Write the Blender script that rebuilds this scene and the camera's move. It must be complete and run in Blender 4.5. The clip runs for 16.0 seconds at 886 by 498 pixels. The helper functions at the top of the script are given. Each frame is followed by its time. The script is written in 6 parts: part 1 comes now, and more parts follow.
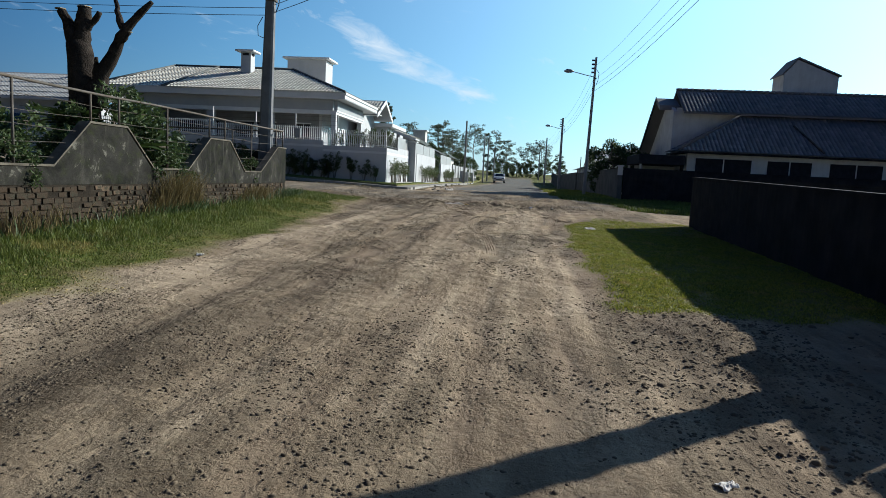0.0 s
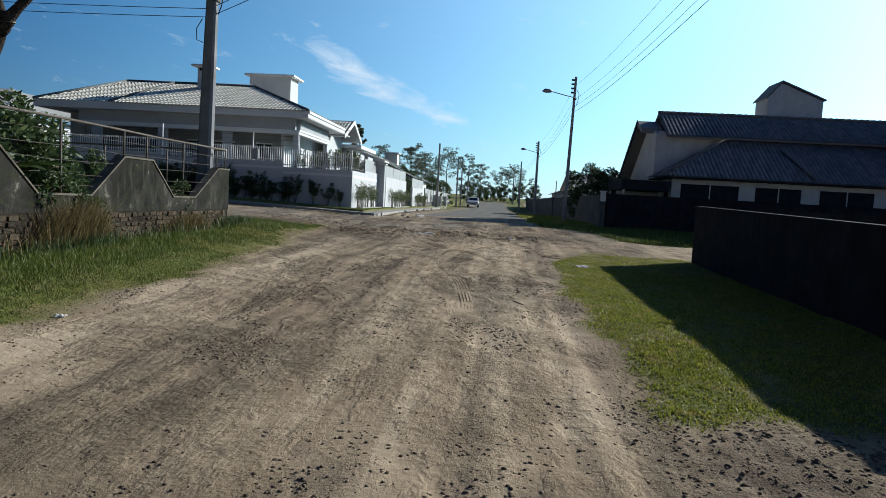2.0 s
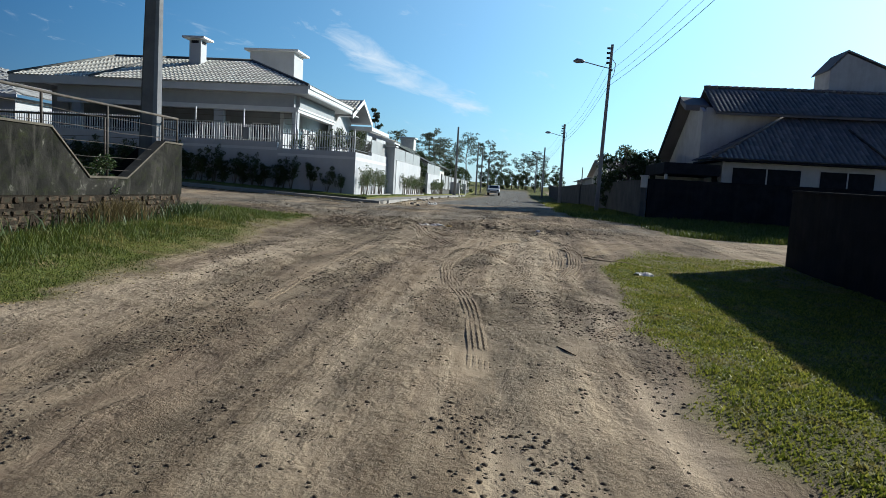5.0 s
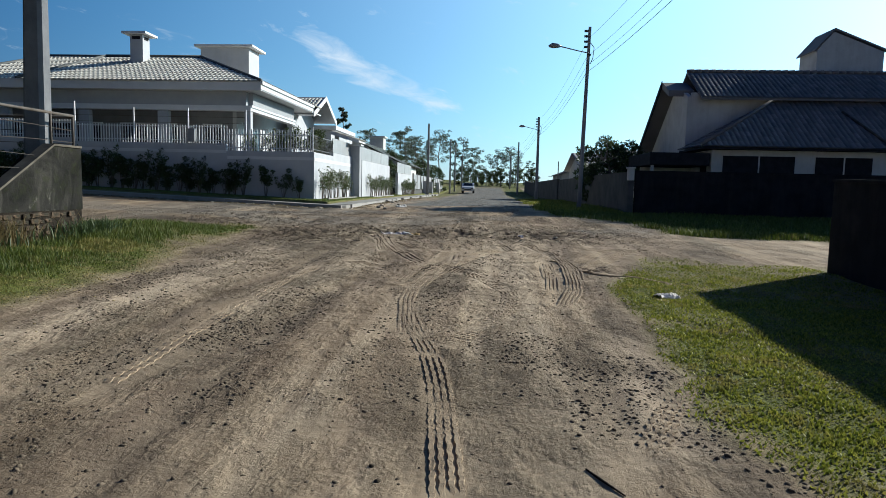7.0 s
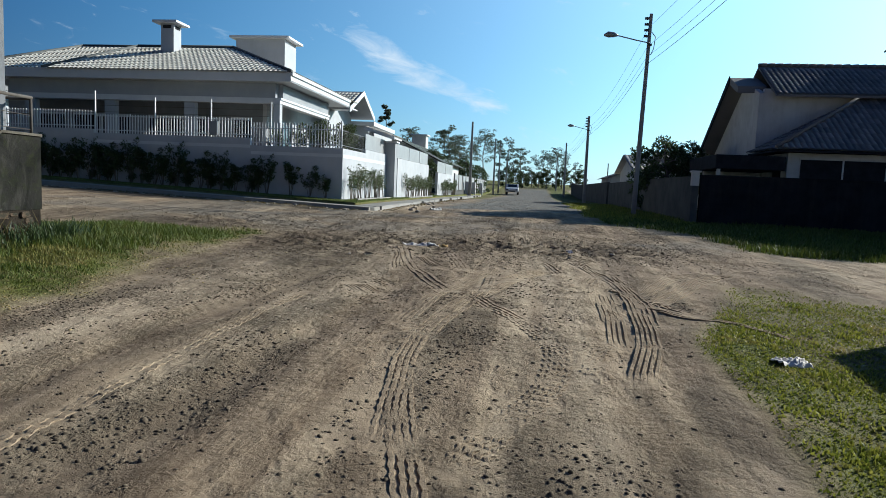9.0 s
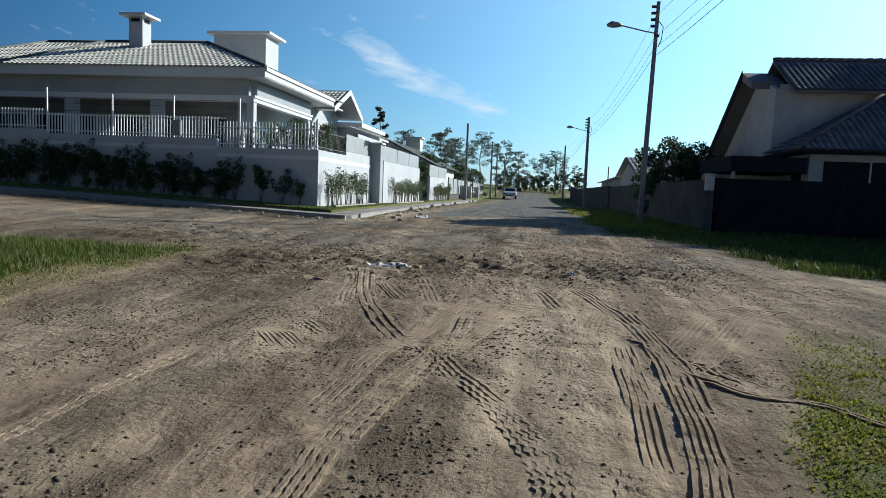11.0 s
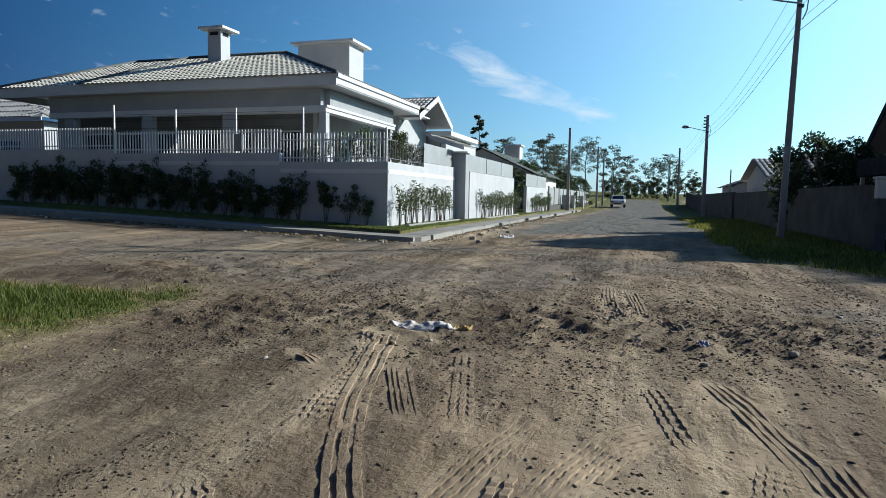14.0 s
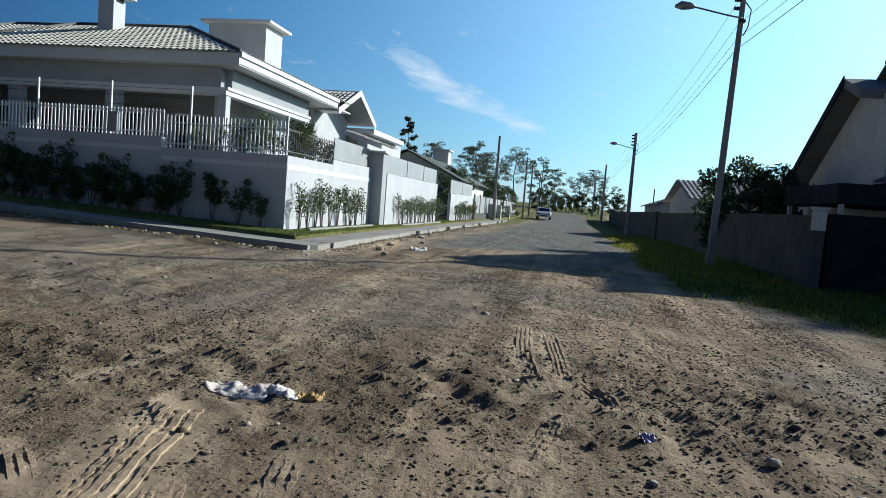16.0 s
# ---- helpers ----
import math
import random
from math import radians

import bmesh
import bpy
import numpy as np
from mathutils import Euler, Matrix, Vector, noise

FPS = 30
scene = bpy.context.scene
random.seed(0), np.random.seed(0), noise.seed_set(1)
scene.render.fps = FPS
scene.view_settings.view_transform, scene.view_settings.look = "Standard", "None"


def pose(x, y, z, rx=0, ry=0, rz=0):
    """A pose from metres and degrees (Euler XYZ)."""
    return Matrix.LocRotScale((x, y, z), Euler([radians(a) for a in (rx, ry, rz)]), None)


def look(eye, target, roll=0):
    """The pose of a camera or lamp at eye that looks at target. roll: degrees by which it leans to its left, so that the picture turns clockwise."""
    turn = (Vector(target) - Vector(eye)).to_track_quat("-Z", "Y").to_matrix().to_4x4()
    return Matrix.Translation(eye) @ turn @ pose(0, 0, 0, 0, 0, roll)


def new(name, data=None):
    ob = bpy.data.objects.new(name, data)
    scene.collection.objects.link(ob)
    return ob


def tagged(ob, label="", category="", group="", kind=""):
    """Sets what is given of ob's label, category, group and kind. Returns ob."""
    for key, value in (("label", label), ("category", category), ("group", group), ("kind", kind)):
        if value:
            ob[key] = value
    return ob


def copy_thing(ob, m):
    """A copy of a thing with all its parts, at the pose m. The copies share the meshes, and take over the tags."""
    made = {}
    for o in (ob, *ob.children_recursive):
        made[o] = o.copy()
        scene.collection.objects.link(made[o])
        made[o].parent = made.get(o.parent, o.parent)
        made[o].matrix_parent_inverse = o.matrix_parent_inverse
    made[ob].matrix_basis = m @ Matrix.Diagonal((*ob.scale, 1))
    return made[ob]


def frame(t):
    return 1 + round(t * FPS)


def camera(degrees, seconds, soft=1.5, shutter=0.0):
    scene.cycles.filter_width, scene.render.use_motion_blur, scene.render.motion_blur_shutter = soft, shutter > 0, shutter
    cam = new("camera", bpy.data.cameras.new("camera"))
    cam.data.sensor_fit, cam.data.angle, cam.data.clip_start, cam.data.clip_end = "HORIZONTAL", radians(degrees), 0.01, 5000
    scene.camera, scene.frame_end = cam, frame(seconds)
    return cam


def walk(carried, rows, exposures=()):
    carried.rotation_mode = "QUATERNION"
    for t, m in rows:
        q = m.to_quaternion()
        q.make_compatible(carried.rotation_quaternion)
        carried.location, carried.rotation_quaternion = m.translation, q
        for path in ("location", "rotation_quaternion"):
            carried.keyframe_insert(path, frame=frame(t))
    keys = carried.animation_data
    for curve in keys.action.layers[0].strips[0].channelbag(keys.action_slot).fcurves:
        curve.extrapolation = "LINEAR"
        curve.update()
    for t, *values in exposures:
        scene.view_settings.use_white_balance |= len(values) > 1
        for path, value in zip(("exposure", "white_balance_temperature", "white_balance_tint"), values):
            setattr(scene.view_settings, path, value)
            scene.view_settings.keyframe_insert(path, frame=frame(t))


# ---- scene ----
cam = camera(69.6, 16.0, soft=0.85)
PATH = [
    (0, (0.167, -0.051, 1.722), (-0.063, 1.915, 1.44), 2.7),
    (0.5, (0.121, 0.678, 1.757), (-0.038, 2.664, 1.585), 3.9),
    (1, (0.043, 1.38, 1.739), (-0.184, 3.358, 1.549), 3.8),
    (1.5, (0.04, 2.003, 1.744), (-0.218, 3.979, 1.58), 4.1),
    (2, (0.0, 2.706, 1.766), (-0.152, 4.69, 1.559), 3.1),
    (2.5, (-0.003, 3.353, 1.743), (-0.221, 5.331, 1.548), 3.2),
    (3, (-0.005, 4.036, 1.711), (-0.231, 6.008, 1.467), 2.5),
    (3.2, (0.031, 4.315, 1.729), (-0.188, 6.294, 1.539), 2.3),
    (5.3, (-0.126, 7.224, 1.519), (-0.336, 9.194, 1.241), 3.6),
    (5.5, (-0.139, 7.493, 1.588), (-0.351, 9.456, 1.273), 4.1),
    (6, (-0.124, 8.144, 1.583), (-0.322, 10.112, 1.288), 3.2),
    (6.5, (-0.165, 8.744, 1.566), (-0.285, 10.725, 1.318), 3.5),
    (7, (-0.169, 9.409, 1.529), (-0.31, 11.389, 1.282), 1.2),
    (7.5, (-0.135, 9.928, 1.522), (-0.291, 11.915, 1.35), 2.7),
    (8, (-0.188, 10.642, 1.535), (-0.402, 12.622, 1.36), 2.8),
    (8.5, (-0.148, 11.159, 1.519), (-0.401, 13.13, 1.29), 3.5),
    (9, (-0.136, 11.837, 1.531), (-0.412, 13.802, 1.28), 2.2),
    (9.5, (-0.042, 12.416, 1.491), (-0.299, 14.38, 1.213), 1.7),
    (9.7, (-0.035, 12.625, 1.492), (-0.297, 14.597, 1.289), 1.9),
    (11.8, (-0.071, 15.123, 1.596), (-0.365, 17.084, 1.338), 2.5),
    (12, (-0.028, 15.301, 1.61), (-0.365, 17.258, 1.371), 2.3),
    (12.5, (-0.049, 15.851, 1.595), (-0.402, 17.801, 1.329), 3.2),
    (13, (0.006, 16.47, 1.581), (-0.487, 18.388, 1.3), 3.2),
    (13.5, (0.034, 16.919, 1.549), (-0.482, 18.841, 1.353), 2.9),
    (14, (-0.024, 17.564, 1.639), (-0.623, 19.46, 1.42), 0.5),
    (14.5, (-0.01, 18.081, 1.661), (-0.478, 20.011, 1.428), 2.2),
    (15, (-0.016, 18.693, 1.681), (-0.438, 20.632, 1.43), 1.9),
    (15.5, (-0.026, 19.269, 1.672), (-0.432, 21.201, 1.351), 3.5),
    (16, (-0.083, 19.772, 1.671), (-0.463, 21.726, 1.471), 4.2),
]
UPRIGHT = pose(0, 0, 0, 1.6)
walk(cam, [(t, UPRIGHT @ look(eye, target, roll)) for t, eye, target, roll in PATH], [(0, 0.64, 6080, 6), (1.5, 0.64, 6030, 6), (3, 0.52, 5930, 5), (6, 0.64, 6030, 6), (9, 0.60, 5930, 5), (12.5, 0.55, 5880, 5), (14.5, 0.58, 5930, 5), (16, 0.58, 5930, 5)])

# ---- world and sun ----
SUN_AZ, SUN_EL = radians(51.0), radians(23.8)
world = bpy.data.worlds.new("sky")
scene.world = world
world.use_nodes = True
wn, wl = world.node_tree.nodes, world.node_tree.links
wn.clear()
sky = wn.new("ShaderNodeTexSky")
sky.sky_type, sky.sun_disc = "NISHITA", False
sky.sun_elevation, sky.sun_rotation = SUN_EL, SUN_AZ
sky.air_density, sky.dust_density, sky.ozone_density = 1.0, 1.4, 2.2
geo = wn.new("ShaderNodeTexCoord")


def wmath(op, a, b=None, c=None, clamp=False):
    n = wn.new("ShaderNodeMath")
    n.operation, n.use_clamp = op, clamp
    for k, v in enumerate((a, b, c)):
        if v is None:
            continue
        if isinstance(v, (int, float)):
            n.inputs[k].default_value = v
        else:
            wl.new(v, n.inputs[k])
    return n.outputs[0]


sep = wn.new("ShaderNodeSeparateXYZ")
wl.new(geo.outputs["Generated"], sep.inputs[0])
# flat cloud plane: directions divided by their forward part
fwd = wmath("MAXIMUM", sep.outputs[1], 0.05)
cu, cv = wmath("DIVIDE", sep.outputs[0], fwd), wmath("DIVIDE", sep.outputs[2], fwd)
# axes along and across the thin streak of cirrus
along = wmath("ADD", wmath("MULTIPLY", wmath("ADD", cu, 0.185), 0.93), wmath("MULTIPLY", wmath("SUBTRACT", cv, 0.172), -0.37))
across = wmath("ADD", wmath("MULTIPLY", wmath("ADD", cu, 0.185), 0.37), wmath("MULTIPLY", wmath("SUBTRACT", cv, 0.172), 0.93))
comb = wn.new("ShaderNodeCombineXYZ")
wl.new(wmath("ADD", wmath("MULTIPLY", along, 13.0), wmath("MULTIPLY", across, -14.0)), comb.inputs[0])
wl.new(wmath("MULTIPLY", across, 38.0), comb.inputs[1])
cn = wn.new("ShaderNodeTexNoise")
cn.inputs["Scale"].default_value, cn.inputs["Detail"].default_value, cn.inputs["Roughness"].default_value = 1.0, 6.0, 0.6
cn.inputs["Distortion"].default_value = 0.6
wl.new(comb.outputs[0], cn.inputs["Vector"])
streak = wmath("MULTIPLY", wmath("POWER", wmath("MULTIPLY", across, wmath("ADD", wmath("MULTIPLY", along, 90.0), 44.0)), 2.0), -1.0)
length = wmath("MULTIPLY", wmath("POWER", wmath("MULTIPLY", along, 7.2), 4.0), -1.0)
mask = wmath("MULTIPLY", wmath("EXPONENT", streak), wmath("EXPONENT", length))
wisps = wmath("SUBTRACT", wmath("ADD", cn.outputs["Fac"], wmath("MULTIPLY", mask, 0.36)), 0.64, clamp=True)
faint = wmath("MULTIPLY", wmath("SUBTRACT", cn.outputs["Fac"], 0.60, clamp=True), 0.5)
cover = wmath("ADD", wmath("MULTIPLY", wisps, 2.0), faint, clamp=True)
cmix = wn.new("ShaderNodeMix")
cmix.data_type = "RGBA"
wl.new(cover, cmix.inputs[0])
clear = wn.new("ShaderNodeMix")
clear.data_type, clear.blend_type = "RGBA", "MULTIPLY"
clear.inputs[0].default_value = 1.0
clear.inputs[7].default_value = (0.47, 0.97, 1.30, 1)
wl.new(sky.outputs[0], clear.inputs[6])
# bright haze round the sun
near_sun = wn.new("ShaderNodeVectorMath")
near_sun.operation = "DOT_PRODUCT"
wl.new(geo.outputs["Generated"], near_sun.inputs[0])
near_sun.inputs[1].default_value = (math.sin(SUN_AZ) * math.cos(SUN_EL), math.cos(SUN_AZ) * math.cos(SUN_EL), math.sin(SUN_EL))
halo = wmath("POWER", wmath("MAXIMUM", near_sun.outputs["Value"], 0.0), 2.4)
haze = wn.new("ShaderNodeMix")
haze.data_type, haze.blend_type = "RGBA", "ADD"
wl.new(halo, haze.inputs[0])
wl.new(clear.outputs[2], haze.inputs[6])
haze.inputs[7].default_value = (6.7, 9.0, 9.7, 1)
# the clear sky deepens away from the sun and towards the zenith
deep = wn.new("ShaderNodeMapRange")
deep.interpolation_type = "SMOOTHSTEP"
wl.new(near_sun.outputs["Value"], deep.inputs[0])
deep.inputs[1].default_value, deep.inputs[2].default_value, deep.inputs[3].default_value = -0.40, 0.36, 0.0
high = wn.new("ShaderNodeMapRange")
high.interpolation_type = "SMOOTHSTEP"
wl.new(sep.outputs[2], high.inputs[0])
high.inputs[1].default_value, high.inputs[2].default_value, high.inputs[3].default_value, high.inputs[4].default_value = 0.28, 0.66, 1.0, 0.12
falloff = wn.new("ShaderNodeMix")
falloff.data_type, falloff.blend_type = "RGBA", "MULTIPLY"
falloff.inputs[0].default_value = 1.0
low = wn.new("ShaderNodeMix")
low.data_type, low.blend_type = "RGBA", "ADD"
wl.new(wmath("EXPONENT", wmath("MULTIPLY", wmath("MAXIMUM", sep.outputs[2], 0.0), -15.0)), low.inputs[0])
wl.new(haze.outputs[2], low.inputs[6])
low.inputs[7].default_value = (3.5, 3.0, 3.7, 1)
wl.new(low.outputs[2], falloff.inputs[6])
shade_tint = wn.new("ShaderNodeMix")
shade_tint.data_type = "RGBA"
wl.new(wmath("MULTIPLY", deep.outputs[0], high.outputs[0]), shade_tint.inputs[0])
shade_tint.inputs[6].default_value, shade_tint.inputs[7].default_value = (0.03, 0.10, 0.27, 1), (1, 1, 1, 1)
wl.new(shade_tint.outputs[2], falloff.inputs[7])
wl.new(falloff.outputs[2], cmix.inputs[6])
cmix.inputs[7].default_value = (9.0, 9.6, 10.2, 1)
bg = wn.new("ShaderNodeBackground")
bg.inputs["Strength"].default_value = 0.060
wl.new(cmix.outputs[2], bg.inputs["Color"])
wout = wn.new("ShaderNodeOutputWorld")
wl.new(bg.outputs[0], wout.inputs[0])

sun = new("sun", bpy.data.lights.new("sun", "SUN"))
sun.data.energy, sun.data.angle, sun.data.color = 5.0, radians(0.6), (1.0, 0.93, 0.82)
toward = Vector((math.sin(SUN_AZ) * math.cos(SUN_EL), math.cos(SUN_AZ) * math.cos(SUN_EL), math.sin(SUN_EL)))
sun.matrix_world = look(toward * 200, (0, 0, 0))


# ---- materials ----
class Nodes:
    """A small wrapper to write node materials on one line each."""

    def __init__(self, name):
        self.m = bpy.data.materials.new(name)
        self.m.use_nodes = True
        self.n, self.l = self.m.node_tree.nodes, self.m.node_tree.links
        self.b = self.n["Principled BSDF"]
        self.co = self.n.new("ShaderNodeTexCoord").outputs["Object"]

    def put(self, socket, v):
        if isinstance(v, bpy.types.NodeSocket):
            self.l.new(v, socket)
        else:
            socket.default_value = (*v, 1) if isinstance(v, tuple) and len(v) == 3 and socket.type == "RGBA" else v

    def noise(self, scale, detail=4.0, rough=0.55, vec=None, distort=0.0):
        n = self.n.new("ShaderNodeTexNoise")
        self.put(n.inputs["Vector"], vec or self.co)
        n.inputs["Scale"].default_value, n.inputs["Detail"].default_value = scale, detail
        n.inputs["Roughness"].default_value, n.inputs["Distortion"].default_value = rough, distort
        return n.outputs["Fac"]

    def stretch(self, x, y, z):
        n = self.n.new("ShaderNodeVectorMath")
        n.operation = "MULTIPLY"
        self.put(n.inputs[0], self.co)
        n.inputs[1].default_value = (x, y, z)
        return n.outputs[0]

    def voronoi(self, scale, feature="F1"):
        n = self.n.new("ShaderNodeTexVoronoi")
        n.feature = feature
        self.put(n.inputs["Vector"], self.co)
        n.inputs["Scale"].default_value = scale
        return n.outputs["Distance"]

    def ramp(self, fac, lo, hi):
        n = self.n.new("ShaderNodeMapRange")
        self.put(n.inputs[0], fac)
        n.inputs[1].default_value, n.inputs[2].default_value = lo, hi
        return n.outputs[0]

    def math(self, op, a, b=0.0, clamp=False):
        n = self.n.new("ShaderNodeMath")
        n.operation, n.use_clamp = op, clamp
        self.put(n.inputs[0], a), self.put(n.inputs[1], b)
        return n.outputs[0]

    def mix(self, fac, a, b, kind="MIX"):
        n = self.n.new("ShaderNodeMix")
        n.data_type, n.blend_type = "RGBA", kind
        self.put(n.inputs[0], fac), self.put(n.inputs[6], a), self.put(n.inputs[7], b)
        return n.outputs[2]

    def attr(self, name):
        n = self.n.new("ShaderNodeAttribute")
        n.attribute_name = name
        return n.outputs["Fac"]

    def island(self):
        return self.n.new("ShaderNodeNewGeometry").outputs["Random Per Island"]

    def each(self):
        return self.n.new("ShaderNodeObjectInfo").outputs["Random"]

    def bump(self, height, strength=0.4, dist=0.02, normal=None):
        n = self.n.new("ShaderNodeBump")
        n.inputs["Strength"].default_value, n.inputs["Distance"].default_value = strength, dist
        self.put(n.inputs["Height"], height)
        if normal:
            self.put(n.inputs["Normal"], normal)
        return n.outputs[0]

    def done(self, colour, rough=0.8, normal=None, metal=0.0, spec=None):
        self.put(self.b.inputs["Base Color"], colour)
        self.put(self.b.inputs["Roughness"], rough)
        self.b.inputs["Metallic"].default_value = metal
        if spec is not None:
            self.b.inputs["Specular IOR Level"].default_value = spec
        if normal:
            self.put(self.b.inputs["Normal"], normal)
        return self.m


def weathered(name, a, b, rough=0.8, scale=2.0, fine=60.0, relief=0.3, dist=0.01, streaks=0.0, dirt=(0.05, 0.045, 0.04), metal=0.0):
    """Two tones in large patches, fine grain, optional streaks of dirt that run down."""
    k = Nodes(name)
    big, small = k.noise(scale, 5, 0.6), k.noise(fine, 3)
    c = k.mix(k.ramp(big, 0.35, 0.68), a, b)
    c = k.mix(0.25, c, k.mix(small, (0.45, 0.45, 0.45), (1.0, 1.0, 1.0)), "MULTIPLY")
    if streaks:
        s = k.noise(1.0, 5, 0.65, k.stretch(5.0, 5.0, 0.55))
        s2 = k.noise(2.2, 5, 0.6)
        c = k.mix(k.math("MULTIPLY", k.ramp(k.math("MULTIPLY", s, s2), 0.2, 0.42), streaks), c, dirt)
    return k.done(c, rough, k.bump(k.math("ADD", k.math("MULTIPLY", big, 0.5), small), relief, dist), metal, 0.5 if rough < 0.6 else 0.05)


def make_soil():
    k = Nodes("sandy_soil")
    big, mid, small, grit = k.noise(0.4, 5, 0.6), k.noise(2.2, 6, 0.62), k.noise(22, 6, 0.72), k.noise(110, 4, 0.75)
    ruts, bands = k.noise(1.0, 6, 0.62, k.stretch(3.4, 0.14, 1.0)), k.noise(1.0, 4, 0.55, k.stretch(1.25, 0.07, 1.0))
    tufts = k.ramp(k.noise(1.0, 5, 0.6, k.stretch(1.5, 0.7, 1.0)), 0.44, 0.60)
    c = k.mix(k.ramp(ruts, 0.34, 0.66), (0.185, 0.132, 0.086), (0.43, 0.335, 0.225))
    c = k.mix(k.math("MULTIPLY", k.ramp(mid, 0.42, 0.70), 0.55), c, (0.29, 0.215, 0.14))
    c = k.mix(k.math("MULTIPLY", k.ramp(big, 0.48, 0.7), 0.4), c, (0.40, 0.315, 0.21))
    c = k.mix(k.math("MULTIPLY", k.ramp(bands, 0.56, 0.40), 0.55), c, (0.175, 0.125, 0.088))
    c = k.mix(k.math("MULTIPLY", k.ramp(bands, 0.55, 0.68), 0.55), c, (0.46, 0.365, 0.255))
    c = k.mix(k.math("MULTIPLY", k.attr("mud"), k.ramp(k.math("ADD", small, k.math("MULTIPLY", mid, 0.5)), 0.52, 0.74)), c, (0.062, 0.051, 0.037))
    c = k.mix(k.attr("sand"), c, (0.47, 0.37, 0.26))
    c = k.mix(k.attr("gravel"), c, k.mix(small, (0.085, 0.083, 0.078), (0.20, 0.195, 0.175)))
    press = k.attr("pressed")
    c = k.mix(k.math("MULTIPLY", press, 0.4), c, (0.33, 0.26, 0.178))
    loose = k.math("MULTIPLY", k.math("SUBTRACT", 1.0, k.math("MULTIPLY", press, 0.8)), k.math("ADD", 0.30, k.math("MULTIPLY", tufts, 0.75)))
    c = k.mix(k.math("MULTIPLY", k.math("MULTIPLY", k.ramp(grit, 0.55, 0.66), 0.8), loose), c, (0.070, 0.056, 0.040))
    c = k.mix(k.math("MULTIPLY", k.math("MULTIPLY", k.ramp(small, 0.54, 0.66), 0.7), loose), c, (0.13, 0.105, 0.075))
    g = k.mix(k.ramp(small, 0.35, 0.7), (0.075, 0.095, 0.018), (0.20, 0.205, 0.045))
    g = k.mix(k.ramp(mid, 0.48, 0.7), g, (0.23, 0.185, 0.085))
    g = k.mix(k.math("MULTIPLY", k.ramp(k.noise(48, 4, 0.7), 0.46, 0.60), 0.85), g, (0.030, 0.036, 0.010))
    c = k.mix(k.attr("green"), c, g)
    h = k.math("ADD", k.math("MULTIPLY", mid, 0.6), k.math("ADD", k.math("MULTIPLY", k.math("MULTIPLY", small, k.ramp(mid, 0.35, 0.62)), 1.0), k.math("MULTIPLY", grit, 0.24)))
    return k.done(c, 0.95, k.bump(k.math("MULTIPLY", h, loose), 1.0, 0.075), spec=0.10)


def make_leaf(name, a, b, c=None, rough=0.55):
    k = Nodes(name)
    col = k.mix(k.island(), a, b)
    if c:
        col = k.mix(k.ramp(k.noise(3.0), 0.55, 0.75), col, c)
    m = k.done(col, rough, spec=0.3)
    k.b.inputs["Transmission Weight"].default_value = 0.0
    t = k.n.new("ShaderNodeBsdfTranslucent")
    k.put(t.inputs[0], col)
    s = k.n.new("ShaderNodeMixShader")
    s.inputs[0].default_value = 0.3
    k.l.new(k.b.outputs[0], s.inputs[1]), k.l.new(t.outputs[0], s.inputs[2])
    k.l.new(s.outputs[0], k.n["Material Output"].inputs[0])
    return m


def make_brick():
    k = Nodes("rough_brick")
    c = k.mix(k.each(), (0.030, 0.022, 0.016), (0.125, 0.088, 0.060))
    c = k.mix(k.ramp(k.noise(9, 5), 0.45, 0.7), c, (0.040, 0.038, 0.028))
    return k.done(c, 0.95, k.bump(k.noise(50, 5), 0.7, 0.02), spec=0.08)


def make_plaster():
    k = Nodes("stained_plaster")
    big, mid, fine = k.noise(1.1, 7, 0.7, None, 0.8), k.noise(4.5, 7, 0.72, None, 0.6), k.noise(60, 4, 0.7)
    runs = k.noise(1.0, 6, 0.7, k.stretch(3.2, 3.2, 0.9), 0.7)
    c = k.mix(k.ramp(big, 0.38, 0.62), (0.010, 0.0098, 0.0088), (0.034, 0.032, 0.028))
    c = k.mix(k.math("MULTIPLY", k.ramp(runs, 0.52, 0.68), 0.7), c, (0.066, 0.061, 0.052))
    c = k.mix(k.math("MULTIPLY", k.ramp(mid, 0.50, 0.66), 0.7), c, (0.020, 0.023, 0.012))
    c = k.mix(k.math("MULTIPLY", k.ramp(k.math("MULTIPLY", big, mid), 0.315, 0.375), 0.85), c, (0.15, 0.14, 0.12))
    c = k.mix(k.math("MULTIPLY", k.ramp(k.noise(2.6, 6, 0.7, k.stretch(1, 1, 1.6)), 0.53, 0.66), 0.6), c, (0.030, 0.034, 0.014))
    c = k.mix(k.math("MULTIPLY", k.ramp(fine, 0.48, 0.66), 0.5), c, (0.008, 0.008, 0.007))
    return k.done(c, 0.95, k.bump(k.math("ADD", mid, k.math("MULTIPLY", fine, 0.4)), 0.7, 0.02), spec=0.08)


def make_tiles(name, a, b, moss):
    k = Nodes(name)
    c = k.mix(k.island(), a, b)
    c = k.mix(k.math("MULTIPLY", k.ramp(k.noise(0.7, 5), 0.45, 0.75), 0.5), c, moss)
    return k.done(c, 0.8, k.bump(k.noise(45), 0.2, 0.01))


def make_glass(name, tint, rough=0.05):
    k = Nodes(name)
    m = k.done(tint, rough)
    k.b.inputs["Specular IOR Level"].default_value = 0.8
    return m


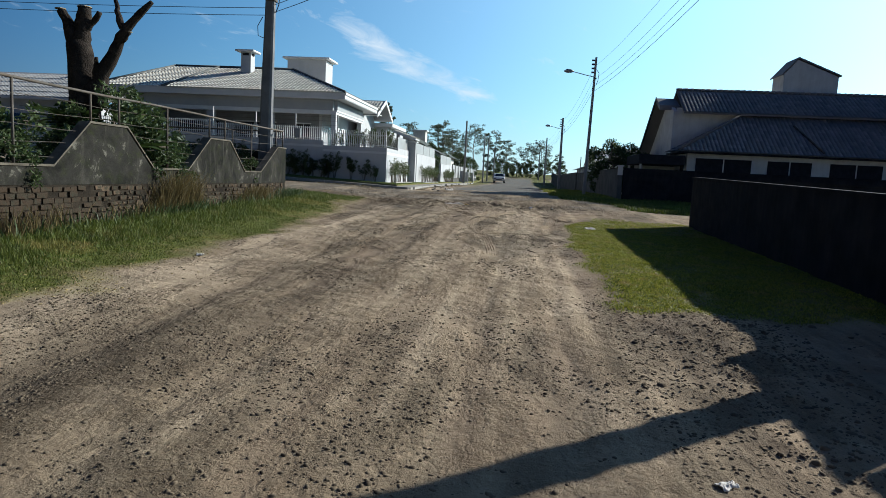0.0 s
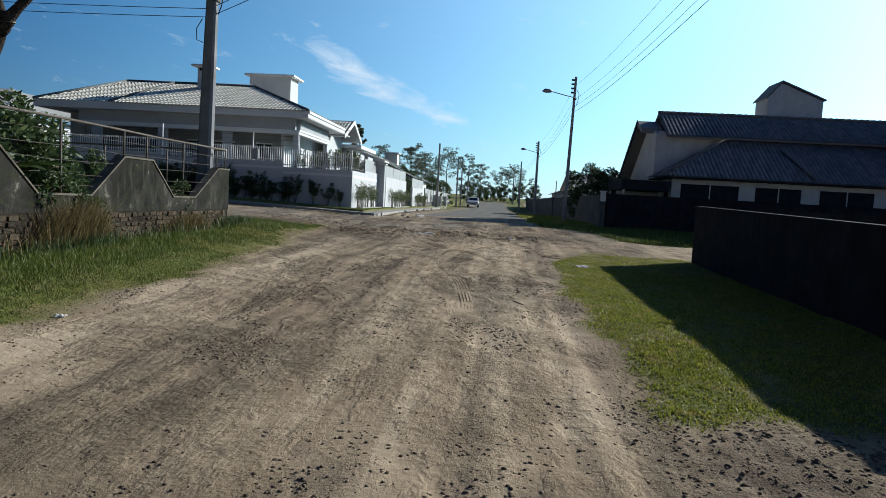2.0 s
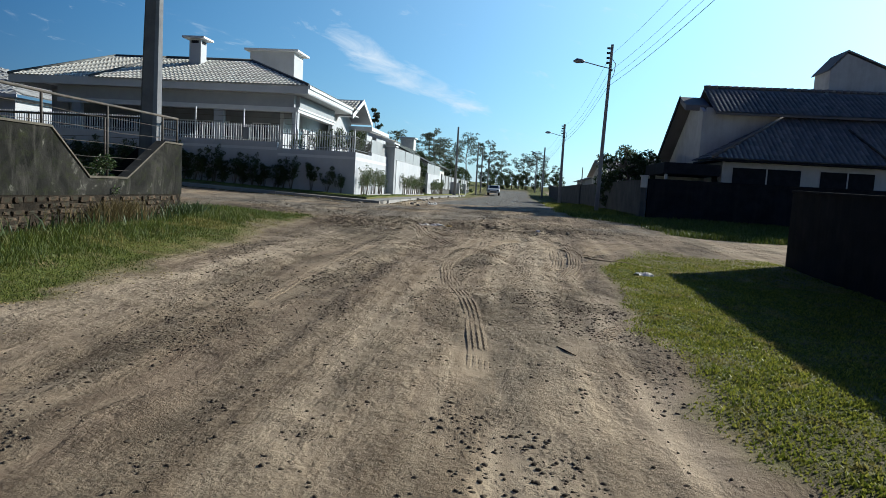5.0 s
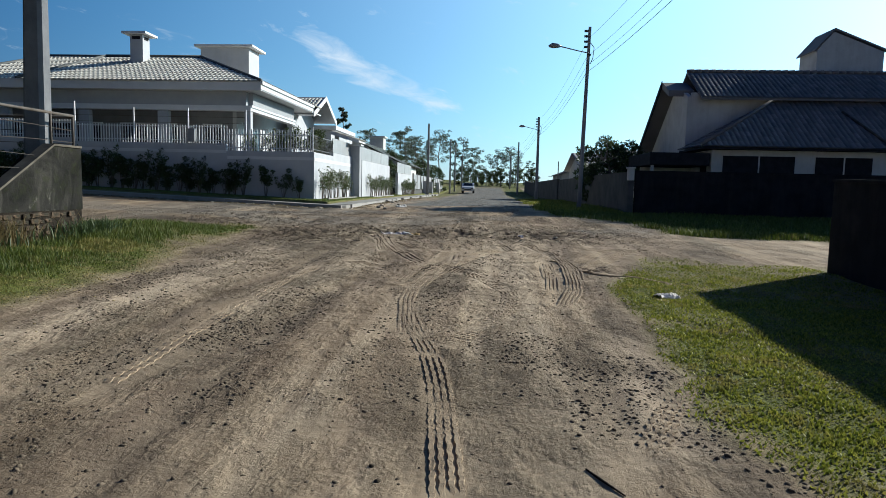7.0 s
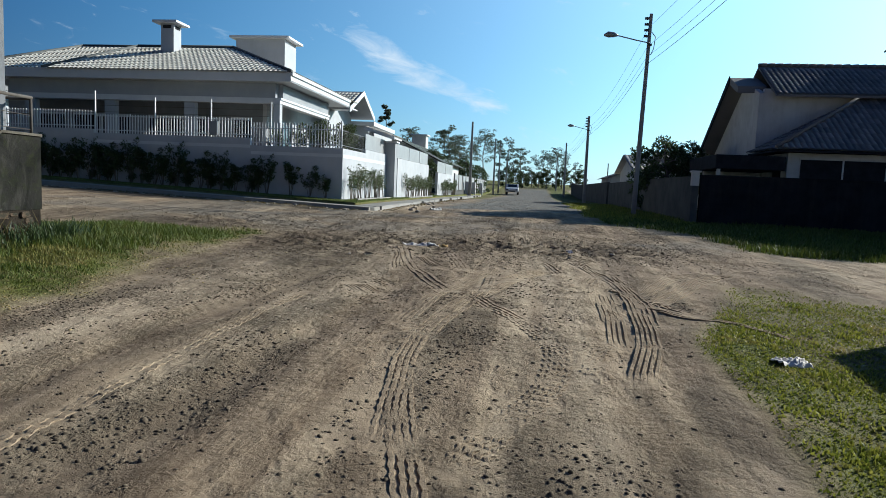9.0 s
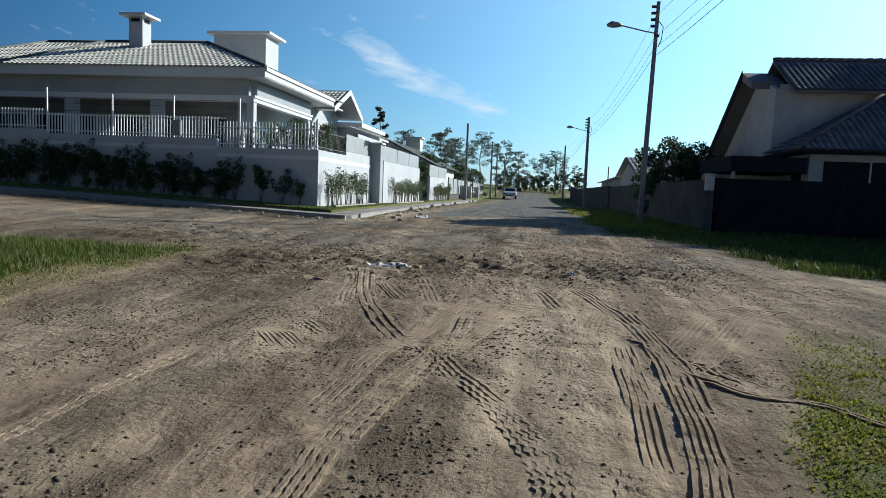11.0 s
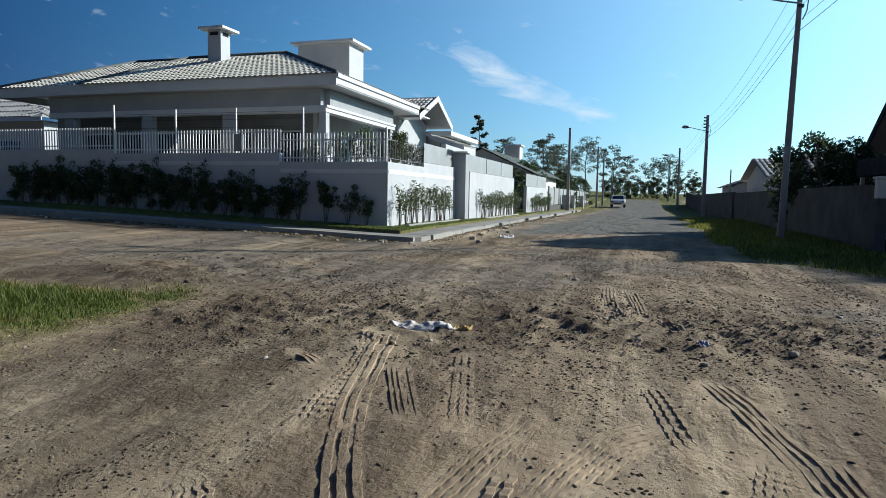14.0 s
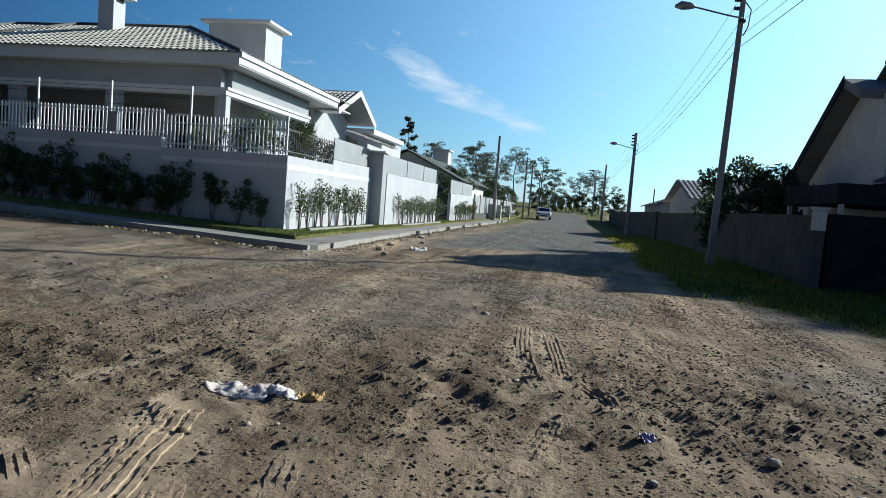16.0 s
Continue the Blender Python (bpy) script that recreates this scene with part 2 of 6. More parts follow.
SOIL = make_soil()
WHITE = weathered("white_paint", (0.46, 0.475, 0.50), (0.53, 0.54, 0.555), 0.6, 1.2, 80, 0.12, 0.004, 0.3, (0.40, 0.38, 0.35))
WHITE_TRIM = weathered("white_trim_paint", (0.60, 0.61, 0.62), (0.66, 0.665, 0.67), 0.5, 1.5, 60, 0.08, 0.003)
# house paint darkened: the shade inside the porch is put into its colour
PORCH = weathered("shade_darkened_porch_paint", (0.20, 0.21, 0.225), (0.26, 0.265, 0.275), 0.7, 1.2, 70, 0.12, 0.004)
# greyer copy of the house paint, with the shade on these parts in it
SHADE_GREY = weathered("shade_greyed_paint", (0.33, 0.345, 0.365), (0.39, 0.40, 0.41), 0.65, 1.2, 70, 0.12, 0.004)
GREY_PANEL = weathered("grey_panel", (0.27, 0.275, 0.28), (0.33, 0.335, 0.335), 0.45, 1.6, 40, 0.1, 0.003)
PLASTER = make_plaster()
COPING = weathered("worn_coping", (0.085, 0.075, 0.06), (0.17, 0.15, 0.12), 0.9, 3.0, 40, 0.5, 0.01, 0.3)
MORTAR = weathered("earthy_mortar", (0.018, 0.015, 0.012), (0.040, 0.032, 0.024), 0.95, 4.0, 40, 0.8, 0.02)
BRICK = make_brick()
# darker, slightly bluer concrete, used for a single pole
DARKER_CONCRETE = weathered("darker_concrete", (0.15, 0.155, 0.165), (0.24, 0.24, 0.245), 0.9, 2.0, 50, 0.4, 0.01, 0.3, (0.06, 0.06, 0.055))
CONCRETE = weathered("grey_concrete", (0.30, 0.29, 0.27), (0.40, 0.385, 0.36), 0.85, 2.2, 55, 0.35, 0.008, 0.3, (0.16, 0.15, 0.13))
PAVING = weathered("worn_paving_concrete", (0.25, 0.24, 0.215), (0.34, 0.325, 0.295), 0.9, 1.4, 50, 0.4, 0.01, 0.0)
# render taken almost to black: the walls' deep shade is in this colour
DARK_WALL = weathered("shade_black_render", (0.012, 0.014, 0.019), (0.022, 0.025, 0.032), 0.9, 1.5, 40, 0.4, 0.01, 0.4)
# raw grey render, its colour dimmed for the shade on the street wall
GREY_WALL = weathered("shade_dimmed_raw_render", (0.085, 0.085, 0.083), (0.14, 0.138, 0.13), 0.9, 1.1, 40, 0.4, 0.01, 0.5, (0.12, 0.11, 0.10))
CREAM = weathered("cream_render", (0.60, 0.59, 0.55), (0.68, 0.67, 0.63), 0.8, 1.3, 50, 0.25, 0.006, 0.3, (0.3, 0.28, 0.24))
METAL = weathered("galvanised_steel", (0.075, 0.068, 0.06), (0.13, 0.118, 0.105), 0.7, 6, 80, 0.2, 0.002, 0.35, (0.10, 0.055, 0.03), 0.15)
DARK_METAL = weathered("dark_painted_steel", (0.035, 0.037, 0.04), (0.06, 0.06, 0.062), 0.5, 4, 70, 0.15, 0.002)
CABLE = weathered("black_cable", (0.03, 0.03, 0.032), (0.05, 0.05, 0.05), 0.6, 5, 50, 0.1, 0.002)
BARK = weathered("dark_bark", (0.022, 0.018, 0.016), (0.055, 0.045, 0.038), 0.95, 3.0, 26, 1.0, 0.05, 0.4, (0.02, 0.018, 0.015))
CUT_WOOD = weathered("cut_wood", (0.34, 0.26, 0.17), (0.45, 0.36, 0.25), 0.85, 7, 60, 0.4, 0.01)
FAR_BARK = weathered("grey_bark", (0.13, 0.11, 0.09), (0.22, 0.19, 0.16), 0.95, 2.0, 20, 0.7, 0.03)
TILES_PALE = make_tiles("pale_clay_tiles", (0.54, 0.51, 0.44), (0.70, 0.67, 0.58), (0.44, 0.42, 0.37))
TILES_DARK = make_tiles("aged_clay_tiles", (0.14, 0.132, 0.128), (0.25, 0.23, 0.215), (0.11, 0.105, 0.10))
TILES_GREY = make_tiles("grey_fibre_tiles", (0.34, 0.335, 0.32), (0.45, 0.44, 0.42), (0.25, 0.24, 0.23))
TILES_GREEN = make_tiles("greenish_tiles", (0.10, 0.125, 0.115), (0.16, 0.185, 0.17), (0.07, 0.085, 0.08))
TILES_RIDGE = make_tiles("weathered_ridge_tiles", (0.075, 0.08, 0.078), (0.13, 0.135, 0.13), (0.05, 0.055, 0.05))
GLASS = make_glass("dark_window_glass", (0.02, 0.024, 0.028))
WINDOW_DARK = weathered("dark_shutter_and_eave_shade", (0.020, 0.022, 0.026), (0.034, 0.035, 0.04), 0.8, 3, 60, 0.1, 0.003)
# darker green than the turf: partial shade by the wall is in the colour
GRASS = make_leaf("shade_darkened_verge_grass", (0.040, 0.066, 0.010), (0.13, 0.155, 0.028), (0.20, 0.175, 0.06), 0.6)
TURF = make_leaf("patchy_turf", (0.075, 0.105, 0.012), (0.34, 0.34, 0.055), (0.34, 0.27, 0.10), 0.6)
STRAW = make_leaf("yellowed_grass", (0.09, 0.10, 0.02), (0.24, 0.215, 0.06), (0.27, 0.20, 0.08), 0.7)
LAWN = make_leaf("mown_lawn", (0.075, 0.12, 0.025), (0.19, 0.21, 0.06), None, 0.6)
DRY = make_leaf("dry_stalks", (0.075, 0.058, 0.026), (0.18, 0.14, 0.06), None, 0.8)
HEDGE = make_leaf("hedge_leaves", (0.030, 0.052, 0.018), (0.10, 0.125, 0.04))
FOLIAGE = make_leaf("tree_leaves", (0.028, 0.050, 0.018), (0.075, 0.105, 0.035))
# leaf colour lightened to carry the haze of distance
PINE = make_leaf("haze_lightened_foliage", (0.065, 0.085, 0.060), (0.12, 0.145, 0.095))
BANANA = make_leaf("broad_leaves", (0.03, 0.055, 0.015), (0.07, 0.11, 0.03))


# ---- mesh helpers ----
ORIGIN = {}


def thing(name, at, label, category, group="", kind=""):
    """A top-level Empty at the base of a thing."""
    e = new(name)
    e.location = at
    e.empty_display_size = 0.2
    ORIGIN[e] = Vector(at)
    return tagged(e, label, category, group, kind)


def finish(name, bm, material, smooth=False):
    me = bpy.data.meshes.new(name)
    bm.to_mesh(me)
    bm.free()
    me.materials.append(material)
    if smooth:
        me.polygons.foreach_set("use_smooth", [True] * len(me.polygons))
    return me


def part(name, bm, material, parent, label="", smooth=False, kind=""):
    """Links bm, given in world metres, as one mesh under a thing or a part."""
    org = ORIGIN[parent]
    bmesh.ops.translate(bm, verts=bm.verts, vec=-org)
    ob = new(name, finish(name, bm, material, smooth))
    ob.parent = parent
    ORIGIN[ob] = org
    return tagged(ob, label, kind=kind)


def whole(name, bm, material, label, category, group="", kind="", smooth=False):
    ob = new(name, finish(name, bm, material, smooth))
    ORIGIN[ob] = Vector((0, 0, 0))
    return tagged(ob, label, category, group, kind)


def box(bm, x0, y0, z0, x1, y1, z1, bevel=0.0):
    v = bmesh.ops.create_cube(bm, size=1.0)["verts"]
    for p in v:
        p.co = Vector(((x0 + x1) / 2 + p.co.x * (x1 - x0), (y0 + y1) / 2 + p.co.y * (y1 - y0), (z0 + z1) / 2 + p.co.z * (z1 - z0)))
    if bevel:
        es = list({e for p in v for e in p.link_edges})
        bmesh.ops.bevel(bm, geom=es, offset=bevel, segments=1, affect="EDGES", profile=0.5)
    return bm


def boxed(*a, bevel=0.0):
    return box(bmesh.new(), *a, bevel=bevel)


def solid(bm, pts, vec):
    """A flat outline pushed along vec."""
    a = [bm.verts.new(p) for p in pts]
    b = [bm.verts.new(Vector(p) + Vector(vec)) for p in pts]
    n = len(pts)
    bm.faces.new(a)
    bm.faces.new(b[::-1])
    for i in range(n):
        bm.faces.new((a[i], b[i], b[(i + 1) % n], a[(i + 1) % n]))
    bmesh.ops.recalc_face_normals(bm, faces=bm.faces)
    return bm


def tube(bm, pts, radii, sides=8, cap=True):
    """A tapered tube along points."""
    rings, prev = [], None
    pts = [Vector(p) for p in pts]
    for i, p in enumerate(pts):
        d = (pts[min(i + 1, len(pts) - 1)] - pts[max(i - 1, 0)]).normalized()
        side = d.cross(Vector((0.31, 0.95, 0.1))).normalized() if prev is None else (prev - d * prev.dot(d)).normalized()
        prev = side
        up = d.cross(side)
        r = radii[i] if isinstance(radii, (list, tuple)) else radii
        rings.append([bm.verts.new(p + side * (r * math.cos(a)) + up * (r * math.sin(a))) for a in (2 * math.pi * k / sides for k in range(sides))])
    for a, b in zip(rings, rings[1:]):
        for k in range(sides):
            bm.faces.new((a[k], a[(k + 1) % sides], b[(k + 1) % sides], b[k]))
    if cap:
        bm.faces.new(rings[0][::-1])
        bm.faces.new(rings[-1])
    return bm


def mesh_arrays(name, verts, faces, material, smooth=False):
    me = bpy.data.meshes.new(name)
    me.from_pydata([tuple(v) for v in verts], [], [tuple(f) for f in faces])
    me.materials.append(material)
    if smooth:
        me.polygons.foreach_set("use_smooth", [True] * len(me.polygons))
    return me


# ---- lattice noise on arrays ----
LATTICE = np.random.RandomState(7).rand(256, 256)


def fbm(x, y, scale, octaves=4, gain=0.5):
    x, y = np.asarray(x, float) * scale, np.asarray(y, float) * scale
    total, amp, norm = np.zeros(np.broadcast(x, y).shape), 1.0, 0.0
    for o in range(octaves):
        xi, yi = np.floor(x).astype(int), np.floor(y).astype(int)
        fx, fy = x - xi, y - yi
        fx, fy = fx * fx * (3 - 2 * fx), fy * fy * (3 - 2 * fy)
        g = lambda i, j: LATTICE[(i + 37 * o) % 256, (j + 91 * o) % 256]
        total += amp * ((g(xi, yi) * (1 - fx) + g(xi + 1, yi) * fx) * (1 - fy) + (g(xi, yi + 1) * (1 - fx) + g(xi + 1, yi + 1) * fx) * fy)
        norm += amp
        amp *= gain
        x, y = x * 2.03 + 5.1, y * 2.03 + 3.7
    return total / norm


def smooth(a, b, v):
    t = np.clip((np.asarray(v, float) - a) / (b - a), 0, 1)
    return t * t * (3 - 2 * t)


# ---- the lie of the land ----
WALL_X, CURB_X, CURB_Y = -7.75, -5.55, 33.0
LAWN_X, LAWN_Y = -6.5, 34.1


def land(x, y):
    """Height of the ground without its small relief."""
    x, y = np.asarray(x, float), np.asarray(y, float)
    yy = np.clip(y, -25, 200)
    z = 0.028 * (yy - 2.0 * np.log1p(np.exp(np.clip((yy - 34) / 2.0, -30, 30))))
    cross = smooth(21.5, 27.0, y)
    z = z + cross * 0.034 * np.maximum(0, -np.maximum(x, -60) - 6.0)
    z = z - cross * smooth(38, 30, y) * 0.02 * np.clip(x - 1, 0, 8)
    z = z + 0.19 * smooth(-5.2, -7.6, x) * smooth(25.0, 22.0, y)
    z = np.where((x < WALL_X - 0.08) & (y < 20.72), np.maximum(z, 1.30 + 0.15 * smooth(-9, -14, x)), z)
    inner = (x < LAWN_X) & (y > LAWN_Y)
    z = np.where(inner, z + 0.20, z)
    return z


def height(x, y):
    return float(land(x, y))


def green_mask(x, y):
    wob = (fbm(x, y, 0.9, 4) - 0.5) * 1.6
    left = smooth(-4.75, -5.5, x + wob * 0.8 + 1.0 * smooth(17.5, 22.5, y)) * smooth(25.5, 24.1, y - 0.25 * (x + 6) + wob)
    right = smooth(1.2, 1.75, x + wob * 0.5 - 1.0 * smooth(17.5, 20.5, y)) * smooth(7.2, 8.1, y + wob) * smooth(21.6, 20.2, y + wob * 1.2 + 0.1 * (x - 3))
    right = right * (1 - 0.25 * smooth(0.50, 0.64, fbm(x + 2, y, 1.5, 4)) * smooth(1.4, 1.9, x))
    right = right * (1 - 0.4 * smooth(17.2, 18.4, y + wob * 2) * smooth(1.9, 2.5, x))
    far = smooth(26.3, 27.2, y + wob) * smooth(4.0, 5.2, x + wob - 0.05 * (y - 27) + 1.2 * smooth(29, 32, y)) * smooth(60, 30, y)
    strip = smooth(1.6, 2.5, x + wob * 0.7) * smooth(31.5, 34, y + wob) * smooth(5.6, 5.2, x)
    lawn = np.where((x < LAWN_X) & (y > LAWN_Y) & (x > -8.2), 1.0, 0.0)
    lawn2 = np.where((x < LAWN_X) & (y > LAWN_Y) & (y < 36.0), 1.0, 0.0)
    yard = np.where((x < WALL_X - 0.05) & (y < 20.8), 1.0, 0.0)
    leftfar = smooth(-4.0, -4.8, x + wob) * smooth(60, 66, y) * 0.8
    out = np.maximum(smooth(7, 12, np.abs(x)) * smooth(44, 52, y), smooth(120, 150, y))
    return np.clip(np.maximum.reduce([left, right, far, strip, lawn, lawn2, yard, leftfar, out]), 0, 1)


def churned(X, Y):
    """Where wheels have churned the soil into clods."""
    c = np.exp(-(((Y - 24.6 - 0.22 * (X + 2)) / 1.5) ** 2)) * smooth(4.5, 1.5, X)
    c = np.maximum(c, np.exp(-(((X + 7.0) / 2.6) ** 2) - ((Y - 27.0) / 1.6) ** 2))
    return np.maximum(c, smooth(1.2, 1.7, X) * smooth(8.3, 7.4, Y) * smooth(2, 4, Y))


def surface(X, Y):
    """Height of the ground with its ruts and lumps."""
    X, Y = np.asarray(X, float), np.asarray(Y, float)
    near = smooth(11, 8, np.abs(X)) * smooth(-12, -6, Y) * smooth(75, 45, Y)
    g = green_mask(X, Y)
    relief = (fbm(X, Y, 0.55, 3) - 0.5) * 0.09 + (fbm(X + 9, Y, 2.4, 4) - 0.5) * 0.045
    # long shallow wheel ruts that follow the street
    wander = (fbm(X * 0, Y, 0.16, 2) - 0.5) * 0.9
    for cx, w, d in ((-3.4, 0.16, 0.03), (-2.1, 0.22, 0.026), (-0.2, 0.15, 0.016), (0.62, 0.11, 0.018), (1.0, 0.10, 0.012)):
        relief = relief - d * np.exp(-(((X - cx - wander) / w) ** 2)) * smooth(27, 21, Y) * (0.5 + fbm(X, Y, 0.5, 2))
    relief = relief + churned(X, Y) * (fbm(X, Y, 4.6, 4, 0.62) - 0.5) * (0.19 - 0.11 * smooth(10, 8, Y))
    kerb_dirt = np.maximum(np.exp(-(((X + 5.1) / 0.35) ** 2)) * smooth(33, 35, Y) * smooth(62, 50, Y), np.exp(-(((Y - 32.6) / 0.35) ** 2)) * smooth(-5.2, -6.0, X))
    relief = relief + kerb_dirt * (0.05 + (fbm(X, Y, 4.0, 3) - 0.5) * 0.12)
    return land(X, Y) + near * (1 - g) * relief + near * g * (fbm(X, Y, 1.6, 3) - 0.5) * 0.06


def top_of(x, y):
    return float(surface(x, y))


# tyre prints: the way of each, its width, ribs, zigzag and depth
PRINTS = (
    ([(-0.30, 11.7), (-0.33, 12.3), (-0.40, 13.0), (-0.55, 14.2), (-0.91, 15.65), (-1.10, 16.75), (-1.08, 18.2), (-0.6, 20.6)], 0.20, 4, 0.02, 0.014),
    ([(0.74, 12.8), (1.08, 13.57), (1.44, 14.2)], 0.19, 4, 0.05, 0.011),
    ([(0.68, 17.5), (0.78, 18.74), (0.85, 20.4)], 0.21, 4, 0.0, 0.017),
    ([(0.73, 16.6), (0.98, 17.8), (1.10, 19.3), (1.13, 20.5)], 0.24, 5, 0.0, 0.019),
    ([(-0.47, 15.05), (0.1, 16.36)], 0.16, 4, 0.05, 0.008),
    ([(-2.78, 13.2), (-2.83, 15.6), (-2.88, 17.4), (-2.8, 19.1)], 0.15, 2, 0.04, 0.012),
    ([(-2.52, 23.6), (-2.08, 21.9), (-1.66, 20.8), (-1.2, 19.9)], 0.26, 3, 0.01, 0.016),
    ([(-0.48, 14.9), (-0.28, 15.46), (0.0, 16.2), (0.12, 17.0), (0.06, 17.57), (-0.3, 18.5)], 0.24, 5, 0.06, 0.012),
    ([(-0.9, 15.1), (-1.0, 15.9), (-1.12, 16.9)], 0.19, 4, 0.02, 0.016),
    ([(-1.40, 17.9), (-1.34, 18.7), (-1.27, 19.55), (-1.05, 20.3), (-0.7, 21.9)], 0.24, 4, 0.02, 0.010),
    ([(-1.06, 17.4), (-0.98, 18.2), (-0.86, 18.8), (-0.72, 19.7), (-0.70, 21.0)], 0.17, 2, 0.03, 0.017),
    ([(-0.76, 19.6), (-0.45, 20.6), (-0.2, 21.4), (0.18, 22.0)], 0.34, 6, 0.02, 0.014),
    ([(-0.98, 19.75), (-0.60, 19.0), (-0.16, 18.25)], 0.22, 4, 0.03, 0.016),
    ([(-1.46, 17.35), (-1.09, 18.04), (-0.9, 19.4)], 0.12, 2, 0.0, 0.010),
    ([(0.80, 20.1), (0.76, 19.4), (0.73, 18.4)], 0.24, 4, 0.0, 0.018),
    ([(1.02, 21.6), (1.14, 20.4), (1.19, 19.6), (1.10, 18.5)], 0.28, 5, 0.0, 0.018),
    ([(0.76, 20.5), (1.14, 20.02), (1.38, 19.66), (1.75, 19.1)], 0.18, 3, 0.05, 0.020),
    ([(1.41, 19.75), (1.92, 20.77), (2.45, 21.78), (3.06, 22.41)], 0.28, 5, 0.0, 0.018),
    ([(1.28, 20.2), (1.95, 21.62), (2.73, 22.42)], 0.22, 4, 0.0, 0.014),
    ([(1.25, 19.37), (1.78, 20.46), (2.44, 21.45)], 0.18, 4, 0.0, 0.011),
    ([(1.11, 19.62), (1.51, 18.95), (2.05, 18.8), (2.5, 18.1)], 0.10, 2, 0.02, 0.022),
    ([(0.32, 16.6), (0.56, 17.6)], 0.16, 3, 0.05, 0.010),
    ([(-2.36, 20.35), (-1.90, 19.85)], 0.22, 4, 0.05, 0.014),
    ([(-2.45, 19.98), (-1.96, 19.4)], 0.18, 4, 0.0, 0.012),
    ([(-2.55, 19.85), (-2.12, 19.3)], 0.14, 3, 0.0, 0.011),
    ([(0.58, 20.6), (0.78, 21.65)], 0.20, 4, 0.03, 0.012),
    ([(0.56, 23.1), (0.80, 22.15), (0.95, 21.5)], 0.24, 4, 0.0, 0.016),
    ([(0.06, 22.85), (0.32, 21.6)], 0.20, 3, 0.03, 0.015),
    ([(-2.0, 22.7), (-1.46, 21.5)], 0.13, 2, 0.0, 0.012),
    ([(-1.56, 21.55), (-2.07, 22.65)], 0.17, 4, 0.0, 0.013),
    ([(-1.58, 23.2), (-1.14, 21.5)], 0.20, 3, 0.03, 0.012),
    ([(-2.10, 21.2), (-2.29, 22.0), (-2.42, 22.8), (-2.74, 23.7)], 0.24, 4, 0.05, 0.013),
    ([(-3.12, 22.8), (-2.66, 22.4)], 0.16, 3, 0.0, 0.014),
    ([(-0.5, 27.6), (-0.42, 26.4), (-0.2, 25.1)], 0.20, 4, 0.0, 0.016),
    ([(-0.2, 27.4), (0.03, 25.5)], 0.18, 4, 0.02, 0.014),
    ([(-0.04, 24.6), (-0.2, 23.6)], 0.18, 4, 0.03, 0.014),
    ([(0.15, 25.6), (0.55, 24.9)], 0.14, 3, 0.0, 0.013),
)


def pressed_soil(X, Y):
    """How far the soil is pressed smooth by the tyres, 0 to 1."""
    X, Y = np.asarray(X, float), np.asarray(Y, float)
    out = np.zeros(X.shape)
    for way, wide, _, _, _ in PRINTS:
        for (xa, ya), (xb, yb) in zip(way, way[1:]):
            near = (np.abs(X - (xa + xb) / 2) < abs(xa - xb) / 2 + 0.4) & (np.abs(Y - (ya + yb) / 2) < abs(ya - yb) / 2 + 0.4)
            px, py = X[near], Y[near]
            t = np.clip(((px - xa) * (xb - xa) + (py - ya) * (yb - ya)) / ((xb - xa) ** 2 + (yb - ya) ** 2), 0, 1)
            d = np.hypot(px - xa - t * (xb - xa), py - ya - t * (yb - ya))
            out[near] = np.maximum(out[near], smooth(wide * 0.5 + 0.05, wide * 0.5 - 0.03, d))
    return out


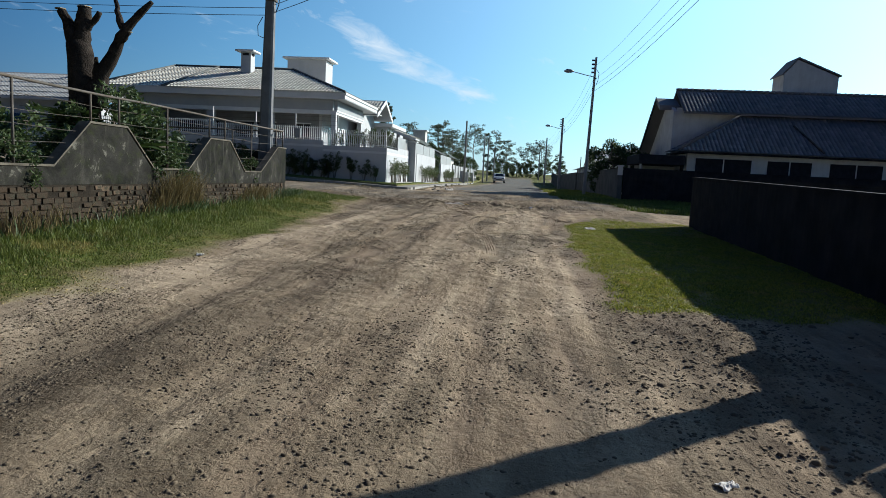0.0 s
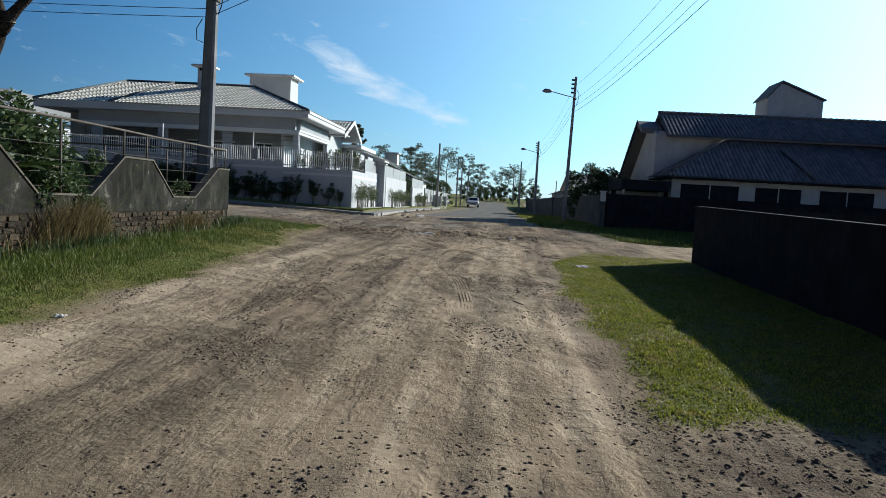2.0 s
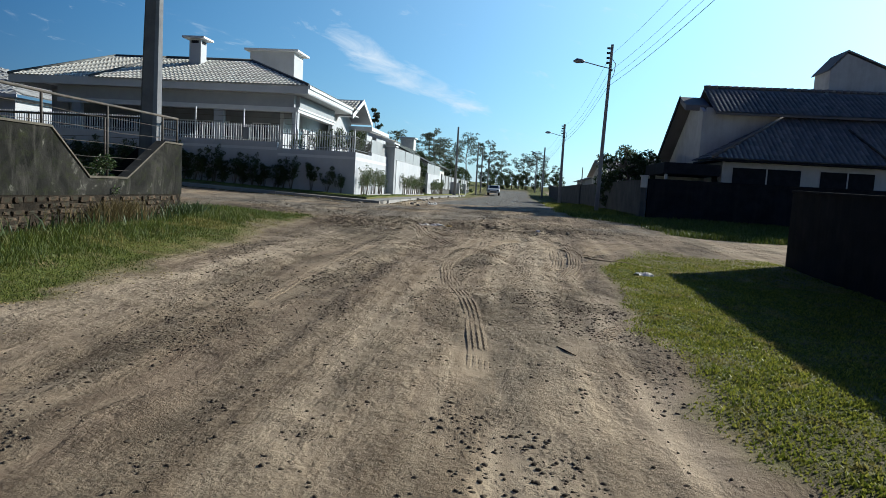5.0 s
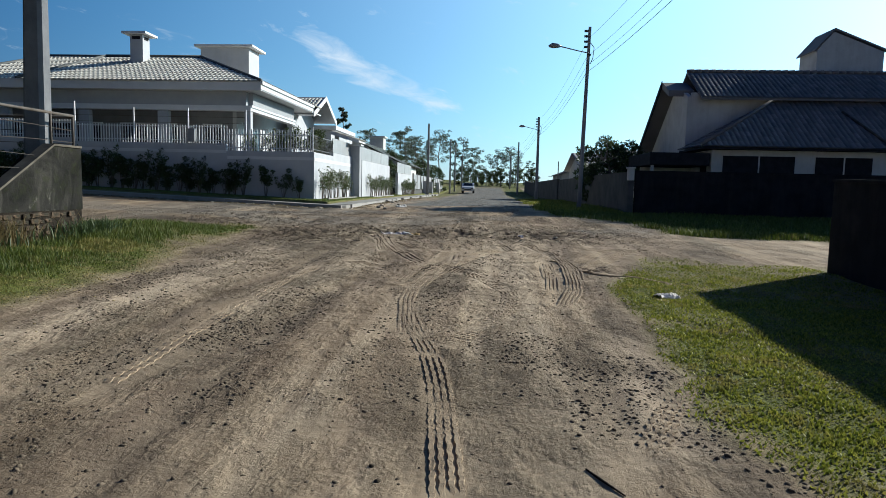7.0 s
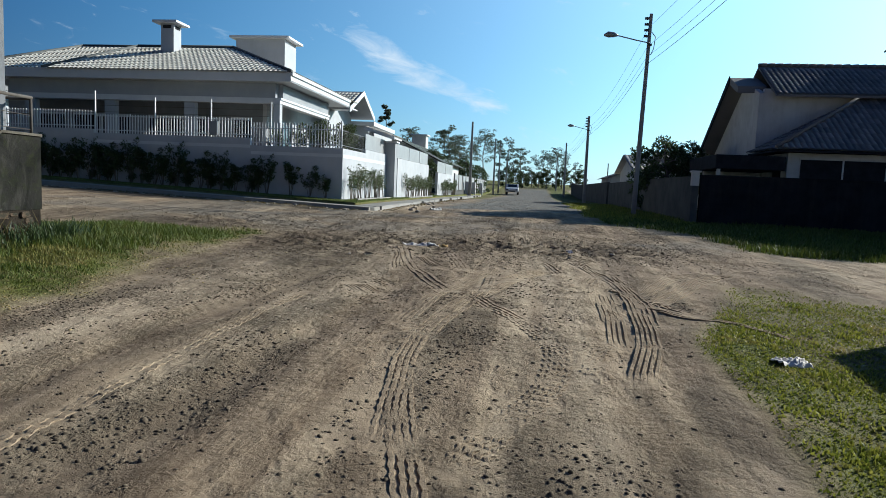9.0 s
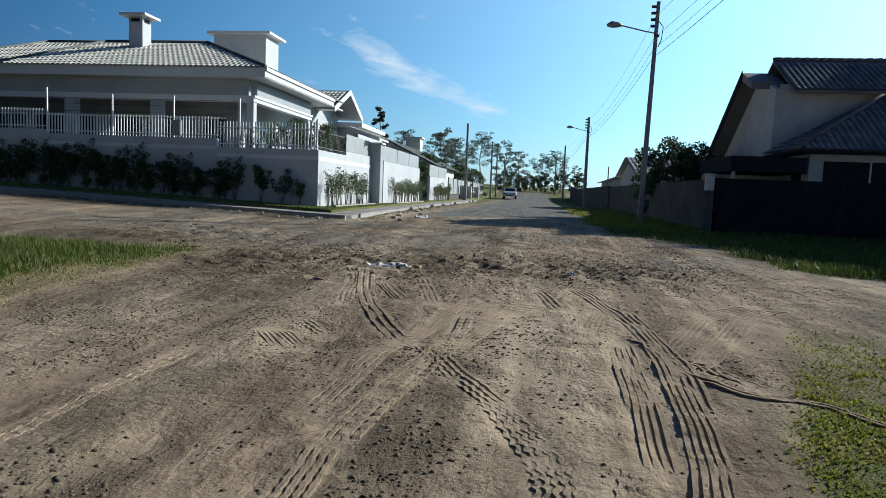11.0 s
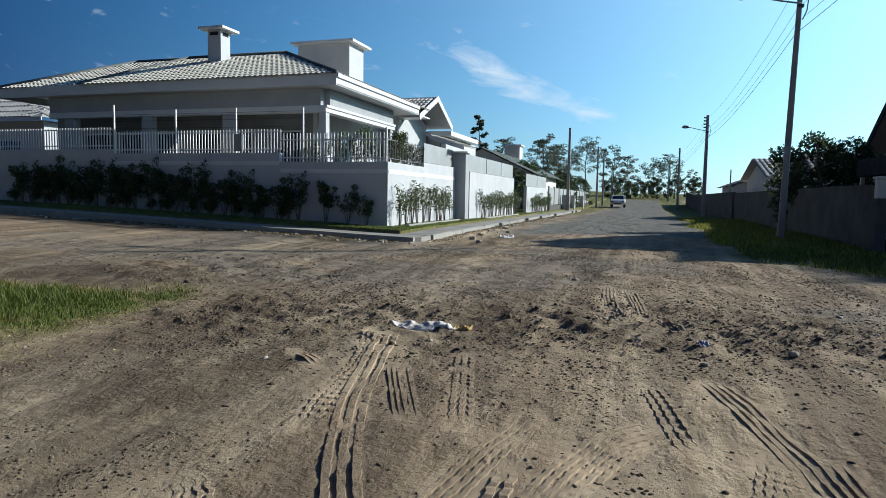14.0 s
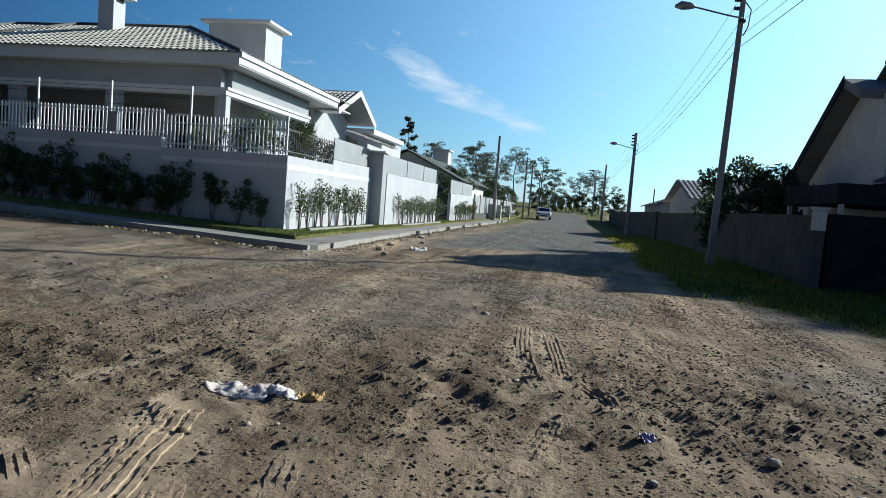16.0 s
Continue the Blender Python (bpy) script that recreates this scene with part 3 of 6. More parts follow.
def build_ground():
    near_x = np.arange(-8.4, 6.01, 0.06)
    xs = np.concatenate([-np.geomspace(3000, 30, 14), np.arange(-28, -8.5, 0.6), near_x, np.arange(6.4, 30, 0.6), np.geomspace(32, 3000, 14)])
    xs = np.unique(np.concatenate([xs, [LAWN_X - 0.01, LAWN_X + 0.01]]))
    near_y = np.arange(-1.0, 37.0, 0.06)
    ys = np.concatenate([-np.geomspace(3000, 4, 18), [-2.5], near_y, np.arange(37.3, 70, 0.4), np.arange(71, 140, 1.5), np.geomspace(145, 4000, 14)])
    ys = np.unique(ys)
    X, Y = np.meshgrid(xs, ys)
    Z = surface(X, Y)
    g, churn = green_mask(X, Y), churned(X, Y)
    street = smooth(37, 40, Y) * smooth(-4.2, -3.2, X + (fbm(X, Y, 0.7) - 0.5) * 2) * smooth(2.6, 1.8, X)
    mud = np.clip(np.maximum(churn * (0.50 - 0.42 * smooth(10, 8, Y)), smooth(0.54, 0.70, fbm(X * 1.6, Y * 0.35, 0.8, 4)) * 0.5) * (1 - g), 0, 1)
    mud = np.clip(np.maximum.reduce([mud, 0.75 * np.exp(-(((X + 4.0) / 1.6) ** 2) - ((Y - 21.5) / 3.0) ** 2), 0.7 * np.exp(-(((X + 3.3) / 1.3) ** 2) - ((Y - 4.0) / 3.2) ** 2), 0.5 * np.exp(-(((X + 2.7) / 0.9) ** 2)) * smooth(19, 14, Y) * smooth(3, 6, Y) * smooth(0.38, 0.6, fbm(X, Y * 0.5, 0.8, 3)), 0.95 * np.exp(-(((Y - 32.25) / 0.5) ** 2)) * smooth(-5.6, -7.0, X), 0.85 * np.exp(-(((X + 8.5) / 3.0) ** 2) - ((Y - 25.6) / 1.5) ** 2), 0.8 * smooth(1.9, 2.4, X) * smooth(4.6, 3.6, X) * smooth(17.2, 18.0, Y) * smooth(20.6, 19.6, Y)]) * (1 - g), 0, 1)
    sand = np.clip(np.exp(-(((X + 4.35 + (fbm(X, Y, 0.6) - 0.5) * 1.5) / 0.55) ** 2)) * smooth(23, 20, Y) * 0.65 + 0.55 * np.exp(-(((X - 0.95 + (fbm(X, Y, 0.5) - 0.5) * 0.8) / 0.32) ** 2)) * smooth(21, 18, Y) * smooth(0.35, 0.6, fbm(X, Y, 0.9, 3)) * (1 - g), 0, 1)
    press = pressed_soil(X, Y) * (0.55 + 0.45 * fbm(X, Y, 2.0, 2))
    ny, nx = X.shape
    verts = np.column_stack([X.ravel(), Y.ravel(), Z.ravel()])
    idx = np.arange(ny * nx).reshape(ny, nx)
    quads = np.stack([idx[:-1, :-1], idx[:-1, 1:], idx[1:, 1:], idx[1:, :-1]], -1).reshape(-1, 4)
    me = bpy.data.meshes.new("ground")
    me.vertices.add(len(verts))
    me.vertices.foreach_set("co", verts.ravel())
    me.loops.add(quads.size)
    me.loops.foreach_set("vertex_index", quads.ravel())
    me.polygons.add(len(quads))
    me.polygons.foreach_set("loop_start", np.arange(len(quads)) * 4)
    me.polygons.foreach_set("use_smooth", np.ones(len(quads), bool))
    me.update(calc_edges=True)
    for name, values in (("green", g), ("gravel", np.clip(street * 0.9 + 0.45 * smooth(0.46, 0.62, fbm(X, Y, 0.5, 3)) * smooth(25, 27, Y), 0, 1) * (1 - g)), ("mud", mud * (1 - 0.6 * press)), ("sand", sand), ("pressed", press)):
        me.attributes.new(name, "FLOAT", "POINT").data.foreach_set("value", values.ravel())
    me.materials.append(SOIL)
    return tagged(new("ground", me), "sandy unpaved street with wheel ruts and grassy verges", "ground", kind="structure")


build_ground()


# ---- retaining wall of the corner plot ----
WALL_LOW, WALL_TOP, RAIL_Z = 1.56, 2.37, 2.93
PEAKS = (-2.6, 1.9, 6.4, 10.9)  # where each raised bay begins


def wall_profile():
    pts = []
    for y in PEAKS:
        pts += [(y - 0.95, WALL_LOW), (y, WALL_TOP), (y + 1.12, WALL_TOP), (y + 2.06, WALL_LOW)]
    pts += [(14.40, WALL_LOW), (15.49, WALL_TOP), (16.6, WALL_TOP), (17.56, WALL_LOW), (18.68, WALL_LOW), (20.03, WALL_TOP), (20.78, WALL_TOP)]
    return pts


def build_retaining_wall():
    wall = thing("wall_left", (WALL_X, 20.78, height(-7.7, 20.78)), "stained plaster retaining wall with raised bays on rough brick", "wall", kind="structure")
    top = wall_profile()
    bm = bmesh.new()
    for (ya, za), (yb, zb) in zip(top, top[1:]):
        solid(bm, [(WALL_X, ya, 1.24), (WALL_X, yb, 1.24), (WALL_X, yb, zb), (WALL_X, ya, za)], (-0.17, 0, 0))
    part("plaster_panel", bm, PLASTER, wall, "blackened plaster with damp streaks")
    bm = bmesh.new()
    solid(bm, [(WALL_X - 0.01, -3.6, -0.6), (WALL_X - 0.01, 20.76, 0.3), (WALL_X - 0.01, 20.76, 1.239), (WALL_X - 0.01, -3.6, 1.239)], (-0.16, 0, 0))
    part("footing", bm, MORTAR, wall)
    # return along the cross street
    bm = bmesh.new()
    solid(bm, [(WALL_X - 0.175, 20.78, 0.2), (WALL_X - 0.175, 20.78, WALL_TOP), (-8.6, 20.78, WALL_TOP), (-9.5, 20.78, WALL_LOW), (-26, 20.78, WALL_LOW), (-26, 20.78, 0.2)], (0, -0.17, 0))
    part("return_wall", bm, PLASTER, wall)
    bm = bmesh.new()
    for (ya, za), (yb, zb) in zip(top, top[1:]):
        solid(bm, [(WALL_X + 0.025, ya, za - 0.01), (WALL_X + 0.025, yb, zb - 0.01), (WALL_X + 0.025, yb, zb + 0.028), (WALL_X + 0.025, ya, za + 0.028)], (-0.22, 0, 0))
    part("coping", bm, COPING, wall, "worn sandy mortar coping")
    return wall


LEFT_WALL = build_retaining_wall()


def build_railing():
    rail = thing("railing", (WALL_X - 0.1, 20.7, WALL_TOP), "rusty galvanised pipe railing with thin wires on the wall", "railing")
    x = WALL_X - 0.09
    part("handrail", tube(bmesh.new(), [(x, y, RAIL_Z + 0.012 * math.sin(y)) for y in np.linspace(-3.4, 20.72, 14)], 0.026, 8), METAL, rail, smooth=True)
    part("return_handrail", tube(bmesh.new(), [(xx, 20.70, RAIL_Z - 0.004) for xx in np.linspace(x, -25.5, 8)], 0.024, 8), METAL, rail, smooth=True)
    top = wall_profile()
    posts = [-2.2, -1.6, 0.3, 2.2, 2.8, 4.9, 6.6, 7.4, 9.2, 11.05, 11.9, 13.65, 15.62, 16.5, 18.2, 20.1, 20.7]
    for y in posts:
        z = float(np.interp(y, [p[0] for p in top], [p[1] for p in top]))
        part("post", tube(bmesh.new(), [(x, y, z - 0.05), (x, y, RAIL_Z)], 0.022, 6), METAL, rail, smooth=True)
    for xx in (-9.6, -11.5, -13.4, -15.3, -17.2, -19.1, -21.0):
        part("post", tube(bmesh.new(), [(xx, 20.7, WALL_LOW - 0.05), (xx, 20.7, RAIL_Z)], 0.022, 6), METAL, rail, smooth=True)
    for z in (1.72, 1.95, 2.2, 2.45, 2.69):
        part("wire", tube(bmesh.new(), [(x, y, z + 0.02 * math.sin(y * 2.1 + z * 9)) for y in np.linspace(-3.4, 20.7, 24)], 0.0055, 4), METAL, rail)
        part("wire", tube(bmesh.new(), [(xx, 20.7, z + 0.02 * math.sin(xx * 2.3 + z * 7)) for xx in np.linspace(x, -25.5, 18)], 0.0055, 4), METAL, rail)


build_railing()


# ---- walls along the right side ----
def wall_run(name, x0, y0, x1, y1, h, thick, material, label, zb=None):
    """A rendered boundary wall with a thin cap that follows the ground."""
    bm, cap = bmesh.new(), bmesh.new()
    a, b = Vector((x0, y0, 0)), Vector((x1, y1, 0))
    d = (b - a).normalized()
    n = Vector((-d.y, d.x, 0)) * thick
    count = max(1, round((b - a).length / 3.0))
    w = thing(name, (x0, y0, height(x0, y0)), label, "wall", kind="structure")
    for i in range(count):
        p, q = a.lerp(b, i / count), a.lerp(b, (i + 1) / count)
        z0, z1 = height(p.x, p.y), height(q.x, q.y)
        t0, t1 = (zb, zb) if zb else (z0 + h, z1 + h)
        solid(bm, [(p.x, p.y, z0 - 0.4), (q.x, q.y, z1 - 0.4), (q.x, q.y, t1), (p.x, p.y, t0)], n)
        e, f = n.normalized() * 0.03, n + n.normalized() * 0.06
        solid(cap, [(p.x - e.x, p.y - e.y, t0 + 0.002), (q.x - e.x, q.y - e.y, t1 + 0.002), (q.x - e.x, q.y - e.y, t1 + 0.05), (p.x - e.x, p.y - e.y, t0 + 0.05)], f)
    part("panel", bm, material, w)
    part("cap", cap, material, w)
    return w


wall_run("wall_right_near", 5.3, 8.0, 5.3, 20.0, 1.46, -0.18, DARK_WALL, "rendered boundary wall, its deep shade put into the colour")
wall_run("wall_right_return", 5.49, 20.0, 30.0, 20.0, 1.46, -0.18, DARK_WALL, "rendered boundary wall along the cross street, darkened for shade")
wall_run("wall_right_far", 5.62, 35.45, 34.0, 35.45, 1.60, 0.18, DARK_WALL, "boundary wall before the gabled house, darkened for shade", 2.60)
wall_run("wall_right_street", 5.40, 35.8, 5.40, 62.0, 1.62, -0.18, GREY_WALL, "raw grey rendered wall along the street")
wall_run("wall_right_distant", 5.3, 62.2, 5.3, 112.0, 1.7, -0.18, GREY_WALL, "pale grey boundary wall farther along the street")


def build_corner_post():
    p = thing("corner_post", (5.45, 35.55, height(5.4, 35.6)), "pale painted corner post of the boundary wall", "post")
    # lower shaft is grey because the shade on the pale post is coloured in
    part("shaft", boxed(5.33, 35.44, 0.5, 5.56, 35.68, 2.25, bevel=0.01), GREY_WALL, p)
    part("unshaded_top", boxed(5.325, 35.435, 2.252, 5.565, 35.685, 2.72, bevel=0.01), CREAM, p, "pale upper part above the shade coloured into the shaft")
    part("cap", boxed(5.28, 35.39, 2.722, 5.61, 35.73, 2.78, bevel=0.01), CREAM, p)


build_corner_post()


def build_gate():
    g = thing("driveway_gate", (4.8, 7.9, height(4.8, 7.9)), "dark sheet-metal driveway gate standing closed", "gate")
    part("jamb", boxed(4.74, 7.90, 0.1, 4.82, 7.98, 1.70), METAL, g, "bare metal jamb")
    for i in range(5):
        y0 = 7.86 - 2.1 * i
        z0 = height(4.8, y0 - 1)
        part("leaf", boxed(4.77, y0 - 2.06, z0 + 0.05, 4.81, y0, z0 + 1.42, bevel=0.004), DARK_METAL, g)
    part("stub_wall", boxed(4.83, 7.99, 0.0, 5.29, 8.14, 1.70), DARK_WALL, g)


build_gate()


# ---- sidewalk, kerb and lawn of the white house ----
def slab(bm, pts, drop=0.35, lift=0.0):
    """A flat piece that lies on the slope: its corners take the ground's height plus lift."""
    top = [bm.verts.new((x, y, z + lift)) for x, y, z in pts]
    low = [bm.verts.new((x, y, z - drop)) for x, y, z in pts]
    n = len(pts)
    bm.faces.new(top)
    bm.faces.new(low[::-1])
    for i in range(n):
        bm.faces.new((top[i], low[i], low[(i + 1) % n], top[(i + 1) % n]))
    bmesh.ops.recalc_face_normals(bm, faces=bm.faces)
    return bm


def walk_z(x, y):
    return float(land(min(x, -5.6), max(y, 33.0))) + (0.13 if not (x < LAWN_X and y > LAWN_Y) else -0.07)


def build_sidewalk():
    s = thing("pavement", (-5.6, 33.1, height(-5.6, 33.1)), "worn concrete sidewalk round the corner plot", "sidewalk", kind="structure")
    for i in range(16):
        xa, xb = -5.72 - 1.5 * i, -5.72 - 1.5 * (i + 1) + 0.012
        part("slab", slab(bmesh.new(), [(xa, 33.14, walk_z(xa, 33.1)), (xa, 34.1, walk_z(xa, 33.1)), (xb, 34.1, walk_z(xb, 33.1)), (xb, 33.14, walk_z(xb, 33.1))]), PAVING, s)
        part("kerb_stone", slab(bmesh.new(), [(xa, 33.0, walk_z(xa, 33.1) + 0.01), (xa, 33.13, walk_z(xa, 33.1) + 0.01), (xb, 33.13, walk_z(xb, 33.1) + 0.01), (xb, 33.0, walk_z(xb, 33.1) + 0.01)]), CONCRETE, s)
    for i in range(28):
        ya, yb = 34.11 + 1.5 * i, 34.11 + 1.5 * (i + 1) - 0.012
        part("slab", slab(bmesh.new(), [(-6.49, ya, walk_z(-6, ya)), (-5.69, ya, walk_z(-6, ya)), (-5.69, yb, walk_z(-6, yb)), (-6.49, yb, walk_z(-6, yb))]), PAVING, s)
        if random.random() < 0.86:
            t = random.uniform(-0.03, 0.03)
            part("kerb_stone", slab(bmesh.new(), [(-5.68, ya, walk_z(-6, ya)), (-5.55 + t, ya, walk_z(-6, ya) + t), (-5.55 + t, yb, walk_z(-6, yb) + t), (-5.68, yb, walk_z(-6, yb))]), CONCRETE, s)
    part("slab", slab(bmesh.new(), [(-5.715, 33.14, walk_z(-6, 33.2)), (-5.6, 33.3, walk_z(-6, 33.2)), (-5.6, 34.1, walk_z(-6, 34)), (-5.715, 34.1, walk_z(-6, 34))]), PAVING, s)


build_sidewalk()


# ---- tiled roofs ----
def tile_slope(bm, corners, tw=0.235, tl=0.40, bulge=0.045):
    """Barrel tiles in overlapping rows over a flat slope. corners: the eave's two ends first, then up and round."""
    c = [Vector(p) for p in corners]
    u = (c[1] - c[0]).normalized()
    nrm = u.cross(c[2] - c[0]).normalized()
    if nrm.z < 0:
        nrm = -nrm
    v = nrm.cross(u)
    if v.z < 0:
        v = -v
    flat = [((p - c[0]).dot(u), (p - c[0]).dot(v)) for p in c]

    def span(h):
        xs = []
        for (xa, ya), (xb, yb) in zip(flat, flat[1:] + flat[:1]):
            if (ya - h) * (yb - h) < 0:
                xs.append(xa + (xb - xa) * (h - ya) / (yb - ya))
        return (min(xs), max(xs)) if len(xs) > 1 else None

    top = max(y for _, y in flat)
    bm.faces.new([bm.verts.new(p - nrm * 0.02) for p in c])
    for r in range(int(top / tl)):
        s = span((r + 0.5) * tl)
        if not s:
            continue
        for k in range(int(s[0] / tw) - 1, int(s[1] / tw) + 2):
            x = k * tw
            if x < s[0] - 0.02 or x + tw > s[1] + 0.06:
                continue
            low, high = [], []
            for a, hgt in ((0.04, 0.0), (0.28, 0.8), (0.5, 1.0), (0.72, 0.8), (0.96, 0.0)):
                low.append(bm.verts.new(c[0] + u * (x + a * tw) + v * (r * tl - 0.02) + nrm * (0.03 + hgt * bulge)))
                high.append(bm.verts.new(c[0] + u * (x + a * tw) + v * (r * tl + tl) + nrm * (0.004 + hgt * bulge * 0.85)))
            for i in range(4):
                bm.faces.new((low[i], low[i + 1], high[i + 1], high[i]))
    return bm


def ridge_line(bm, a, b, r=0.09):
    tube(bm, [a, b], r, 6)
    return bm


# ---- the white corner house ----
def build_yard_wall():
    w = thing("wall_white_yard", (-7.4, 35.3, height(-7.4, 35.3)), "white painted yard wall, stepped, with dirt splashes low down", "wall", kind="structure")
    t = 0.18
    part("front_panel", boxed(-11.1, 35.3, 0.8, -7.4 - t, 35.3 + t, 3.12), WHITE, w)
    part("front_panel", boxed(-17.7, 35.3, 0.8, -11.102, 35.3 + t, 3.40), WHITE, w)
    part("front_panel", boxed(-30.0, 35.3, 0.8, -17.702, 35.3 + t, 3.55), WHITE, w)
    part("band", boxed(-11.06, 35.292, 2.78, -7.42, 35.2985, 2.90), WHITE_TRIM, w)
    part("band", boxed(-17.66, 35.292, 3.02, -11.10, 35.2985, 3.14), WHITE_TRIM, w)
    part("side_panel", boxed(-7.4 - t, 35.3, 0.8, -7.4, 38.55, 3.12), WHITE, w)
    part("side_panel", boxed(-7.4 - t, 38.552, 0.8, -7.4, 42.45, 3.28), WHITE, w)
    part("band", boxed(-7.3985, 35.35, 2.76, -7.392, 42.4, 2.90), WHITE_TRIM, w)
    part("gate_pillar", boxed(-7.62, 42.452, 0.8, -6.98, 43.0, 3.86, bevel=0.01), SHADE_GREY, w)
    part("pillar_cap", boxed(-7.70, 42.40, 3.862, -6.90, 43.08, 3.93), WHITE_TRIM, w)
    part("side_panel", boxed(-6.95 - t, 43.002, 0.8, -6.95, 52.3, 3.15), WHITE, w)
    part("side_panel", boxed(-6.95 - t, 56.3, 0.8, -6.95, 64.8, 2.80), WHITE, w)
    part("inner_return", boxed(-9.5, 52.12, 0.8, -6.95 - t, 52.3, 3.15), WHITE, w)
    for y0, y1, z0, z1, x in ((38.75, 42.3, 3.30, 3.96, -7.47), (43.1, 46.1, 3.17, 3.85, -7.02), (46.2, 49.2, 3.17, 3.85, -7.02), (49.3, 52.2, 3.17, 3.85, -7.02), (56.4, 60.5, 2.82, 3.58, -7.02), (60.6, 64.7, 2.82, 3.58, -7.02)):
        part("screen_panel", boxed(x - 0.03, y0, z0, x, y1, z1, bevel=0.004), GREY_PANEL, w, "grey screen panel above the wall")
    part("planter_edge", boxed(-7.02, 35.9, 0.9, -6.92, 41.6, 1.24), CONCRETE, w)
    part("planter_edge", boxed(-6.62, 44.2, 0.9, -6.54, 51.8, 1.24), CONCRETE, w)


build_yard_wall()


def build_picket_fence():
    f = thing("picket_fence", (-7.5, 35.39, 3.12), "white metal picket fence on top of the yard wall", "fence")
    pick = boxed(-0.019, -0.010, 0.0, 0.019, 0.010, 0.88)
    me = finish("picket", pick, WHITE_TRIM)

    def picket(x, y, z, s=1.0):
        ob = new("picket", me)
        ob.parent = f
        ob.location = Vector((x, y, z)) - ORIGIN[f]
        ob.scale = (1, 1, s)

    for x in np.arange(-11.0, -7.5, 0.118):
        picket(x, 35.385, 3.13)
    for x in np.arange(-17.6, -11.1, 0.118):
        picket(x, 35.385, 3.41, 0.84)
    for x in np.arange(-26.0, -17.8, 0.125):
        picket(x, 35.385, 3.56, 0.84)
    for y in np.arange(35.55, 38.5, 0.14):
        part("bar", tube(bmesh.new(), [(-7.49, y, 3.12), (-7.49, y, 3.86)], 0.008, 5), DARK_METAL, f)
    for x0, x1, z in ((-11.08, -7.45, 3.13), (-17.66, -11.1, 3.41), (-26.0, -17.7, 3.56)):
        for dz in (0.10, 0.66):
            part("fence_rail", boxed(x0, 35.397, z + dz, x1, 35.422, z + dz + 0.035), WHITE_TRIM, f)
    for dz in (0.10, 0.66):
        part("fence_rail", boxed(-7.505, 35.45, 3.13 + dz, -7.48, 38.5, 3.155 + dz), DARK_METAL, f)
    for x, h in ((-17.68, 5.06), (-15.1, 4.85), (-12.75, 4.85), (-10.3, 4.80), (-7.49, 4.15)):
        part("fence_post", boxed(x - 0.025, 35.36, 3.1, x + 0.025, 35.41, h), WHITE_TRIM, f)
    for z in (4.25, 4.5, 4.72):
        part("top_wire", tube(bmesh.new(), [(-17.68, 35.385, z), (-12.7, 35.385, z - 0.02), (-10.3, 35.385, z - 0.02)], 0.006, 4), METAL, f)
    part("meter_box", boxed(-12.72, 35.22, 3.45, -12.42, 35.355, 4.0, bevel=0.01), GREY_PANEL, f, "small grey meter box")


build_picket_fence()


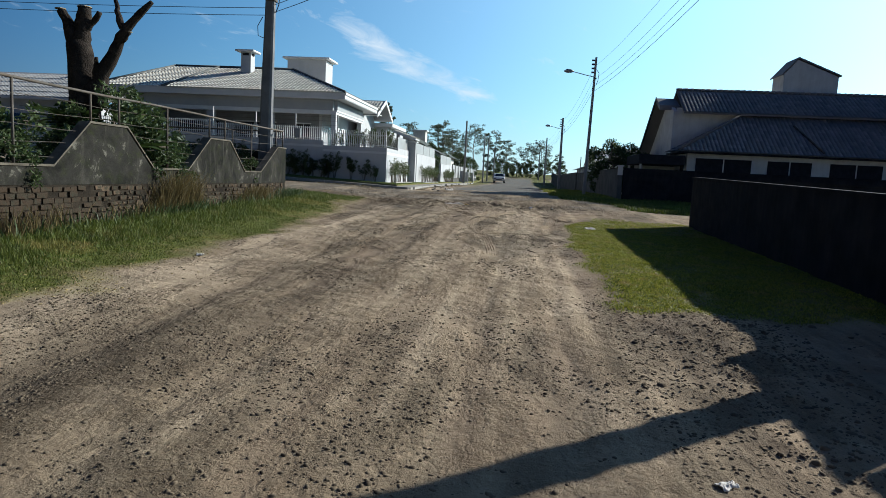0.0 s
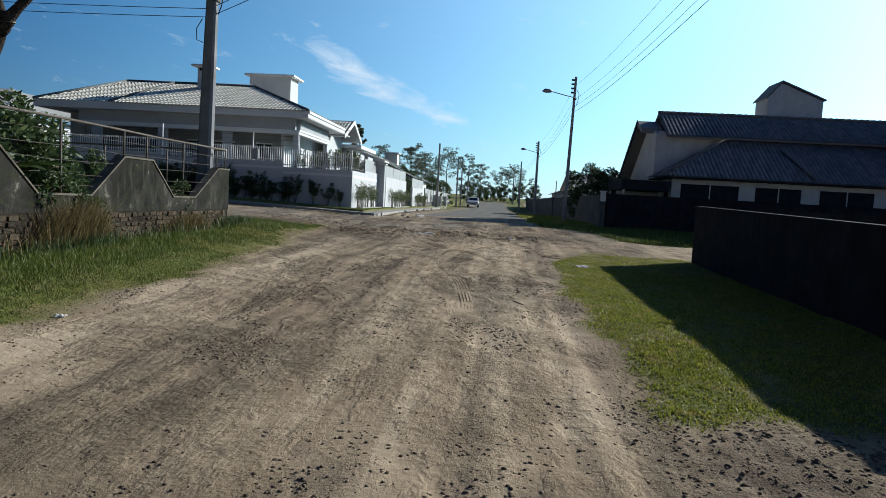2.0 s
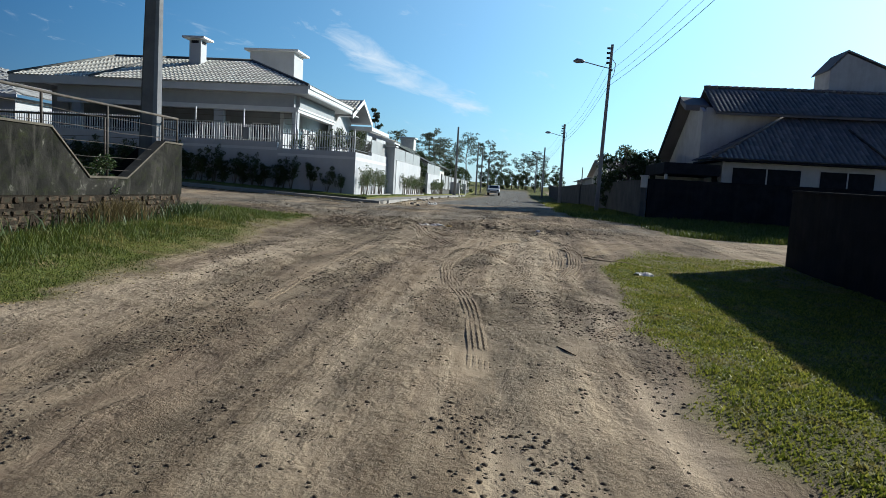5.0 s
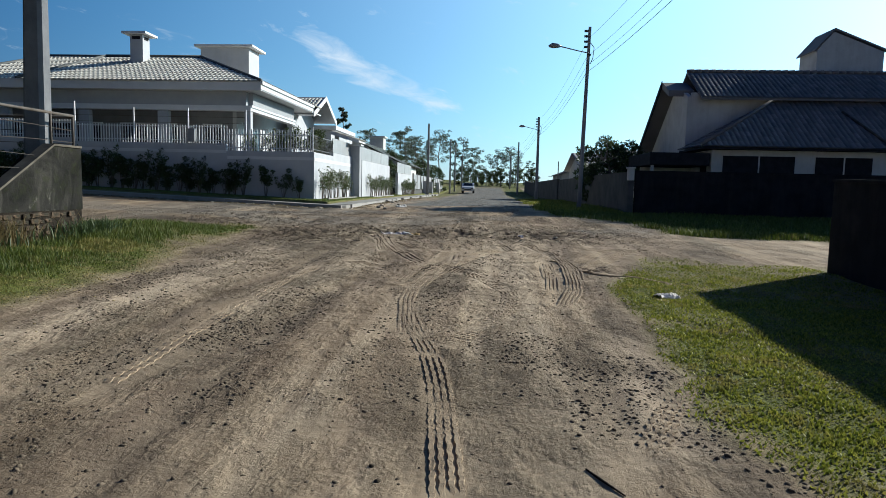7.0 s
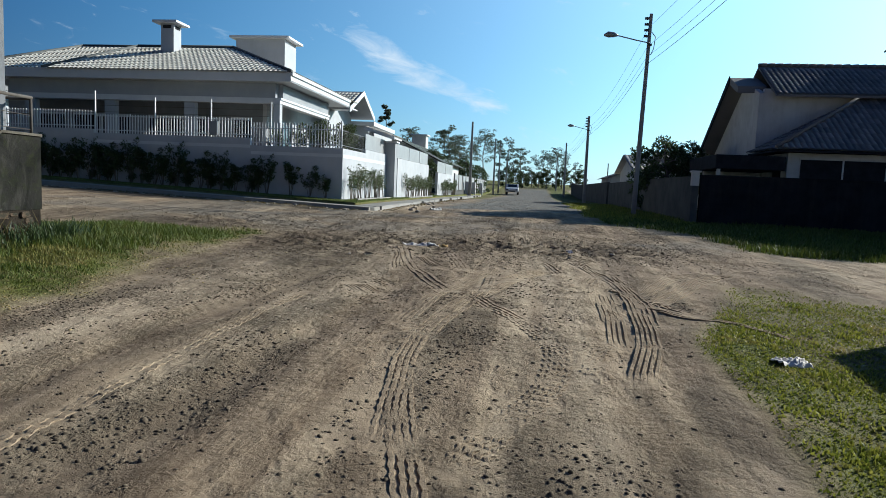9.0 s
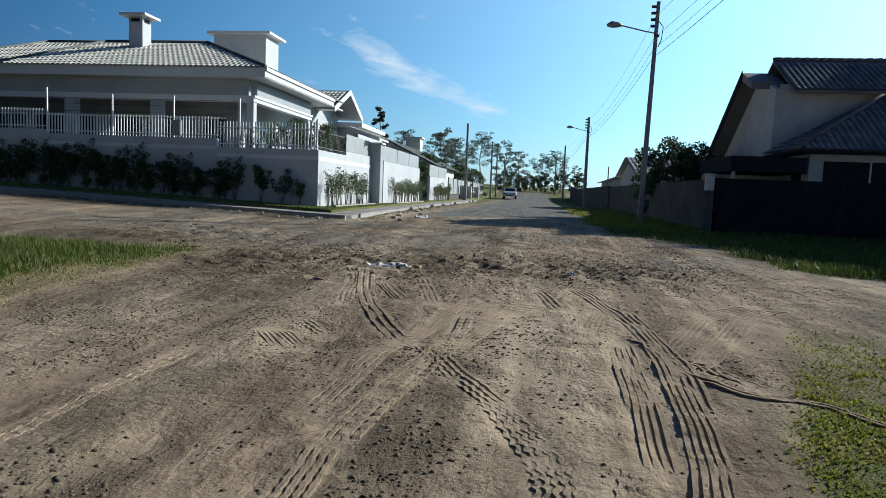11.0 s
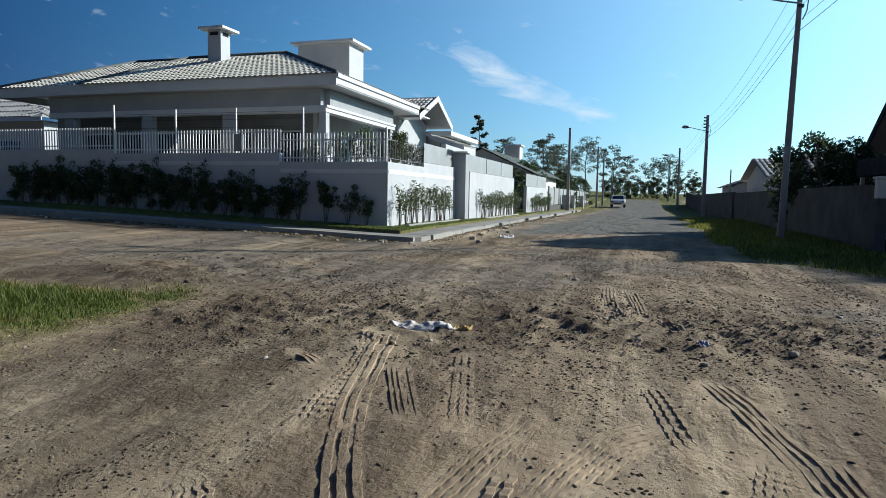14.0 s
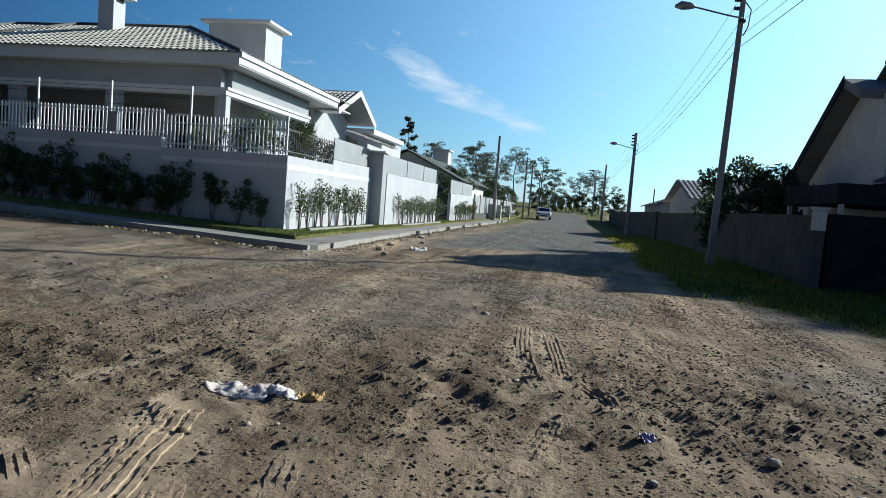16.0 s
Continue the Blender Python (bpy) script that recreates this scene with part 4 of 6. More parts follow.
def build_white_house():
    h = thing("white_house", (-17.0, 44.0, 1.4), "white single-storey house with pale tiled hip roof and deep porch", "house")
    ez, ex, ey = 6.48, -10.88, 38.75  # eave height and its corner
    rx, ry, rz = -16.2, 44.1, 8.58  # where the ridge meets the hip
    lx = -22.8
    part("porch_wall", boxed(-25.8, 41.6, 1.2, -13.4, 41.8, 6.05), PORCH, h, "wall at the back of the porch, its colour darkened for shade")
    part("side_wall", boxed(-13.4, 41.6, 1.2, -13.2, 52.0, 6.05), WHITE, h)
    part("back_wall", boxed(-30.0, 54.0, 1.2, -13.2, 54.2, 6.05), WHITE, h)
    part("left_wall", boxed(-26.0, 41.6, 1.2, -25.8, 54.0, 6.05), WHITE, h)
    part("porch_floor", boxed(-25.8, 39.2, 1.2, -11.5, 41.6, 2.30), CONCRETE, h)
    # soffit and the deep fascia round it
    part("soffit", boxed(lx - 2.8, ey + 0.04, 6.10, ex - 0.04, 49.4, 6.16), WHITE_TRIM, h)
    part("fascia", boxed(lx - 2.8, ey, 6.09, ex, ey + 0.035, ez + 0.03), WHITE_TRIM, h)
    part("fascia", boxed(ex - 0.035, ey + 0.036, 6.14, ex, 47.6, ez), WHITE_TRIM, h)
    part("gutter", boxed(ex + 0.002, ey + 0.036, 6.36, ex + 0.07, 47.6, ez + 0.03), WHITE_TRIM, h)
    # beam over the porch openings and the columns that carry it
    part("beam", boxed(-25.0, 39.25, 5.44, -11.78, 39.6, 6.09), SHADE_GREY, h)
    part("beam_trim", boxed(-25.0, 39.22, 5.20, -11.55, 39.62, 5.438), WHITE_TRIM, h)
    part("side_beam", boxed(-11.9, 39.62, 5.44, -11.58, 46.0, 6.09), SHADE_GREY, h)
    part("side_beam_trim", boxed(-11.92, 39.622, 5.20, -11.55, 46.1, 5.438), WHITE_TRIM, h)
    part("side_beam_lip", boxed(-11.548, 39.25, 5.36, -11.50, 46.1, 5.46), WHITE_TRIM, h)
    # corner column stays white; the others carry their shade in the colour
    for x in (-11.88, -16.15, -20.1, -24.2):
        part("column", boxed(x, 39.28, 1.8, x + 0.30 + 0.22 * (x < -12), 39.58, 5.198, bevel=0.01), WHITE if x > -12 else SHADE_GREY, h)
    part("column", boxed(-11.88, 45.7, 1.8, -11.6, 46.0, 5.198, bevel=0.01), WHITE, h)
    for x0, x1, z0 in ((-14.9, -14.0, 2.35), (-19.3, -16.4, 2.7), (-23.4, -20.4, 2.6), (-25.4, -24.0, 2.7)):
        win = part("window", boxed(x0, 41.56, z0, x1, 41.598, 4.7), WINDOW_DARK, h, "dark porch window")
        part("window_frame", boxed(x0 - 0.06, 41.52, 4.70, x1 + 0.06, 41.598, 4.78), WHITE_TRIM, win)
        part("mullion", boxed((x0 + x1) / 2 - 0.03, 41.53, z0, (x0 + x1) / 2 + 0.03, 41.559, 4.699), WHITE_TRIM, win)
    side = part("window", boxed(-13.2, 43.0, 2.9, -13.17, 44.6, 4.6), GLASS, h)
    part("window_frame", boxed(-13.168, 42.95, 2.85, -13.14, 44.65, 2.9), WHITE_TRIM, side)
    # hip roof of the porch wing
    roof = part("roof", boxed(rx, ry - 0.06, rz - 0.12, lx + 1.2, ry + 0.06, rz - 0.04), TILES_PALE, h)
    bm = bmesh.new()
    tile_slope(bm, [(lx, ey - 0.06, ez), (ex, ey - 0.06, ez), (rx, ry, rz), (lx + 1.2, ry, rz)])
    tile_slope(bm, [(ex + 0.06, ey, ez), (ex + 0.06, 49.4, ez), (rx, ry, rz)])
    part("tiles", bm, TILES_PALE, roof, "pale clay barrel tiles", kind="stuff")
    for a, b in (((ex, ey, ez + 0.05), (rx, ry, rz + 0.05)), ((rx, ry, rz + 0.05), (lx + 1.2, ry, rz + 0.05)), ((lx, ey, ez + 0.05), (lx + 1.2, ry, rz + 0.05))):
        part("ridge_cap", ridge_line(bmesh.new(), a, b), TILES_RIDGE, roof, smooth=True)
    # the lower wing beyond it
    wing = part("wing_roof", boxed(-25.0, 44.5, 8.52, -21.7, 44.7, 8.60), TILES_PALE, h)
    bm = bmesh.new()
    tile_slope(bm, [(-27.6, 38.9, 6.50), (-22.0, 38.9, 6.50), (-21.6, 44.6, 8.66), (-25.2, 44.6, 8.66)])
    tile_slope(bm, [(-27.6, 50.0, 6.5), (-27.6, 38.9, 6.5), (-25.2, 44.6, 8.66)])
    part("tiles", bm, TILES_PALE, wing, "pale clay barrel tiles", kind="stuff")
    part("ridge_cap", ridge_line(bmesh.new(), (-27.6, 38.9, 6.55), (-25.2, 44.6, 8.71)), TILES_RIDGE, wing, smooth=True)
    part("ridge_cap", ridge_line(bmesh.new(), (-25.2, 44.6, 8.71), (-21.6, 44.6, 8.71)), TILES_RIDGE, wing, smooth=True)
    part("wing_fascia", boxed(-27.6, 38.92, 6.1, lx - 2.802, 38.95, 6.52), WHITE_TRIM, h)
    part("wing_soffit", boxed(-27.6, 38.96, 6.10, lx - 2.802, 45.0, 6.15), SHADE_GREY, h)
    part("wing_wall", boxed(-27.0, 41.4, 1.2, -26.0, 41.6, 6.09), SHADE_GREY, h)
    # back slopes close the roof
    bm = bmesh.new()
    solid(bm, [(rx, ry, rz - 0.05), (lx + 1.2, ry, rz - 0.05), (lx - 6, 54.0, 6.2), (ex - 1, 54.0, 6.2)], (0, 0, -0.08))
    part("back_slope", bm, TILES_PALE, h)
    # chimney and the large water-tank housing
    ch = part("chimney", boxed(-19.35, 42.6, 7.2, -18.65, 43.3, 9.46, bevel=0.01), WHITE, h)
    part("cap", boxed(-19.66, 42.32, 9.462, -18.34, 43.58, 9.58, bevel=0.01), WHITE_TRIM, ch)
    part("vent_slot", boxed(-19.22, 42.585, 9.22, -18.78, 42.598, 9.38), WINDOW_DARK, ch)
    part("vent_slot", boxed(-18.648, 42.75, 9.22, -18.635, 43.15, 9.38), WINDOW_DARK, ch)
    tk = part("tank_housing", boxed(-18.55, 49.2, 6.3, -15.45, 51.0, 10.22, bevel=0.01), WHITE, h)
    part("cap", boxed(-18.85, 48.9, 10.222, -15.1, 51.3, 10.36, bevel=0.01), WHITE_TRIM, tk)
    # entrance gable that faces the street
    g0, g1, ga, gx = 47.7, 53.4, 50.6, -10.9
    bm = bmesh.new()
    for y0, z0, y1, z1 in ((g0, 6.10, ga, 7.42), (ga, 7.42, g1, 6.10)):
        solid(bm, [(gx, y0, z0 - 0.24), (gx, y1, z1 - 0.24), (gx, y1, z1 + 0.06), (gx, y0, z0 + 0.06)], (0.05, 0, 0))
    part("barge_board", bm, WHITE_TRIM, h)
    bm = bmesh.new()
    for y0, z0, y1, z1 in ((g0, 6.10, ga, 7.42), (ga, 7.42, g1, 6.10)):
        solid(bm, [(gx, y0, z0 - 0.10), (gx, y1, z1 - 0.10), (gx, y1, z1), (gx, y0, z0)], (-5.5, 0, 0))
    part("gable_roof_deck", bm, SHADE_GREY, h)
    bm = bmesh.new()
    tile_slope(bm, [(-16.2, g0, 6.12), (gx - 0.02, g0, 6.12), (gx - 0.02, ga, 7.44), (-16.2, ga, 7.44)])
    tile_slope(bm, [(gx - 0.02, g1, 6.12), (-16.2, g1, 6.12), (-16.2, ga, 7.44), (gx - 0.02, ga, 7.44)])
    part("gable_tiles", bm, TILES_PALE, h, kind="stuff")
    bm = bmesh.new()
    solid(bm, [(-12.3, g0 + 0.6, 1.2), (-12.3, g1 - 0.6, 1.2), (-12.3, g1 - 0.6, 6.1), (-12.3, ga, 7.15), (-12.3, g0 + 0.6, 6.1)], (-0.2, 0, 0))
    part("gable_wall", bm, WHITE, h)
    part("canopy", boxed(-14.0, 52.6, 5.55, -10.7, 58.8, 5.82, bevel=0.01), WHITE_TRIM, h)
    part("garage_wall", boxed(-11.4, 53.4, 1.2, -11.2, 60.0, 5.548), WHITE, h)
    part("garage_return", boxed(-14.0, 53.2, 1.2, -11.2, 53.398, 5.548), WHITE, h)
    # small tiled canopy over the street gate
    can = part("gate_canopy", solid(bmesh.new(), [(-8.35, 41.9, 4.44), (-6.95, 41.9, 4.02), (-6.95, 41.9, 4.12), (-8.35, 41.9, 4.54)], (0, 1.9, 0)), WHITE_TRIM, h, "small sloping gate canopy with a tiled top")
    part("canopy_tiles", tile_slope(bmesh.new(), [(-6.92, 41.86, 4.125), (-6.92, 43.84, 4.125), (-8.35, 43.84, 4.555), (-8.35, 41.86, 4.555)], 0.22, 0.36, 0.04), TILES_PALE, can, kind="stuff")
    part("canopy_fascia", solid(bmesh.new(), [(-8.4, 41.85, 4.40), (-6.90, 41.85, 3.95), (-6.90, 41.85, 4.11), (-8.4, 41.85, 4.56)], (0, 0.045, 0)), WHITE_TRIM, can)
    part("canopy_post", boxed(-8.32, 42.5, 1.2, -8.12, 42.7, 4.46), WHITE, can)
    return h


build_white_house()


# ---- the gabled house beyond the cross street ----
def build_gabled_house():
    h = thing("gabled_house", (14.0, 43.0, 1.0), "cream house with steep aged tile roofs seen against the light", "house")
    X1 = 26.0
    # upper block
    bm = bmesh.new()
    solid(bm, [(9.35, 41.9, 0.9), (9.35, 49.4, 0.9), (9.35, 49.4, 3.6), (9.35, 44.0, 7.35), (9.35, 41.9, 6.5)], (0.2, 0, 0))
    part("gable_wall", bm, CREAM, h)
    part("front_wall", boxed(9.55, 41.9, 0.9, X1, 42.1, 6.7), CREAM, h)
    part("rear_wall", boxed(9.55, 49.2, 0.9, X1, 49.4, 3.4), CREAM, h)
    part("end_wall", boxed(X1, 41.9, 0.9, X1 + 0.2, 49.4, 6.6), CREAM, h)
    ridge, front, back = (44.0, 8.06), (41.3, 6.42), (50.2, 3.72)
    roof = part("upper_roof", solid(bmesh.new(), [(9.85, front[0], front[1] - 0.13), (9.85, ridge[0], ridge[1] - 0.13), (9.85, back[0], back[1] - 0.13), (9.85, back[0], back[1] - 0.03), (9.85, ridge[0], ridge[1] - 0.03), (9.85, front[0], front[1] - 0.03)], (X1 - 9.4, 0, 0)), TILES_DARK, h)
    bm = bmesh.new()
    tile_slope(bm, [(9.85, front[0], front[1]), (X1 + 0.4, front[0], front[1]), (X1 + 0.4, ridge[0], ridge[1]), (9.85, ridge[0], ridge[1])])
    tile_slope(bm, [(X1 + 0.4, back[0], back[1]), (9.85, back[0], back[1]), (9.85, ridge[0], ridge[1]), (X1 + 0.4, ridge[0], ridge[1])])
    part("tiles", bm, TILES_DARK, roof, kind="stuff")
    n = 46
    for i in range(n):
        x = 9.85 + (X1 - 9.45) * i / n
        part("ridge_cap", tube(bmesh.new(), [(x, ridge[0], ridge[1] + 0.03), (x + 0.36, ridge[0], ridge[1] + 0.05)], [0.085, 0.10], 6), TILES_DARK, roof, smooth=True)
    # the lower verge roof that projects at the gable
    low = part("verge_roof", solid(bmesh.new(), [(8.62, 42.6, 6.9), (8.62, 44.0, 7.50), (8.62, 50.4, 3.05), (8.62, 50.4, 2.75), (8.62, 44.0, 7.2), (8.62, 42.6, 6.6)], (1.22, 0, 0)), TILES_DARK, h)
    part("barge_board", solid(bmesh.new(), [(8.57, 43.9, 7.56), (8.57, 50.45, 3.0), (8.57, 50.45, 2.72), (8.57, 43.9, 7.2)], (0.045, 0, 0)), WINDOW_DARK, low)
    # lower front wing with a hip roof
    part("wing_wall", boxed(9.7, 39.0, 0.9, 30.0, 39.2, 3.86), CREAM, h)
    part("wing_side_wall", boxed(9.7, 39.2, 0.9, 9.9, 41.9, 3.86), CREAM, h)
    for x0, x1 in ((10.2, 13.3), (14.2, 16.6), (17.6, 20.4), (22.0, 24.5)):
        w = part("window", boxed(x0, 38.96, 2.0, x1, 38.998, 3.50), WINDOW_DARK, h, "dark shuttered window")
        part("window_frame", boxed(x0 - 0.06, 38.94, 3.502, x1 + 0.06, 38.998, 3.58), CREAM, w)
        part("mullion", boxed((x0 + x1) / 2 - 0.03, 38.94, 2.0, (x0 + x1) / 2 + 0.03, 38.958, 3.5), CREAM, w)
    # near-black soffit: the shade under the eave is in its colour
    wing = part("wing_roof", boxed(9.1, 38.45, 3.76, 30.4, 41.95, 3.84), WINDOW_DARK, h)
    bm = bmesh.new()
    tile_slope(bm, [(9.05, 38.4, 3.88), (30.4, 38.4, 3.88), (30.4, 43.9, 7.90), (16.2, 43.9, 7.90)])
    tile_slope(bm, [(9.05, 41.95, 3.88), (9.05, 38.4, 3.88), (16.2, 43.9, 7.90)])
    part("tiles", bm, TILES_DARK, wing, kind="stuff")
    part("hip_cap", ridge_line(bmesh.new(), (9.05, 38.4, 3.95), (16.2, 43.9, 7.97), 0.08), TILES_DARK, wing, smooth=True)
    part("hip_cap", ridge_line(bmesh.new(), (17.0, 38.5, 4.05), (16.1, 40.8, 5.74), 0.06), COPING, wing, smooth=True)
    # housing with a small gable on the ridge
    bm = bmesh.new()
    solid(bm, [(16.9, 45.3, 7.3), (20.3, 45.3, 7.3), (20.3, 45.3, 9.42), (17.7, 45.3, 10.45), (16.9, 45.3, 9.5)], (0, 1.9, 0))
    tank = part("tank_housing", bm, CREAM, h)
    bm = bmesh.new()
    solid(bm, [(16.75, 45.2, 9.42), (17.7, 45.2, 10.52), (20.45, 45.2, 9.44), (20.45, 45.2, 9.52), (17.7, 45.2, 10.62), (16.75, 45.2, 9.5)], (0, 2.1, 0))
    part("tank_roof", bm, TILES_DARK, tank)
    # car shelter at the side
    # thick dark block; its colour stands for the shadow at the eave
    sh = part("shelter_roof", boxed(6.9, 38.6, 3.02, 9.5, 43.0, 3.58, bevel=0.02), WINDOW_DARK, h, "flat shelter roof, coloured dark for the shade at its eave")
    for x, y in ((7.0, 38.7), (7.0, 42.8)):
        part("shelter_post", boxed(x, y, 0.9, x + 0.12, y + 0.12, 3.018), CREAM, sh)
    part("shelter_wall", boxed(7.2, 41.6, 0.9, 9.34, 41.75, 3.018), CREAM, h)
    part("side_window", boxed(9.66, 39.6, 2.2, 9.698, 40.4, 3.3), WINDOW_DARK, h)


build_gabled_house()


def simple_house(name, x0, y0, x1, y1, zb, zeave, zridge, wall, tiles, label, along="x", openings=()):
    """A small house with a gable roof; its ridge runs along x or y."""
    h = thing(name, ((x0 + x1) / 2, (y0 + y1) / 2, zb), label, "house")
    part("wall", boxed(x0, y0, zb - 0.5, x1, y1, zeave), wall, h)
    bm, o = bmesh.new(), 0.5
    if along == "x":
        ym = (y0 + y1) / 2
        for xx in (x0, x1 - 0.15):
            part("gable", solid(bmesh.new(), [(xx, y0, zeave), (xx, y1, zeave), (xx, ym, zridge - 0.12)], (0.15, 0, 0)), wall, h)
        bm = bmesh.new()
        tile_slope(bm, [(x0 - o, y0 - o, zeave - 0.1), (x1 + o, y0 - o, zeave - 0.1), (x1 + o, ym, zridge), (x0 - o, ym, zridge)], 0.3, 0.5)
        tile_slope(bm, [(x1 + o, y1 + o, zeave - 0.1), (x0 - o, y1 + o, zeave - 0.1), (x0 - o, ym, zridge), (x1 + o, ym, zridge)], 0.3, 0.5)
    else:
        xm = (x0 + x1) / 2
        for yy in (y0, y1 - 0.15):
            part("gable", solid(bmesh.new(), [(x0, yy, zeave), (x1, yy, zeave), (xm, yy, zridge - 0.12)], (0, 0.15, 0)), wall, h)
        bm = bmesh.new()
        tile_slope(bm, [(x0 - o, y1 + o, zeave - 0.1), (x0 - o, y0 - o, zeave - 0.1), (xm, y0 - o, zridge), (xm, y1 + o, zridge)], 0.3, 0.5)
        tile_slope(bm, [(x1 + o, y0 - o, zeave - 0.1), (x1 + o, y1 + o, zeave - 0.1), (xm, y1 + o, zridge), (xm, y0 - o, zridge)], 0.3, 0.5)
    part("roof", bm, tiles, h, kind="stuff")
    for a, b, c, d, e, f in openings:
        part("window", boxed(a, b, c, d, e, f), GLASS, h)
    return h


def build_neighbour():
    h = thing("neighbour_house", (-42.0, 50.0, 2.2), "white house with a pale grey fibre-cement hip roof", "house")
    part("wall", boxed(-52.0, 45.8, 1.6, -33.0, 56.0, 6.05), WHITE, h)
    part("fascia", boxed(-53.0, 44.95, 5.95, -32.2, 45.0, 6.15), WHITE_TRIM, h)
    bm = bmesh.new()
    tile_slope(bm, [(-53.0, 45.0, 6.16), (-32.2, 45.0, 6.16), (-38.5, 51.0, 8.75), (-53.0, 51.0, 8.75)], 0.3, 1.2)
    tile_slope(bm, [(-32.2, 45.0, 6.16), (-32.2, 57.0, 6.16), (-38.5, 51.0, 8.75)], 0.3, 1.2)
    part("roof", bm, TILES_GREY, h, kind="stuff")
    for x in (-36.4, -40.2):
        part("window", boxed(x, 45.76, 3.6, x + 1.6, 45.798, 4.9), GLASS, h)


build_neighbour()
simple_house("green_roof_house", -17.0, 68.0, -8.6, 82.0, 1.2, 4.0, 6.1, CREAM, TILES_GREEN, "pale house with a greenish tiled roof behind a fence", "y", ((-16.0, 67.96, 2.4, -14.6, 67.998, 3.8), (-12.6, 67.96, 2.4, -11.2, 67.998, 3.8)))
# pale chimney that rises behind the greenish roof
def build_far_chimney():
    c = thing("water_tank_housing", (-13.4, 84.0, 1.0), "pale chimney block above the far roofs", "tank")
    part("body", boxed(-14.2, 83.2, 0.8, -12.6, 84.8, 7.4, bevel=0.02), CREAM, c)
    part("cap", boxed(-14.4, 83.0, 7.402, -12.4, 85.0, 7.55, bevel=0.02), WHITE_TRIM, c)


build_far_chimney()
simple_house("far_tiled_house", 7.2, 60.0, 14.5, 70.0, 0.95, 3.7, 5.0, CREAM, TILES_GREY, "low cream house with a pale tiled roof", "x", ((8.4, 59.96, 2.0, 9.8, 59.998, 3.1),))
simple_house("low_street_house", 8.0, 52.5, 17.0, 57.5, 0.95, 3.6, 4.7, CREAM, TILES_DARK, "low house with a dark tiled roof behind the street wall", "x", ((9.4, 52.46, 2.0, 10.8, 52.498, 3.0),))
simple_house("distant_house", 8.0, 84.0, 17.0, 94.0, 0.95, 3.6, 5.4, WHITE, TILES_DARK, "distant white house with a dark roof", "y", ((10.0, 83.96, 1.9, 11.4, 83.998, 3.0),))
simple_house("distant_house", -20.0, 92.0, -10.0, 102.0, 0.95, 4.2, 6.4, GREY_WALL, TILES_DARK, "distant grey house behind a wire fence", "y", ((-17.0, 91.96, 2.0, -15.4, 91.998, 3.2),))
# added beyond the view so that its shadow falls towards the crossing
simple_house("shadow_house", 25.6, 36.8, 38.0, 41.2, 0.9, 8.6, 9.9, CREAM, TILES_DARK, "plain two-storey house added out of view to shade the crossing", "x", ((27.0, 36.56, 2.2, 28.6, 36.598, 3.4), (31.0, 36.56, 2.2, 32.6, 36.598, 3.4)))
# plain unseen houses, added to close the street behind and block low sky light
simple_house("rear_light_blocker", -34.0, -26.0, -9.0, -12.0, 1.2, 6.5, 9.5, CREAM, TILES_DARK, "plain cream house added unseen behind the corner plot to block sky light", "x")
simple_house("rear_light_blocker", 7.0, -28.0, 30.0, -12.0, -0.4, 6.5, 9.5, CREAM, TILES_DARK, "plain cream house added unseen behind the boundary wall to block sky light", "x")
simple_house("rear_light_blocker", -6.0, -46.0, 6.0, -36.0, -0.7, 6.0, 8.5, CREAM, TILES_DARK, "plain cream house added unseen at the street's end to block sky light", "x")


